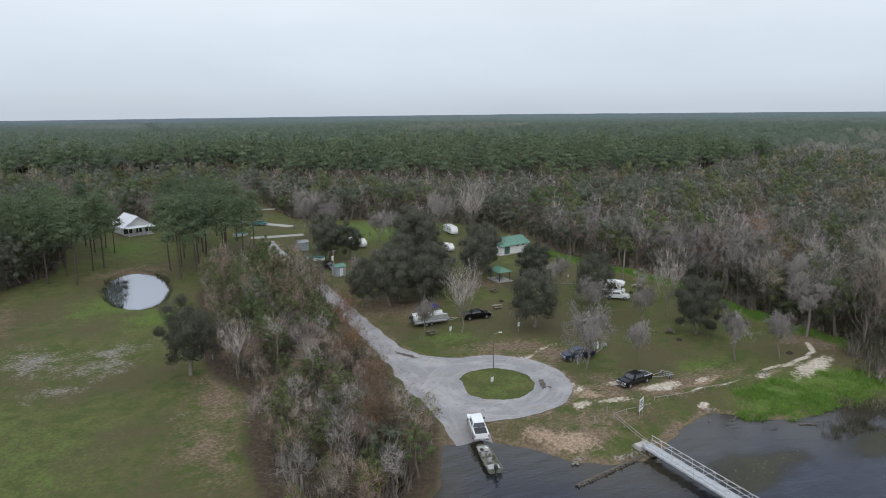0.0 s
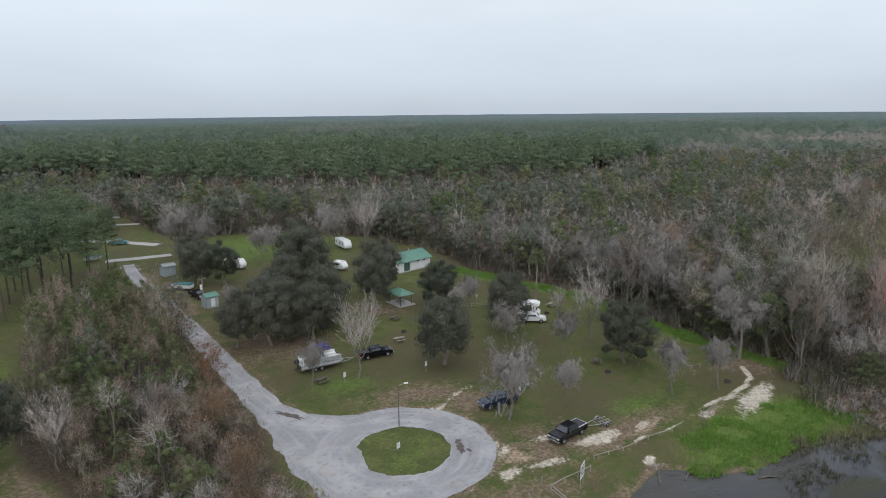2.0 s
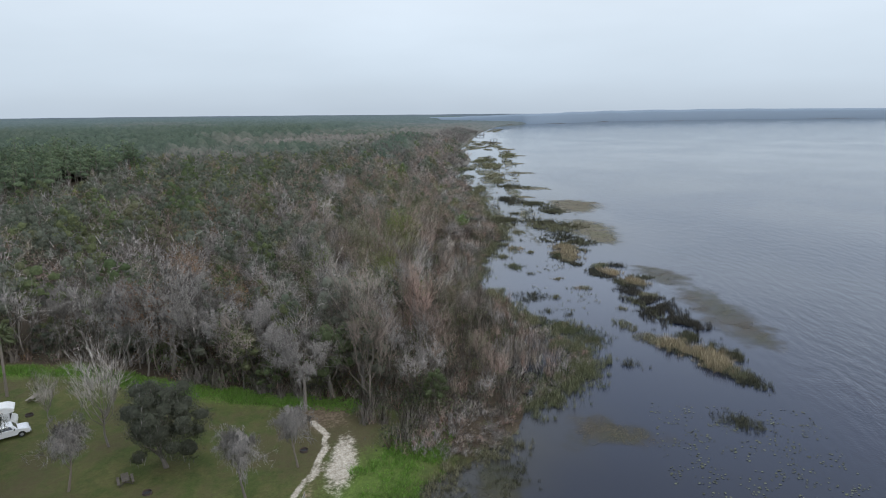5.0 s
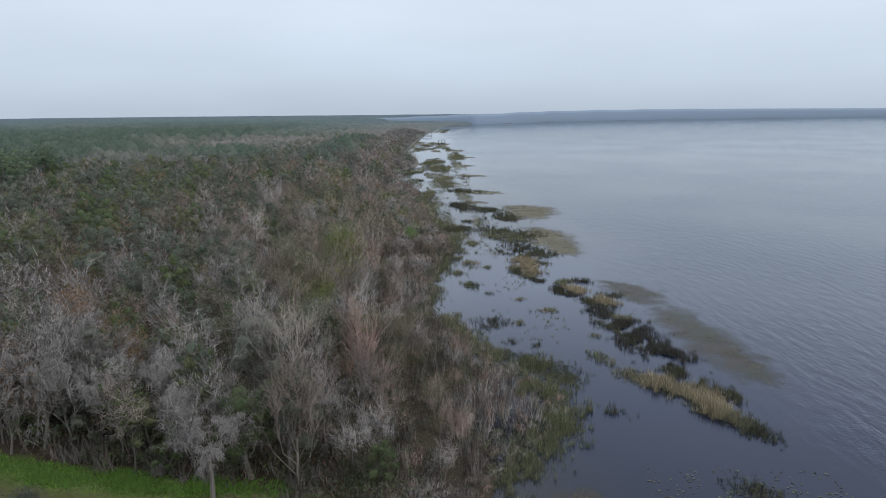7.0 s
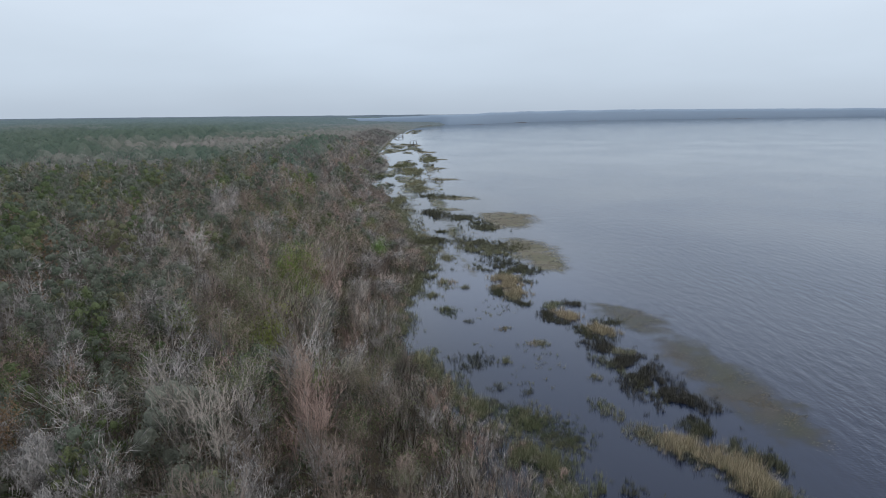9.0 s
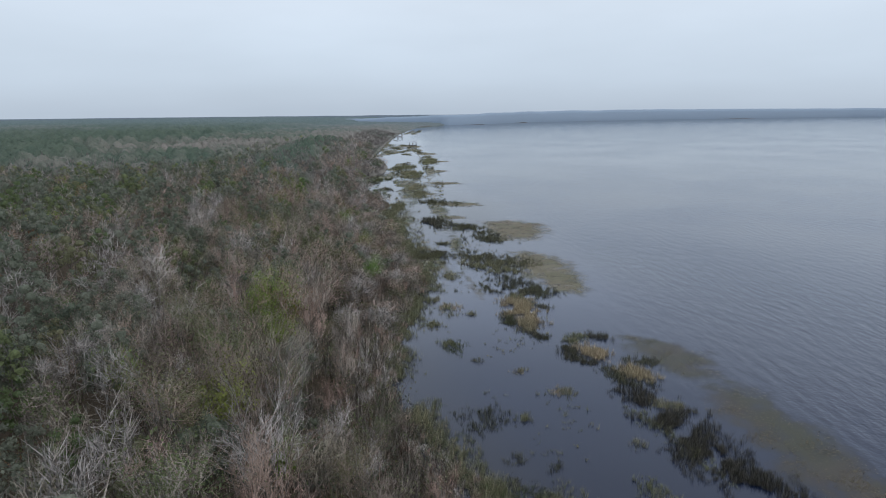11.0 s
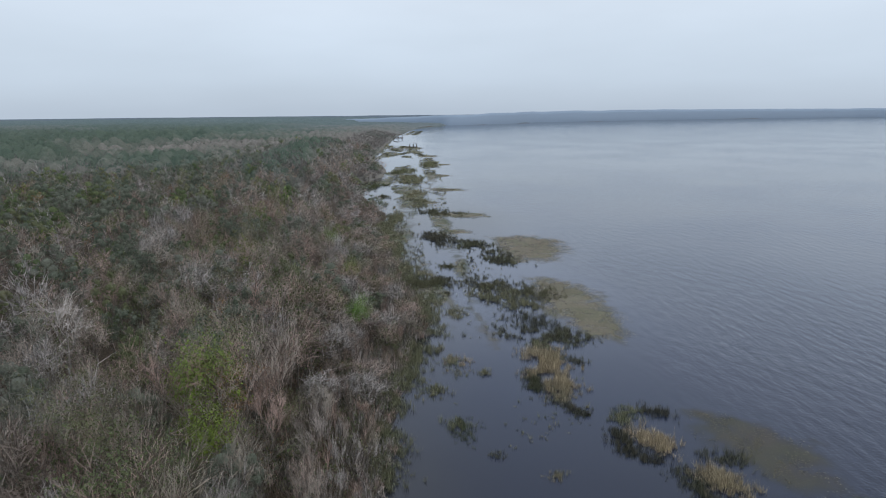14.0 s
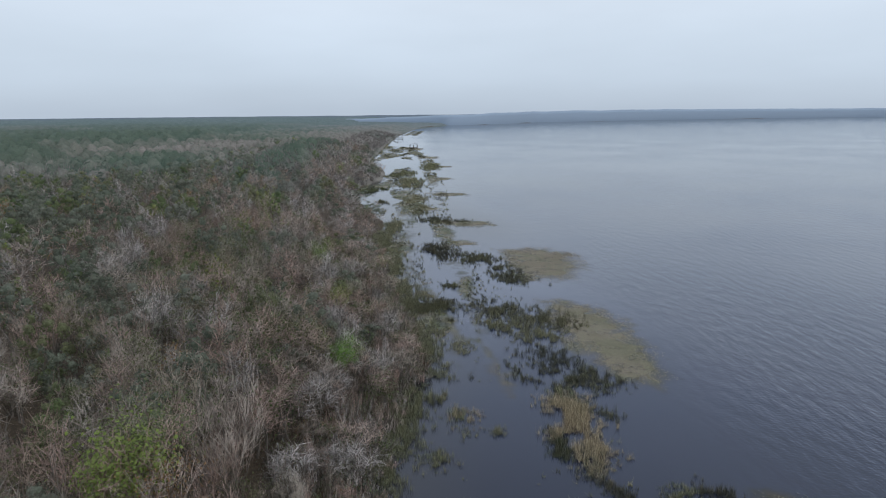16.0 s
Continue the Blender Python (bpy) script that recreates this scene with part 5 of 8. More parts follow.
STRIP_GAP = [(404, 113), (428, 119), (438, 122), (452, 127)]
PINE_FRONT = [(-60, 420), (60, 400), (110, 300), (190, 254), (227, 256), (255, 234), (300, 245), (350, 268), (469, 318), (520, 330), (668, 363), (900, 380), (1363, 420), (2000, 400)]


def in_pines(x, y, soft=14.0):
    """1 in the tall pine stands behind the low swamp woods."""
    P = np.array(PINE_FRONT, float)
    return smoothstep(-soft, soft, y - np.interp(x, P[:, 0], P[:, 1]) + 9 * wavy(x, y, 0.05, 2.0))


def mid_mix(p, rng):
    x, y = p[:, 0], p[:, 1]
    deep = smoothstep(22, 130, y - shore_y(x)) + 0.35 * wavy(x, y, 0.03, 3)
    pine = in_pines(x, y)
    W = np.zeros((len(p), 12))
    W[:, 0:3] = (1.0 - 0.85 * deep + 0.5 * wavy(x, y, 0.06, 8))[:, None].clip(0.1)
    W[:, 2] += 0.35 + (0.9 * wavy(x, y, 0.045, 15)).clip(0)
    W[:, 3:6] = (0.35 + 1.0 * deep + 0.6 * wavy(x, y, 0.05, 11))[:, None].clip(0.1)
    W[:, 9:12] = (0.45 + 0.2 * deep)[:, None].clip(0.1) * np.array([1.2, 0.35, 0.25])
    rim = 1 - smoothstep(6, 30, near_line(x, y, CLEARING))
    W[:, 3:6] += (1.6 * rim + 3.0 * (1 - smoothstep(10, 28, near_line(x, y, [(485, 150), (540, 158), (650, 172)]))))[:, None]
    W[:, 2] += 2.6 * (x > 112) * (1 - smoothstep(170, 230, x)) * (0.6 + 0.8 * wavy(x, y, 0.05, 18)).clip(0)
    W *= (1 - 0.86 * pine * (1 - 0.8 * rim))[:, None]
    W[:, 6:9] = (2.0 * pine * (1 - 0.6 * rim * (x > 40)))[:, None]
    return choose(rng, W)


p, rng = lattice(-120, 820, 30, 560, 6.9, 31)
x, y = p[:, 0], p[:, 1]
seen = ((x > 112) | (y > 150) | ((x < -20) & (y > 90))) & (np.arctan2(x + 40, y) > radians(-12)) & ((np.hypot(x - 60, y - 60) < 440) | (x < 810) & (x > 400) & (y - shore_y(x) < 105))
nearw = (x > 112) & (x < 252) & (y < 110) | (x >= 252) & (x < 340) & (y < 130)
p = p[seen & ~nearw & wooded(p, 0.5)]
far_off = np.hypot(p[:, 0] - 100, p[:, 1] - 60)
p = p[(rng.uniform(0, 1, len(p)) > 0.3 * smoothstep(200, 300, far_off)) & (near_line(p[:, 0], p[:, 1], STRIP_GAP) > 9)]
low = smoothstep(0, 24, p[:, 1] - shore_y(p[:, 0]))
plant("woods", MID, p, mid_mix(p, rng), rng, 0.88, 1.32, "wide mixed woods of pine, oak and bare trees", tall=rng.uniform(0.88, 1.12, len(p)) * (0.52 + 0.48 * low))

# far woods: a closed canopy of rounded crowns to the horizon
def crown_field(x, y, step=9.0):
    """Height of the crowns' surface, and each crown's own tone."""
    cx, cy = np.floor(x / step), np.floor(y / step)
    top, tone = np.full(x.shape, -99.0), np.zeros(x.shape)
    for dx in (-1, 0, 1):
        for dy in (-1, 0, 1):
            kx, ky = cx + dx, cy + dy
            h1 = np.modf(np.abs(np.sin(kx * 127.1 + ky * 311.7) * 43758.5453))[0]
            h2 = np.modf(np.abs(np.sin(kx * 269.5 + ky * 183.3) * 24634.6345))[0]
            h3 = np.modf(np.abs(np.sin(kx * 71.3 + ky * 97.9) * 35412.135))[0]
            d2 = (x - (kx + 0.15 + 0.7 * h1) * step) ** 2 + (y - (ky + 0.15 + 0.7 * h2) * step) ** 2
            z = 8.0 + 6.5 * h3 - (6.5 - 2.0 * h1) * d2 / (3.6 + 2.2 * h2) ** 2
            tone = np.where(z > top, h1 * 0.5 + h3 * 0.5, tone)
            top = np.maximum(top, z)
    return np.maximum(top, 4.0), tone


ar = np.linspace(-18, 92, 620)
rr = np.concatenate([np.linspace(405, 700, 110), np.geomspace(703, 2900, 150)])
A, R = np.meshgrid(np.radians(ar), rr)
R = np.minimum(R, np.interp(np.degrees(A), (0, 45), (1900, 2900)) * (R / 2900) ** 0.12)
CX, CY = 60 + R * np.sin(A), 60 + R * np.cos(A)
land = smoothstep(-5, 3, inland(CX, CY)) * (1 - 0.3 * smoothstep(1350, 1850, CX) * (1 - smoothstep(160, 700, CY))) * (near_line(CX, CY, LANE) > 3 + 0.0015 * CY)
top_, tone_ = crown_field(CX, CY)
pine_ = in_pines(CX, CY)


GROVE = [(485, 150), (540, 158), (650, 172), (780, 178)]


def canopy_lift(x, y):
    """How much taller the woods grow than low swamp forest: pine stands, and groves that rise here and there."""
    grove = 1 - smoothstep(10, 28, near_line(x, y, GROVE))
    return 7.0 * in_pines(x, y) + 5.0 * grove + 1.8 * wavy(x, y, 0.02, 1) + 2.4 * wavy(x, y, 0.006, 4)


coarse = smoothstep(1100, 2200, R)
CZ = -3 + land * (3 + (top_ * (1 - coarse) + (10.0 + 3.0 * np.random.default_rng(5).uniform(0, 1, CX.shape)) * coarse) * (0.3 + 0.7 * smoothstep(2, 42, inland(CX, CY))) + canopy_lift(CX, CY) * smoothstep(8, 60, inland(CX, CY)))
CZ -= 6.0 * (1 - smoothstep(415, 470, R))
bare_ = np.clip((1.0 - 0.85 * smoothstep(20, 190, CY - shore_y(CX)) + 0.5 * wavy(CX, CY, 0.02, 6) + 0.8 * (tone_ - 0.5)) * (1 - 0.85 * pine_) * smoothstep(8, 30, near_line(CX, CY, GROVE)) + 0.35 * (wavy(CX, CY, 0.008, 9) > 0.45), 0, 1)
ci = np.arange(CX.size).reshape(CX.shape)
CF = np.stack([ci[:-1, :-1], ci[:-1, 1:], ci[1:, 1:], ci[1:, :-1]], -1).reshape(-1, 4)
CF = CF[land.ravel()[CF].max(1) > 0]
# here pale is the painted haze, growing with distance from the park
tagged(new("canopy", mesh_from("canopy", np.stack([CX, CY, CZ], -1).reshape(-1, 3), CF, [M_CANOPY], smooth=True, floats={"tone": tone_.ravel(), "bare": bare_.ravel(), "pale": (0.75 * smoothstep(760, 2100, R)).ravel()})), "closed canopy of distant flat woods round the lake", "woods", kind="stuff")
# leaf sprays and bare tops standing out of it
g = Geo(171)
a_, r_ = g.rng.uniform(radians(-16), radians(89), 95000), 425 + 420 * g.rng.uniform(0, 1, 95000) ** 1.3
c = np.column_stack([60 + r_ * np.sin(a_), 60 + r_ * np.cos(a_)])
b_ = g.rng.uniform(410, 1250, 26000)
c = np.vstack([c, np.column_stack([b_, shore_y(b_) + 42 * g.rng.uniform(0, 1, len(b_)) ** 1.2])])
c = c[(inland(c[:, 0], c[:, 1]) > 1) & (np.hypot(c[:, 0] - 60, c[:, 1] - 60) > 412) & (near_line(c[:, 0], c[:, 1], LANE) > 4 + 0.0015 * c[:, 1])]
z0 = crown_field(c[:, 0], c[:, 1])[0]
zx, zy = (crown_field(c[:, 0] + dx, c[:, 1] + dy)[0] - z0 for dx, dy in ((0.8, 0), (0, 0.8)))
nrm = np.column_stack([-zx / 0.8, -zy / 0.8, np.ones(len(c))])
lift = canopy_lift(c[:, 0], c[:, 1]) * smoothstep(8, 60, inland(c[:, 0], c[:, 1]))
z0 *= 0.3 + 0.7 * smoothstep(2, 42, inland(c[:, 0], c[:, 1]))
bare_ = (1.0 - 0.85 * smoothstep(20, 190, c[:, 1] - shore_y(c[:, 0])) + 0.5 * wavy(c[:, 0], c[:, 1], 0.02, 6)) * (1 - 0.9 * in_pines(c[:, 0], c[:, 1])) > g.rng.uniform(0.1, 0.9, len(c))
base = np.column_stack([c, (z0 + lift) * np.where(inland(c[:, 0], c[:, 1]) < 5, g.rng.uniform(0.15, 1.0, len(c)), 1.0)])
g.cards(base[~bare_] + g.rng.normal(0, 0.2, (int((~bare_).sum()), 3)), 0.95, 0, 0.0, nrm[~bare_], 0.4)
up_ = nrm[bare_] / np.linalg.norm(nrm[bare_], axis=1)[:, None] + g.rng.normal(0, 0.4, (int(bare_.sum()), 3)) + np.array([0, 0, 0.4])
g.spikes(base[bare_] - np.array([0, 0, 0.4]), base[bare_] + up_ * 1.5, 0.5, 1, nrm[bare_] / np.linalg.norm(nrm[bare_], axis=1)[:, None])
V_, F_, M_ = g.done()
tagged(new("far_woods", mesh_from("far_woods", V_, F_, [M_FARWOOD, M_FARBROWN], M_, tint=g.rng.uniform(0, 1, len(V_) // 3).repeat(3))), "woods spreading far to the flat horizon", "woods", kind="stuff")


# land beyond, with haze put into its colour: behind the woods, and the far shore of the lake
def far_band(name, foot, tops, back, label, mat_=M_HAZE):
    P = np.array(foot, float)
    s_ = np.concatenate([[0], np.cumsum(np.hypot(*np.diff(P, axis=0).T))])
    u = np.linspace(0, s_[-1], 260)
    c = np.column_stack([np.interp(u, s_, P[:, k]) for k in range(2)])
    away = c / np.linalg.norm(c, axis=1)[:, None]
    top = np.interp(u, np.linspace(0, s_[-1], len(tops)), tops) + 1.6 * wavy(u, 0 * u, 0.004, 2) + 0.9 * wavy(u, 0 * u, 0.03, 3) + np.random.default_rng(9).uniform(-0.5, 0.5, len(u))
    rows = [np.column_stack([c, 0 * u - 1]), np.column_stack([c + away * 8, top * 0.8]), np.column_stack([c + away * 40, top]), np.column_stack([c + away * back, top + 1])]
    V = np.stack(rows, 0)
    i = np.arange(4 * 260).reshape(4, 260)
    F = np.stack([i[:-1, :-1], i[:-1, 1:], i[1:, 1:], i[1:, :-1]], -1).reshape(-1, 4)
    tagged(new(name, mesh_from(name, V.reshape(-1, 3), F, [mat_], smooth=True, tint=np.repeat([0.0, 0.1, 0.4, 0.5], 260))), label, "distance", kind="structure")


arc = lambda r, a, b: [(60 + r * math.sin(radians(t)), 60 + r * math.cos(radians(t))) for t in np.linspace(a, b, 12)]
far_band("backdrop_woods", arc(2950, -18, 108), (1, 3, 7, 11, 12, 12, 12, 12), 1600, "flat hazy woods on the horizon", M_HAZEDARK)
far_band("backdrop_shore", [(2400, 520), (2200, 290), (2000, 92), (2052, -8), (2345, -195), (2630, -664), (2960, -1600), (3010, -2800), (3040, -5000)], (12, 32, 38, 36, 33, 32, 32, 32, 32), 45, "wooded shore far across the lake, haze painted in blue-grey")

# trees that stand out in the woods
BROAD = [(161.4, 65.2), (176.0, 86.2), (181.0, 80.8), (184.5, 75.5), (232.1, 91.8), (211.8, 76.6), (234.6, 107.4), (202.9, 67.1), (253.7, 94.7)]
T_SPRING = bare_tree(140, 9, 1.7, (9, 5, 5, 3), 0.6, 0.12, 0.03, leaves=3200, leaf_size=0.17, low=0.5)
spring = tree_thing("forest_tree", T_SPRING, [M_BARK, M_TWIG, M_MOSS, M_SPRING], "bright yellow-green tree among bare woods", "tree", "lakeside woods", (192.5, 72.2), 0, 1.32)
for x, y, sc in ((182.0, 66.8, 1.1), (159.5, 66.6, 1.15), (259.8, 66.5, 0.8), (290, 77, 0.9), (171, 84, 0.9), (231, 60, 0.8), (152, 58, 0.75)):
    copy_tree(spring, (x, y), 50 * x, sc)
rusty = tree_thing("forest_tree", bare_tree(141, 12, 2.6, (9, 5, 5, 3), 0.5, 0.13, 0.04, leaves=2200, leaf_size=0.2), [M_BARK, M_TWIG, M_MOSS, M_RUST], "tall tree with orange-brown leaves at the wood's edge", "tree", "lakeside woods", (119, 95), 0, 1.05)
for x, y, sc in ((139, 98, 1.0), (131, 86, 0.9), (148, 104, 1.0), (36.0, 104, 0.7), (33, 90, 0.65), (31.5, 76, 0.6), (27, 68, 0.6)):
    copy_tree(rusty, (x, y), 40 * x, sc)
broad = tree_thing("forest_tree", bare_tree(143, 11, 4.8, (12, 6, 5, 4), 0.32, 0.2, 0.045, up=0.4, wild=0.34, low=0.45), [M_BARK, M_TWIG, M_MOSS, M_OLIVE], "broad leafless tree with upswept brown limbs", "tree", "lakeside woods", BROAD[0], 0, 1.0)
for i, (x, y) in enumerate(BROAD[1:]):
    copy_tree(broad, (x, y), 70 * i, (0.95, 0.82, 1.02, 0.88)[i % 4])
snag = tree_thing("forest_tree", bare_tree(142, 15, 2.3, (8, 5, 4, 4), 0.72, 0.15, 0.05, up=0.15, wild=0.6, low=0.55), PALE_MATS, "pale leafless tree rising out of the woods", "tree", "lakeside woods", (206.8, 96), 0, 1.05)
for x, y, sc in ((262, 112, 0.95), (236, 92, 0.85), (128.5, 96, 1.0), (133, 78, 0.9), (25, 84, 0.6), (22, 96, 0.62), (30, 66, 0.5)):
    copy_tree(snag, (x, y), 40 * x, sc)


# ---- marsh plants ----
def along(rng, pts, width, n):
    P = np.array(pts, float)
    s = np.concatenate([[0], np.cumsum(np.hypot(*np.diff(P, axis=0).T))])
    u = rng.uniform(-width * 0.4, s[-1] + width * 0.4, n)
    c = np.column_stack([np.interp(u, s, P[:, k]) for k in range(2)])
    return c + np.column_stack([wavy(u, 0 * u, 0.5, 1.0 + width), wavy(u, 0 * u, 0.6, 4.0 + width)]) * width * 0.5 + rng.normal(0, 0.62, (n, 2)) * width


def tufts(g, c, z, per, h, w, m, lean=0.33):
    """Blades in tufts round the points c."""
    o = np.repeat(np.column_stack([c, np.full(len(c), z)]), per, 0) + g.rng.normal(0, 0.16, (len(c) * per, 3)) * np.array([1, 1, 0])
    ln = h * g.rng.uniform(0.35, 1.15, (len(o), 1)) * np.repeat(g.rng.uniform(0.6, 1.15, (len(c), 1)) * (0.85 + 0.4 * wavy(c[:, 0], c[:, 1], 0.6, 2)[:, None]), per, 0)
    d = np.column_stack([g.rng.normal(0, lean, (len(o), 2)), np.ones(len(o))])
    g.spikes(o, o + d * ln, w, m, g.round_normal(d, 0.0, 1.2, 1.0, 0.0, 0.3))


bed_count = 0


def reed_bed(pts, width, h, mat_a, label, dens=1.0, mat_b=None, category="reeds", z=-0.1):
    """A bed of standing reeds along a broken line, ragged at its edges."""
    width, dens = (width * 1.45, dens) if len(pts) > 1 else (width * 1.5, dens * 1.5)
    global bed_count
    bed_count += 1
    g = Geo(500 + bed_count)
    P = np.array(pts, float)
    ln = np.hypot(*np.diff(P, axis=0).T).sum() if len(P) > 1 else 0.0
    big = 1.0 + max(0.0, (P[0, 0] - 240) / 140)
    n = int(max(8, (ln + width) * width * 8.0 * dens / big))
    if len(P) == 1:
        c = P[0] + g.rng.normal(0, 0.5, (n, 2)) * width
    else:
        c = along(g.rng, pts, width, n)
    keep = wavy(c[:, 0], c[:, 1], 0.75, bed_count) + 0.7 * wavy(c[:, 0], c[:, 1], 0.22, bed_count + 3) > (-0.32 if ln > 9 else -0.8)
    if len(P) == 1:
        keep = wavy(c[:, 0], c[:, 1], 0.9, bed_count) > -0.5
    c = c[keep]
    tufts(g, c, z, 15, h, 0.04 * big, 0, 0.24)
    if mat_b:
        tufts(g, c[:: 2] + g.rng.normal(0, 0.4, (len(c[:: 2]), 2)), z, 12, h * 0.8, 0.045 * big, 1, 0.28)
    V, F, M = g.done()
    ob = new("reed_bed", mesh_from("reed_bed", V, F, [mat_a] + ([mat_b] if mat_b else []), M, tint=g.rng.uniform(0, 0.3) + np.zeros(len(V))))
    return tagged(ob, label, category, "marsh plants", "stuff")


TAN, DARK, OLIVE = "dry tan reeds standing in the lake", "dark rushes standing in the shallow water", "olive sedge tussocks in the marsh"
reed_bed([(182, 13), (173.5, 10), (164.5, 8.8), (157, 5.4)], 2.3, 1.3, M_RUSH, DARK, 2.1, M_RUSH)
reed_bed([(178, 15.5), (168, 11.5), (160, 9.5)], 1.0, 0.9, M_SEDGE, OLIVE, 0.8)
reed_bed([(151.5, 15.5), (148.5, 12)], 1.3, 1.0, M_SEDGE, OLIVE, 1.6, M_REED)
reed_bed([(148, 11), (146.2, 8.8), (142.3, 6), (138, 4.4)], 1.5, 2.0, M_REED, TAN, 2.6, M_SEDGE)
reed_bed([(146.5, 11.5), (143.5, 9), (139.5, 7), (136, 5.2)], 1.0, 0.8, M_RUSH, "low dark growth below the tan reeds", 1.6)
reed_bed([(153, 7), (148.3, 5), (144.9, 2.1), (142.5, 0)], 1.4, 1.4, M_RUSH, DARK, 2.2)
reed_bed([(137, 3.8), (134.5, 2.2)], 1.3, 1.3, M_SEDGE, OLIVE, 1.6, M_RUSH)
reed_bed([(134.5, 2.4), (131, 0.6)], 1.2, 1.1, M_RUSH, DARK, 2.2)
reed_bed([(120, 9), (117, 5)], 1.3, 0.9, M_RUSH, DARK, 1.3)
LOW = "low dark growth below the tan reeds"
for line_, w_, h_, m_, k_, d_, o_ in (([(231.5, 27), (223, 28), (218, 25.5)], 1.9, 1.7, M_REED, TAN, 1.9, M_REED), ([(236, 27.5), (229, 26)], 1.3, 1.2, M_SEDGE, OLIVE, 1.2, M_OLIVE), ([(223, 31), (216, 30)], 0.8, 1.0, M_RUSH, LOW, 1.9, M_OLIVE), ([(213, 28.4), (209, 25), (205.6, 23.2)], 0.7, 1.0, M_RUSH, LOW, 2.0, M_OLIVE), ([(217, 27.5), (212, 26)], 1.1, 1.3, M_REED, TAN, 1.2, M_SEDGE), ([(229, 23), (227, 22.2)], 0.8, 1.3, M_RUSH, DARK, 1.6, None),
                                      ([(207, 20.2), (210, 17.6)], 1.0, 1.1, M_SEDGE, OLIVE, 1.7, M_OLIVE), ([(209.4, 15), (208.6, 13.6)], 0.9, 1.3, M_RUSH, DARK, 2.0, None), ([(202.6, 18.4), (200.9, 17), (199.4, 15.4)], 1.2, 1.7, M_REED, TAN, 2.0, M_REED), ([(203, 21), (198, 20.8), (195.6, 17.8)], 0.9, 1.0, M_RUSH, LOW, 2.0, M_RUSH),
                                      ([(197.5, 11.3), (196.2, 7.9)], 1.1, 1.2, M_RUSH, DARK, 1.8, None), ([(192.6, 13), (190.2, 10.2)], 1.3, 1.7, M_REED, TAN, 2.0, M_REED), ([(193.4, 16.4), (189.5, 14.4), (186.5, 11.4)], 1.0, 1.0, M_RUSH, LOW, 2.2, M_RUSH), ([(180.3, 11.7), (179.7, 8.6)], 0.9, 1.2, M_SEDGE, OLIVE, 1.3, M_REED)):
    reed_bed(line_, w_, h_, m_, k_, d_, o_)
reed_bed([(243, 31), (239, 21)], 2.8, 1.2, M_RUSH, DARK, 1.3, M_SEDGE)
reed_bed([(252, 29), (245, 25)], 2.4, 1.2, M_RUSH, DARK, 0.8)
reed_bed([(280, 38), (274, 30), (268, 23)], 3.0, 1.2, M_RUSH, DARK, 1.2, M_SEDGE)
reed_bed([(269, 37), (260, 28)], 3.0, 1.3, M_SEDGE, OLIVE, 1.0, M_RUSH)
reed_bed([(331, 42), (318, 36), (302, 30)], 3.0, 1.2, M_RUSH, DARK, 1.0, M_SEDGE)
reed_bed([(344, 53), (328, 49)], 2.8, 1.4, M_RUSH, DARK, 1.2)
reed_bed([(394, 58), (386, 45)], 3.4, 1.3, M_RUSH, DARK, 1.0)
for line_, w_, m_, k_, o_ in (([(481, 96), (498, 87)], 2.6, M_OLIVE, "dark green weeds on a wet spit of the marsh", M_RUSH), ([(565, 88), (590, 81)], 4.0, M_SEDGE, OLIVE, M_OLIVE), ([(545, 76), (505, 72)], 4.0, M_SEDGE, OLIVE, M_REED), ([(446, 82), (441, 80)], 1.6, M_RUSH, DARK, None)):
    reed_bed(line_, w_, 1.5, m_, k_, 1.0, o_)
reed_bed([(277, 55), (278, 47)], 2.3, 1.6, M_OLIVE, "low green bushes standing in the marsh", 1.6, M_RUSH)
for (x_, y_), r_, m_, k_ in (((204, 42), 1.6, M_SEDGE, OLIVE), ((175, 36.5), 2.4, M_RUSH, DARK), ((158, 36), 1.8, M_SEDGE, OLIVE), ((155, 29), 2.6, M_SEDGE, OLIVE), ((149, 25), 2.6, M_OLIVE, OLIVE), ((156, 17), 1.3, M_SEDGE, OLIVE), ((184, 25), 1.0, M_REED, TAN), ((169, 17), 1.0, M_SEDGE, OLIVE),
                            ((215, 46), 1.7, M_SEDGE, OLIVE), ((204.5, 40.5), 1.5, M_OLIVE, OLIVE), ((222, 42.5), 1.2, M_SEDGE, OLIVE), ((227, 42), 1.6, M_REED, OLIVE), ((240, 41), 0.7, M_RUSH, DARK), ((253, 43), 1.8, M_SEDGE, OLIVE), ((262, 47), 1.3, M_SEDGE, OLIVE), ((269, 45), 1.0, M_RUSH, DARK), ((192, 31), 0.8, M_REED, TAN),
                            ((184, 24), 1.3, M_SEDGE, OLIVE), ((165, 33), 1.0, M_RUSH, DARK), ((163, 38), 1.3, M_SEDGE, OLIVE), ((233, 46), 1.0, M_SEDGE, OLIVE), ((197, 37), 0.8, M_RUSH, DARK), ((137, 19), 1.2, M_RUSH, DARK), ((150, 33), 1.8, M_SEDGE, OLIVE), ((245, 46), 1.2, M_SEDGE, OLIVE), ((288, 52), 2.2, M_SEDGE, OLIVE), ((296, 46), 2.0, M_RUSH, DARK)):
    reed_bed([(x_, y_)], r_, 1.1, m_, k_, 0.8 if r_ < 2 else 1.0)
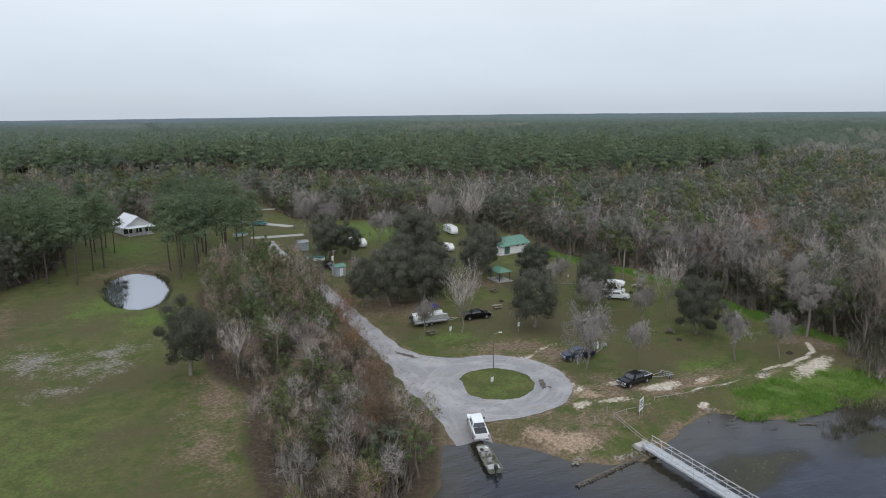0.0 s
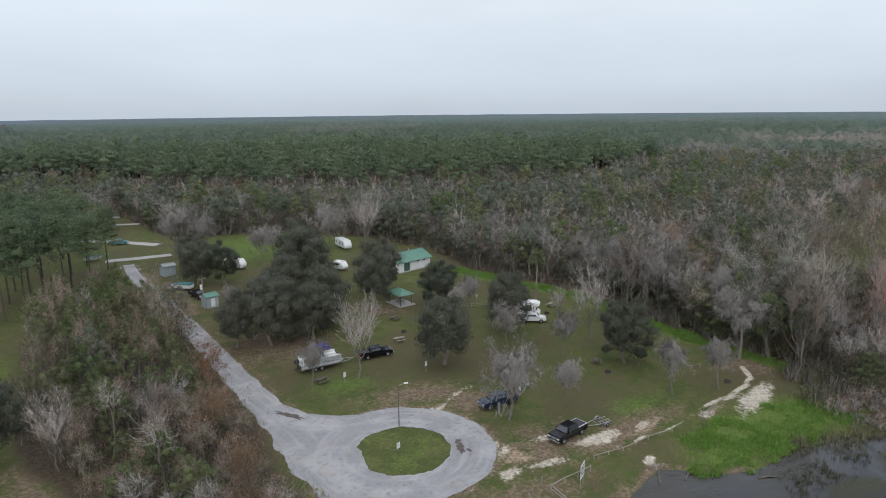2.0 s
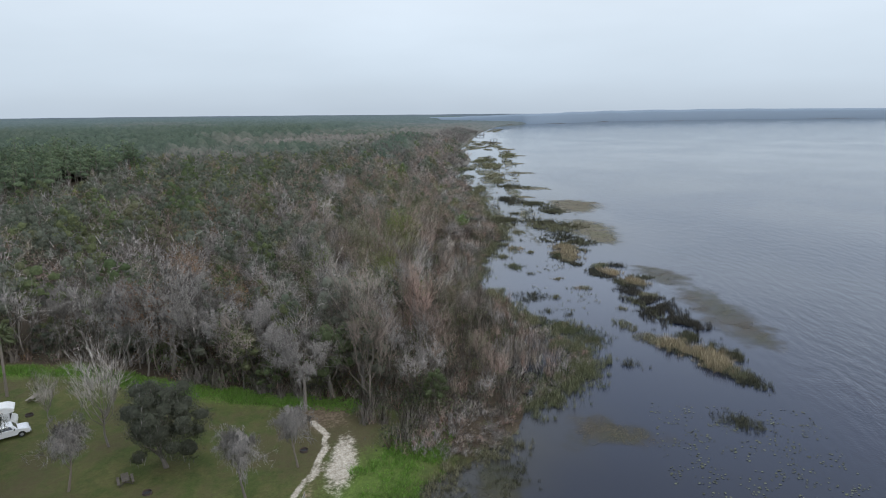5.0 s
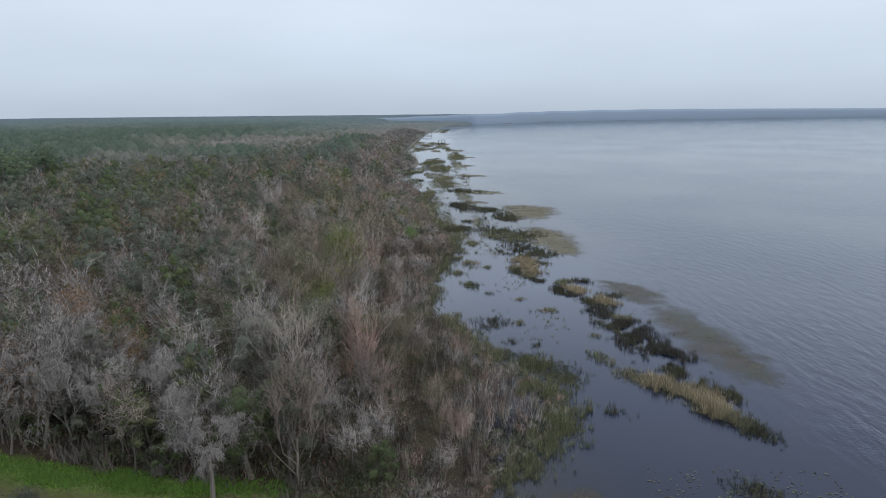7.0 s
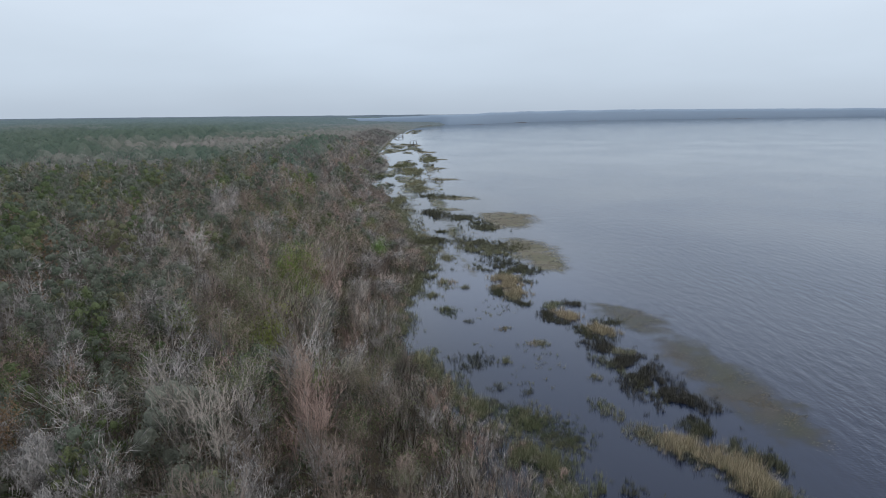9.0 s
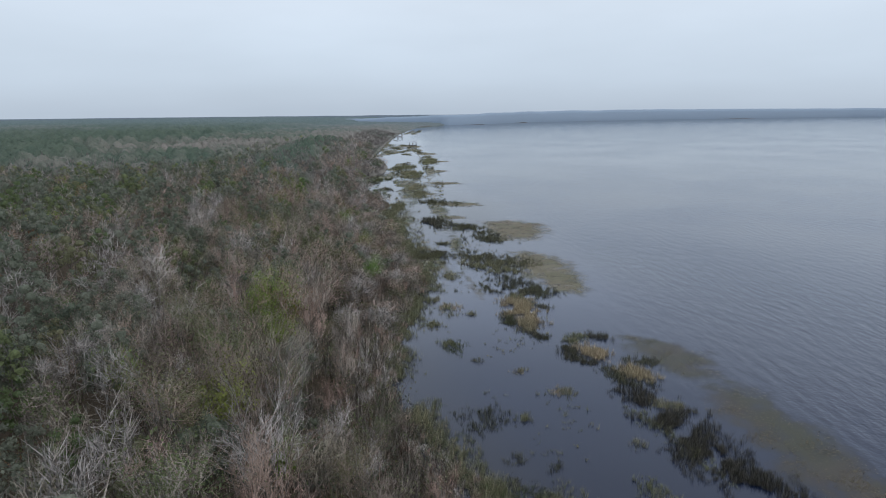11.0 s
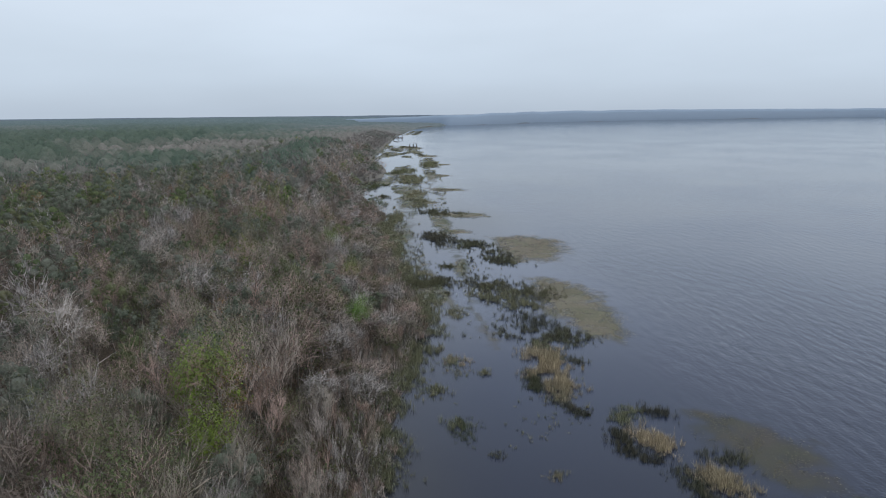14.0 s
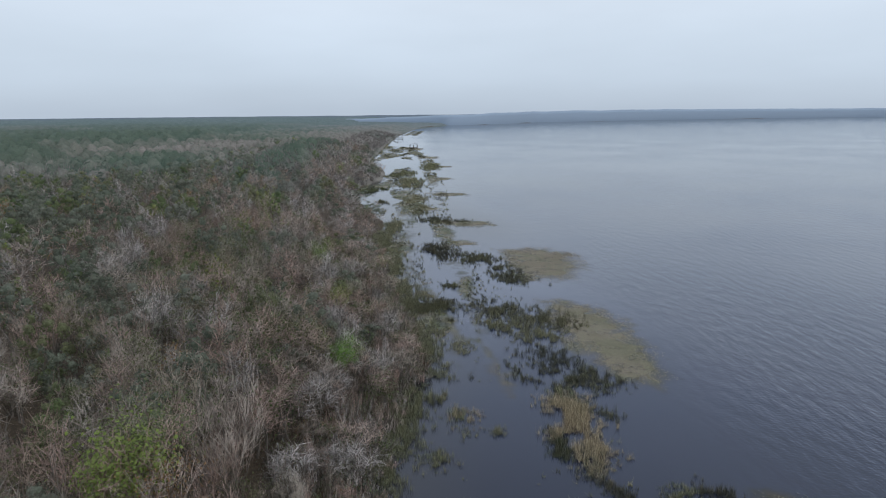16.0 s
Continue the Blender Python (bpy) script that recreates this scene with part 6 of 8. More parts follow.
# leafless grey scrub standing in the shallows below the woods
def scrub(seed, h=4.0):
    g = Geo(seed)
    o = g.rng.normal(0, 0.35, (9, 3)) * np.array([1, 1, 0])
    q = o + np.column_stack([g.rng.normal(0, 0.5, (9, 2)), g.rng.uniform(0.6, 1.0, 9) * h])
    g.spikes(o, q, 0.09, 0, g.round_normal(q, 0.4 * h, 1.2, h * 0.6))
    p2, q2 = g.grow(o, q, 6, 0.42, 0.3, 0.5, 0.25)
    g.spikes(p2, q2, 0.055, 0, g.round_normal(q2, 0.4 * h, 1.2, h * 0.6))
    p3, q3 = g.grow(p2, q2, 4, 0.5, 0.4, 0.4)
    g.spikes(p3, q3, 0.036, 0, g.round_normal(q3, 0.4 * h, 1.2, h * 0.6))
    return g.done()


SHALLOWS = [(102, 46), (106, 40), (112, 38.5), (119, 36), (127, 30.5), (133, 25.5), (139, 25.5), (146, 30), (153, 33.5), (161, 39), (172, 46), (186, 52), (120, 46)]
SCRUBS = [scrub(150), scrub(151), remap(scrub(152, 3.6), (1,)), remap(scrub(153, 3.6), (1,)), remap(shrub(154, 1.8, 1.3, 40, 90, 0.15), (0, 2))]
p, rng = lattice(100, 190, 22, 56, 1.45, 61)
p = p[inside(p[:, 0], p[:, 1], SHALLOWS) & (inland(p[:, 0], p[:, 1]) < 3.0) & (wavy(p[:, 0], p[:, 1], 0.5, 2) + rng.normal(0, 0.3, len(p)) > -0.45)]
e_ = rng.uniform((102, 38), (118, 53), (230, 2))
p = np.vstack([p, e_[(e_[:, 1] < 64.5 - 0.14 * e_[:, 0]) & (e_[:, 0] + e_[:, 1] > 145) & (inland(e_[:, 0], e_[:, 1]) > -1)]])
outer = near_line(p[:, 0], p[:, 1], SHALLOWS[1:11])
fringe, _ = lattice(184, 335, 46, 76, 1.55, 62)
in_ = inland(fringe[:, 0], fringe[:, 1]) + 1.6 * wavy(fringe[:, 0], fringe[:, 1], 0.3, 6.0)
fringe, in_ = fringe[(in_ > -1.2) & (in_ < 7)], in_[(in_ > -1.2) & (in_ < 7)]
tall_ = np.concatenate([(0.34 + 0.66 * smoothstep(1, 9, outer)) * (0.45 + 0.55 * smoothstep(112, 120, p[:, 0])), 0.45 + 0.6 * smoothstep(-1, 5, in_)])
p = np.vstack([p, fringe])
kind_ = np.where(np.arange(len(p)) < len(outer), rng.choice(5, len(p), p=(0.25, 0.2, 0.23, 0.2, 0.12)), rng.choice(5, len(p), p=(0.2, 0.18, 0.18, 0.14, 0.3)))
n_ = len(p)
tagged(new("scrub", scatter_mesh("scrub", SCRUBS, [M_TWIG, M_TWIG_GREY, M_OLIVE], kind_, p, rng.uniform(0, 6.28, n_), rng.uniform(0.55, 1.1, n_), tall_, rng.uniform(0, 1, n_), np.maximum(height(p[:, 0], p[:, 1]), -0.15))),
       "leafless grey-brown scrub standing in the shallows below the woods", "scrub", kind="stuff")
reed_bed([(119, 35.5), (127, 30.5), (133, 26.5), (139, 26.5), (144, 29.5)], 2.2, 1.6, M_SEDGE, "pale olive sedge fringing the scrub", 1.7, M_OLIVE)
reed_bed([(141, 28), (150, 33), (162, 40), (178, 47)], 1.6, 1.5, M_SEDGE, "olive sedge at the foot of the lakeside trees", 1.3, M_OLIVE)
for (x_, y_), r_, m_ in (((157, 36), 1.6, M_OLIVE), ((153, 29), 2.0, M_OLIVE), ((148, 26), 2.2, M_SEDGE), ((159, 33.5), 1.2, M_RUSH), ((159, 18), 1.4, M_SEDGE), ((137, 25.5), 1.8, M_SEDGE), ((134, 30), 2.0, M_OLIVE), ((143, 37), 1.5, M_OLIVE), ((175.6, 31), 1.0, M_SEDGE), ((184.6, 24), 1.0, M_SEDGE), ((201.8, 41.2), 1.3, M_OLIVE), ((227, 43), 1.5, M_SEDGE),
                         ((222.5, 38), 1.0, M_SEDGE), ((216, 46.4), 1.3, M_SEDGE), ((192.5, 30.2), 0.8, M_SEDGE), ((256, 43.6), 1.5, M_SEDGE), ((279, 50), 2.4, M_OLIVE), ((283, 47), 1.8, M_RUSH), ((152, 40), 1.4, M_OLIVE), ((163, 28), 0.9, M_RUSH), ((170, 41), 1.4, M_OLIVE), ((180, 44), 1.3, M_SEDGE)):
    reed_bed([(x_, y_)], r_, 0.9, m_, OLIVE if m_ != M_RUSH else DARK, 1.1)
reed_bed([(156.5, 31), (154, 28.5), (150, 25.5)], 1.7, 0.8, M_OLIVE, "olive weeds standing in the shallows", 1.5, M_RUSH)
reed_bed([(156.5, 31.8)], 1.0, 0.35, M_WEED, "bright green floating weed among the sedge", 1.2)
reed_bed([(190, 50), (205, 52), (225, 50.5), (240, 48), (258, 51)], 1.6, 1.6, M_SEDGE, "olive sedge at the foot of the lakeside trees", 1.3, M_OLIVE)
reed_bed([(260, 52), (285, 57), (315, 63), (355, 71), (385, 68)], 2.4, 1.6, M_SEDGE, "olive sedge at the foot of the lakeside trees", 1.0, M_OLIVE)
reed_bed([(107, 47), (111, 44), (116, 43)], 2.2, 1.0, M_OLIVE, "tangled olive weeds between bank and woods", 1.3, M_SEDGE)
reed_bed([(92, 49), (97, 46.5), (104, 41), (108, 38)], 1.8, 1.1, M_SEDGE, "pale dead sedge at the water's edge", 1.2, M_RUSH)
for x_, y_, a_, b_, m_ in ((420, 62, 10, 3, M_SEDGE), (455, 66, 12, 3, M_SEDGE), (640, 68, 24, 4, M_SEDGE)):
    reed_bed([(x_ - a_, y_), (x_ + a_, y_ + 1)], b_, 1.4, m_, OLIVE if m_ == M_SEDGE else DARK, 0.9)


CHANNEL = [(262, 40.5), (290, 46.5), (318, 52), (358, 56), (396, 58), (446, 58), (491, 64), (611, 76.6), (760, 90)]


COVES = [[(433, 93), (474, 98), (504, 97), (498, 85), (460, 79), (452, 72), (429, 76), (426, 84)], [(614, 116), (693, 120), (732, 104), (703, 86), (635, 80), (617, 94), (567, 92), (575, 104)], [(1162, 164), (1274, 150), (1266, 104), (892, 94), (930, 136)]]


def open_cove(x, y):
    """1 on the open water of the small coves in the far marsh."""
    return np.maximum.reduce([inside(x + 2 * wavy(x, y, 0.2, 4.0), y + wavy(x, y, 0.3, 7.0), c) for c in COVES]).astype(float)


def marsh_field(mat_, seed, label, low, high, h, w, share):
    """Broken low beds of sedge between the wooded shore and the outer reeds, cut by a boat trail."""
    g = Geo(seed)
    c = g.rng.uniform((255, 20), (1500, 150), (int(120000 * share), 2))
    rim = np.interp(c[:, 0], (255, 300, 345, 395, 480, 560, 660, 760, 900, 1100, 1500), (36, 38, 44, 48, 52, 58, 64, 78, 100, 120, 128))
    f = wavy(c[:, 0] * 0.55, c[:, 1] * 1.9, 0.16, 3.0) + 0.5 * wavy(c[:, 0], c[:, 1] * 2, 0.33, 8.0)
    trail = near_line(c[:, 0], c[:, 1], CHANNEL) > 1.2 + 0.002 * c[:, 0]
    c = c[(c[:, 1] > rim) & (inland(c[:, 0], c[:, 1]) < 1) & trail & (open_cove(c[:, 0], c[:, 1]) < 0.5) & (f > low) & (f < high)]
    for near, far in ((255, 400), (400, 600), (600, 900), (900, 1501)):
        q = c[(c[:, 0] >= near) & (c[:, 0] < far)]
        tufts(g, q[:: 1 + (near >= 400)], -0.05, 7, h, w * near / 255, 0, 0.5)
    V, F, M = g.done()
    tagged(new("marsh_sedge", mesh_from("marsh_sedge", V, F, [mat_], M, tint=g.rng.uniform(0, 1, len(V) // 21).repeat(21))), label, "sedge", "marsh plants", "stuff")


marsh_field(M_SEDGE, 701, "broken beds of olive sedge along the far shore", 0.12, 0.5, 0.8, 0.11, 1.0)
marsh_field(M_RUSH, 702, "patches of dark rushes along the far shore", 0.5, 2.0, 0.9, 0.12, 0.9)
marsh_field(M_REED, 703, "thin tan reeds among the sedge along the far shore", -0.02, 0.16, 0.7, 0.09, 0.35)


# thin drowned sedge that fills the shallows between the shore and the outer reeds, open along the boat trail
sx, sy = np.meshgrid(np.linspace(240, 1300, 520), np.linspace(30, 150, 110))
out_ = sy - np.interp(sx, (240, 300, 345, 395, 480, 560, 660, 760, 900, 1100, 1300), (33, 38, 43, 47, 52, 58, 64, 78, 100, 118, 126))
cover = smoothstep(0, 5, out_ + 2 * wavy(sx, sy, 0.1, 3)) * smoothstep(-1, 3, -inland(sx, sy) + 2) * smoothstep(1.0 + 0.001 * sx, 3.5 + 0.003 * sx, near_line(sx, sy, CHANNEL))
cover = cover * (0.2 + 0.8 * smoothstep(-0.4, 0.45, wavy(sx * 0.5, sy * 1.6, 0.12, 5.0))) * smoothstep(236, 275, sx) * (1 - open_cove(sx, sy))
k = np.arange(sx.size).reshape(sx.shape)
faces = np.stack([k[:-1, :-1], k[:-1, 1:], k[1:, 1:], k[1:, :-1]], -1).reshape(-1, 4)
faces = faces[cover.ravel()[faces].max(1) > 0]
tagged(new("drowned_sedge", mesh_from("drowned_sedge", np.stack([sx, sy, 0 * sx + 0.02], -1).reshape(-1, 3), faces, [M_SHEETSEDGE], floats={"cover": cover.ravel()})), "thin olive and tan sedge matted on the shallow water", "water weed", "floating weed", "stuff")


def floating_mat(poly, label, dens=2.6, size=0.55, mat_=None, sparse=-0.6, sheet=None):
    """A raft of small floating leaves, thinning out towards its rim."""
    dens, size = dens * 1.0, size * 0.27
    global bed_count
    bed_count += 1
    g = Geo(900 + bed_count)
    P = np.array(poly, float)
    lo, hi = P.min(0) - 2, P.max(0) + 2
    n = int(np.prod(hi - lo) * dens / (size / 0.55) ** 2)
    c = g.rng.uniform(lo, hi, (n, 2))
    wob = c + np.column_stack([wavy(c[:, 0], c[:, 1], 0.35, 3), wavy(c[:, 0], c[:, 1], 0.4, 8)]) * 1.6
    edge_ = near_line(wob[:, 0], wob[:, 1], list(map(tuple, poly)) + [tuple(poly[0])])
    ins = inside(wob[:, 0], wob[:, 1], list(map(tuple, poly)))
    keep = ins & (g.rng.uniform(0, 1, n) < np.clip(edge_ / 7.0 - 0.1, 0, 1) * np.clip(0.75 + 0.7 * wavy(c[:, 0], c[:, 1], 0.25, 9), 0.1, 1)) & (wavy(c[:, 0], c[:, 1], 0.8, 4) + g.rng.normal(0, 0.3, n) > sparse)
    c = c[keep]
    g.cards(np.column_stack([c, 0.03 + g.rng.uniform(0, 0.05, len(c))]), size, 0, 0.95)
    tufts(g, c[::9], 0.0, 3, 0.22, 0.05 * size / 0.3, 0, 0.8)
    V, F, M = g.done()
    root = tagged(new("floating_weed", mesh_from("floating_weed", V, F, [mat_ or M_MAT], M, tint=g.rng.uniform(0, 0.5) + np.zeros(len(V)))), label, "water weed", "floating weed", "stuff")
    lo, hi = lo - 2, hi + 2
    nx_, ny_ = (max(24, min(110, int(v / 0.5))) for v in hi - lo)
    sx, sy = np.meshgrid(np.linspace(lo[0], hi[0], nx_), np.linspace(lo[1], hi[1], ny_))
    wx, wy = sx + 1.6 * wavy(sx, sy, 0.35, 3), sy + 1.6 * wavy(sx, sy, 0.4, 8)
    ring = list(map(tuple, poly))
    rim_ = near_line(wx, wy, ring + ring[:1]) * np.where(inside(wx, wy, ring), 1, -1)
    cover = smoothstep(-2.0, 0.3 * float((P.max(0) - P.min(0)).min()) + 1.0, rim_)
    k = np.arange(sx.size).reshape(sx.shape)
    faces = np.stack([k[:-1, :-1], k[:-1, 1:], k[1:, 1:], k[1:, :-1]], -1).reshape(-1, 4)
    faces = faces[cover.ravel()[faces].max(1) > 0]
    if sheet is None:
        sheet = M_SHEETDARK if mat_ is M_MATDARK else M_SHEETOLIVE if mat_ is M_SUNK else M_SHEET
    under = new("sheet", mesh_from("sheet", np.stack([sx, sy, 0 * sx + 0.012 + 0.0004 * (bed_count % 9)], -1).reshape(-1, 3), faces, [sheet], floats={"cover": cover.ravel()}))
    under.parent = root
    return root


RAFT = "raft of dull tan floating weed on the lake"
ring_of = lambda x, y, a, b: [(x + a * math.cos(t), y + b * math.sin(t)) for t in np.linspace(0, 6.28, 15)[:-1]]
floating_mat(ring_of(112.8, 24.4, 5.5, 7), RAFT, 3.4, 0.45, M_MATDARK)
SUNKEN = "half-sunken olive weed showing at the lake's surface"
floating_mat([(211, 12.5), (210, 2), (201, -4), (190, -3), (184, 2), (192, 7), (201, 12)], SUNKEN, 1.6, 0.5, M_MATDARK, sparse=0.05)
floating_mat([(190, 4), (188, -5), (178, -8.5), (166, -11), (152, -12.5), (142, -8), (149, 0), (160, 3), (172, 4.5), (182, 6)], SUNKEN, 1.6, 0.5, M_MATDARK, sparse=0.15)
floating_mat([(287, 28), (284, 14), (272, 9), (258, 8), (245, 7.5), (234, 10.5), (237, 18), (246, 23), (262, 27)], RAFT, 2.6, 0.6)
floating_mat([(341, 36), (343, 15), (330, 7), (312, 8), (300, 14), (297, 29), (318, 34)], RAFT, 2.8, 0.75)
floating_mat([(356, 50), (352, 38), (344, 37), (342, 48)], RAFT, 2.4, 0.75)
floating_mat([(394, 56), (392, 32), (380, 29), (374, 40), (382, 55)], RAFT, 2.6, 0.8)
floating_mat([(482, 64), (480, 41), (466, 38), (460, 52), (468, 63)], RAFT, 2.6, 1.0)
floating_mat([(430, 62), (424, 50), (414, 52), (418, 64)], RAFT, 2.6, 0.9)
floating_mat([(560, 66), (556, 50), (540, 48), (538, 62)], RAFT, 2.6, 1.2)
floating_mat([(650, 70), (646, 52), (630, 50), (626, 66)], RAFT, 2.4, 1.4)
floating_mat([(755, 92), (750, 66), (720, 64), (715, 84)], RAFT, 2.4, 1.6)
floating_mat([(900, 118), (890, 90), (850, 86), (845, 108)], RAFT, 2.2, 2.0)
floating_mat([(273, 42), (253, 39.3), (234, 35.8), (234, 34.4), (253, 37.4), (273, 40)], "thin line of olive floating weed", 3.0, 0.45, M_SEDGE)
floating_mat(ring_of(66, 42.5, 9, 4), "sunken brown weed just below the surface by the dock", 1.0, 0.5, M_SUNK, 0.1)
floating_mat(ring_of(85, 38.5, 7, 3.5), "patchy brown weed on the shallow water", 1.0, 0.5, M_SUNK, 0.1)
floating_mat(ring_of(98, 38, 6, 3), "patchy olive weed on the shallow water", 1.0, 0.5, M_SUNK, 0.1)
g = Geo(640)
c = g.rng.uniform((140, 20), (330, 56), (1100, 2))
c = c[(inland(c[:, 0], c[:, 1]) < -1) & (inland(c[:, 0], c[:, 1]) > -30) & (wavy(c[:, 0], c[:, 1], 0.16, 4) > 0.25)]
tufts(g, c, -0.05, 10, 0.7, 0.06, 0, 0.45)
V_, F_, M_ = g.done()
tagged(new("marsh_tufts", mesh_from("marsh_tufts", V_, F_, [M_SEDGE], M_, tint=g.rng.uniform(0, 1, len(V_) // 30).repeat(30))), "scattered small tufts of sedge in still water", "sedge", kind="stuff")
reed_bed([(82, 44), (89, 42)], 1.2, 0.8, M_RUSH, DARK, 1.3)
reed_bed([(93, 43), (102, 37)], 1.5, 0.8, M_RUSH, DARK, 1.1)

# lily pads
g = Geo(77)
c = g.rng.uniform((99, -3), (123, 19), (900, 2))
c = c[(wavy(c[:, 0], c[:, 1], 0.9, 2) > -0.1)]
pv_, pf_ = [], []
for i, (x_, y_) in enumerate(c):
    r_, a_ = g.rng.uniform(0.07, 0.17), g.rng.uniform(0, 6)
    t_ = a_ + np.linspace(0.2, 6.0, 8)
    pv_.append(np.column_stack([np.append(x_ + r_ * np.cos(t_), x_), np.append(y_ + r_ * np.sin(t_), y_), np.full(9, 0.02) + np.append(g.rng.uniform(0, 0.05, 8), 0)]))
    pf_.append(np.array([(k, k + 1, 8) for k in range(7)]) + 9 * i)
tagged(new("lily_pads", mesh_from("lily_pads", np.vstack(pv_), np.vstack(pf_), [M_PAD])), "scattered round lily pads floating on dark water", "lily pads", kind="stuff")

# rank green weeds on the bank and along the ditch
g = Geo(78)
bank = [(76.5, 54.0), (80, 56.6), (87, 56.2), (93, 54.6), (99, 53.6), (106, 53.5), (110, 49), (108, 44), (103, 42.5), (97, 46), (88, 47.5), (81, 48), (76.5, 52)]
c = g.rng.uniform((75, 45), (110, 59), (9000, 2))
c = c[inside(c[:, 0] + 1.6 * wavy(c[:, 0], c[:, 1], 0.6, 2), c[:, 1] + 1.4 * wavy(c[:, 0], c[:, 1], 0.7, 5), bank) & (wavy(c[:, 0], c[:, 1], 0.8, 6) + 0.4 * wavy(c[:, 0], c[:, 1], 0.3, 1) + g.rng.normal(0, 0.25, len(c)) > -0.12)]
d_ = along(g.rng, [(113, 60), (113.8, 75), (115, 88), (119.5, 108), (116, 125), (113, 146)], 2.0, 5200)
d_ = d_[near_line(d_[:, 0], d_[:, 1], [(113, 60), (113.8, 75), (115, 88), (119.5, 108), (116, 125), (113, 146)]) < 2.4]
c = np.vstack([c, d_])
for k in range(5):
    cc = c[k::5]
    o_ = np.repeat(np.column_stack([cc, height(cc[:, 0], cc[:, 1])]), 7, 0) + g.rng.normal(0, 0.2, (len(cc) * 7, 3)) * np.array([1, 1, 0])
    ln_ = g.rng.uniform(0.25, 0.75, (len(o_), 1)) * np.repeat(0.7 + 0.5 * wavy(cc[:, 0], cc[:, 1], 0.5, 1)[:, None], 7, 0)
    g.spikes(o_, o_ + np.column_stack([g.rng.normal(0, 0.5, (len(o_), 2)), np.ones(len(o_))]) * ln_, 0.085, 0)
V_, F_, M_ = g.done()
tagged(new("weeds", mesh_from("weeds", V_, F_, [M_WEED], M_, tint=g.rng.uniform(0, 1, len(V_) // 3).repeat(3))), "rank bright green weeds on the bank and ditch", "weeds", kind="stuff")
# pond rim
g = Geo(79)
a_ = g.rng.uniform(0, 6.28, 700)
c = np.column_stack([POND[0] + POND[2] * 1.04 * np.cos(a_), POND[1] + POND[3] * 1.04 * np.sin(a_)]) + g.rng.normal(0, 0.4, (700, 2))
tufts(g, c, 0.65, 8, 0.9, 0.12, 0)
V_, F_, M_ = g.done()
tagged(new("pond_rushes", mesh_from("pond_rushes", V_, F_, [M_RUSH], M_)), "dark rushes round the rim of the pond", "rushes", kind="stuff")


# ---- built things ----
def part(name, bm, material, parent, label=""):
    me = bpy.data.meshes.new(name)
    bmesh.ops.recalc_face_normals(bm, faces=bm.faces)
    bm.to_mesh(me)
    bm.free()
    me.materials.append(material)
    ob = new(name, me)
    ob.parent = parent
    if label:
        ob["label"] = label
    return ob


def thing(name, label, category, x, y, rz=0.0, z=None, group=""):
    root = tagged(new(name), label, category, group)
    root.matrix_basis = pose(x, y, float(height(x, y)) if z is None else z, 0, 0, rz)
    return root


def box(bm, c, s, bev=0.0, rz=0.0, taper=(1.0, 1.0), shear=(0.0, 0.0), ry=0.0):
    """A block with centre c and size s; its top face scaled by taper and shifted by shear; edges rounded by bev."""
    m = pose(*c, 0, ry, rz)
    vs = []
    for k in (-1, 1):
        for i, j in ((-1, -1), (1, -1), (1, 1), (-1, 1)):
            tx, ty = (taper if k > 0 else (1, 1))
            sx, sy = (shear if k > 0 else (0, 0))
            vs.append(bm.verts.new(m @ Vector((i * s[0] / 2 * tx + sx, j * s[1] / 2 * ty + sy, k * s[2] / 2))))
    fs = [bm.faces.new([vs[i] for i in f]) for f in ((3, 2, 1, 0), (4, 5, 6, 7), (0, 1, 5, 4), (1, 2, 6, 5), (2, 3, 7, 6), (3, 0, 4, 7))]
    if bev:
        es = list({e for f in fs for e in f.edges})
        bmesh.ops.bevel(bm, geom=es, offset=bev, segments=2, affect="EDGES", profile=0.6)
    return bm


def rod(bm, p, q, r, r2=None, seg=8):
    p, q = Vector(p), Vector(q)
    d = q - p
    rot = d.to_track_quat("Z", "Y").to_matrix().to_4x4()
    bmesh.ops.create_cone(bm, cap_ends=True, segments=seg, radius1=r, radius2=r if r2 is None else r2, depth=d.length, matrix=Matrix.Translation((p + q) / 2) @ rot)
    return bm


def slab(bm, poly, y0, y1, inset=0.0):
    """A side profile of (x, z) points drawn out from y0 to y1."""
    a = [bm.verts.new((x, y0, z)) for x, z in poly]
    b = [bm.verts.new((x, y1, z)) for x, z in poly]
    n = len(poly)
    bm.faces.new(a)
    bm.faces.new(b[::-1])
    for i in range(n):
        bm.faces.new((a[i], b[i], b[(i + 1) % n], a[(i + 1) % n]))
    return bm


B = bmesh.new


def wheel(parent, x, y, r=0.38, w=0.26):
    t = B()
    rod(t, (x, y - w / 2, r), (x, y + w / 2, r), r, seg=20)
    bmesh.ops.bevel(t, geom=[e for e in t.edges if not e.is_boundary and abs(e.calc_face_angle(0) - math.pi / 2) < 0.2], offset=0.03, segments=2, affect="EDGES")
    ty = part("wheel", t, M_RUBBER, parent)
    s = 1 if y > 0 else -1
    m = B()
    rod(m, (x, y + s * (w / 2 - 0.04), r), (x, y + s * (w / 2 + 0.015), r), r * 0.62, r * 0.5, 16)
    rod(m, (x, y + s * (w / 2), r), (x, y + s * (w / 2 + 0.04), r), 0.07, 0.05, 8)
    part("rim", m, M_STEEL, ty, "grey alloy rim")


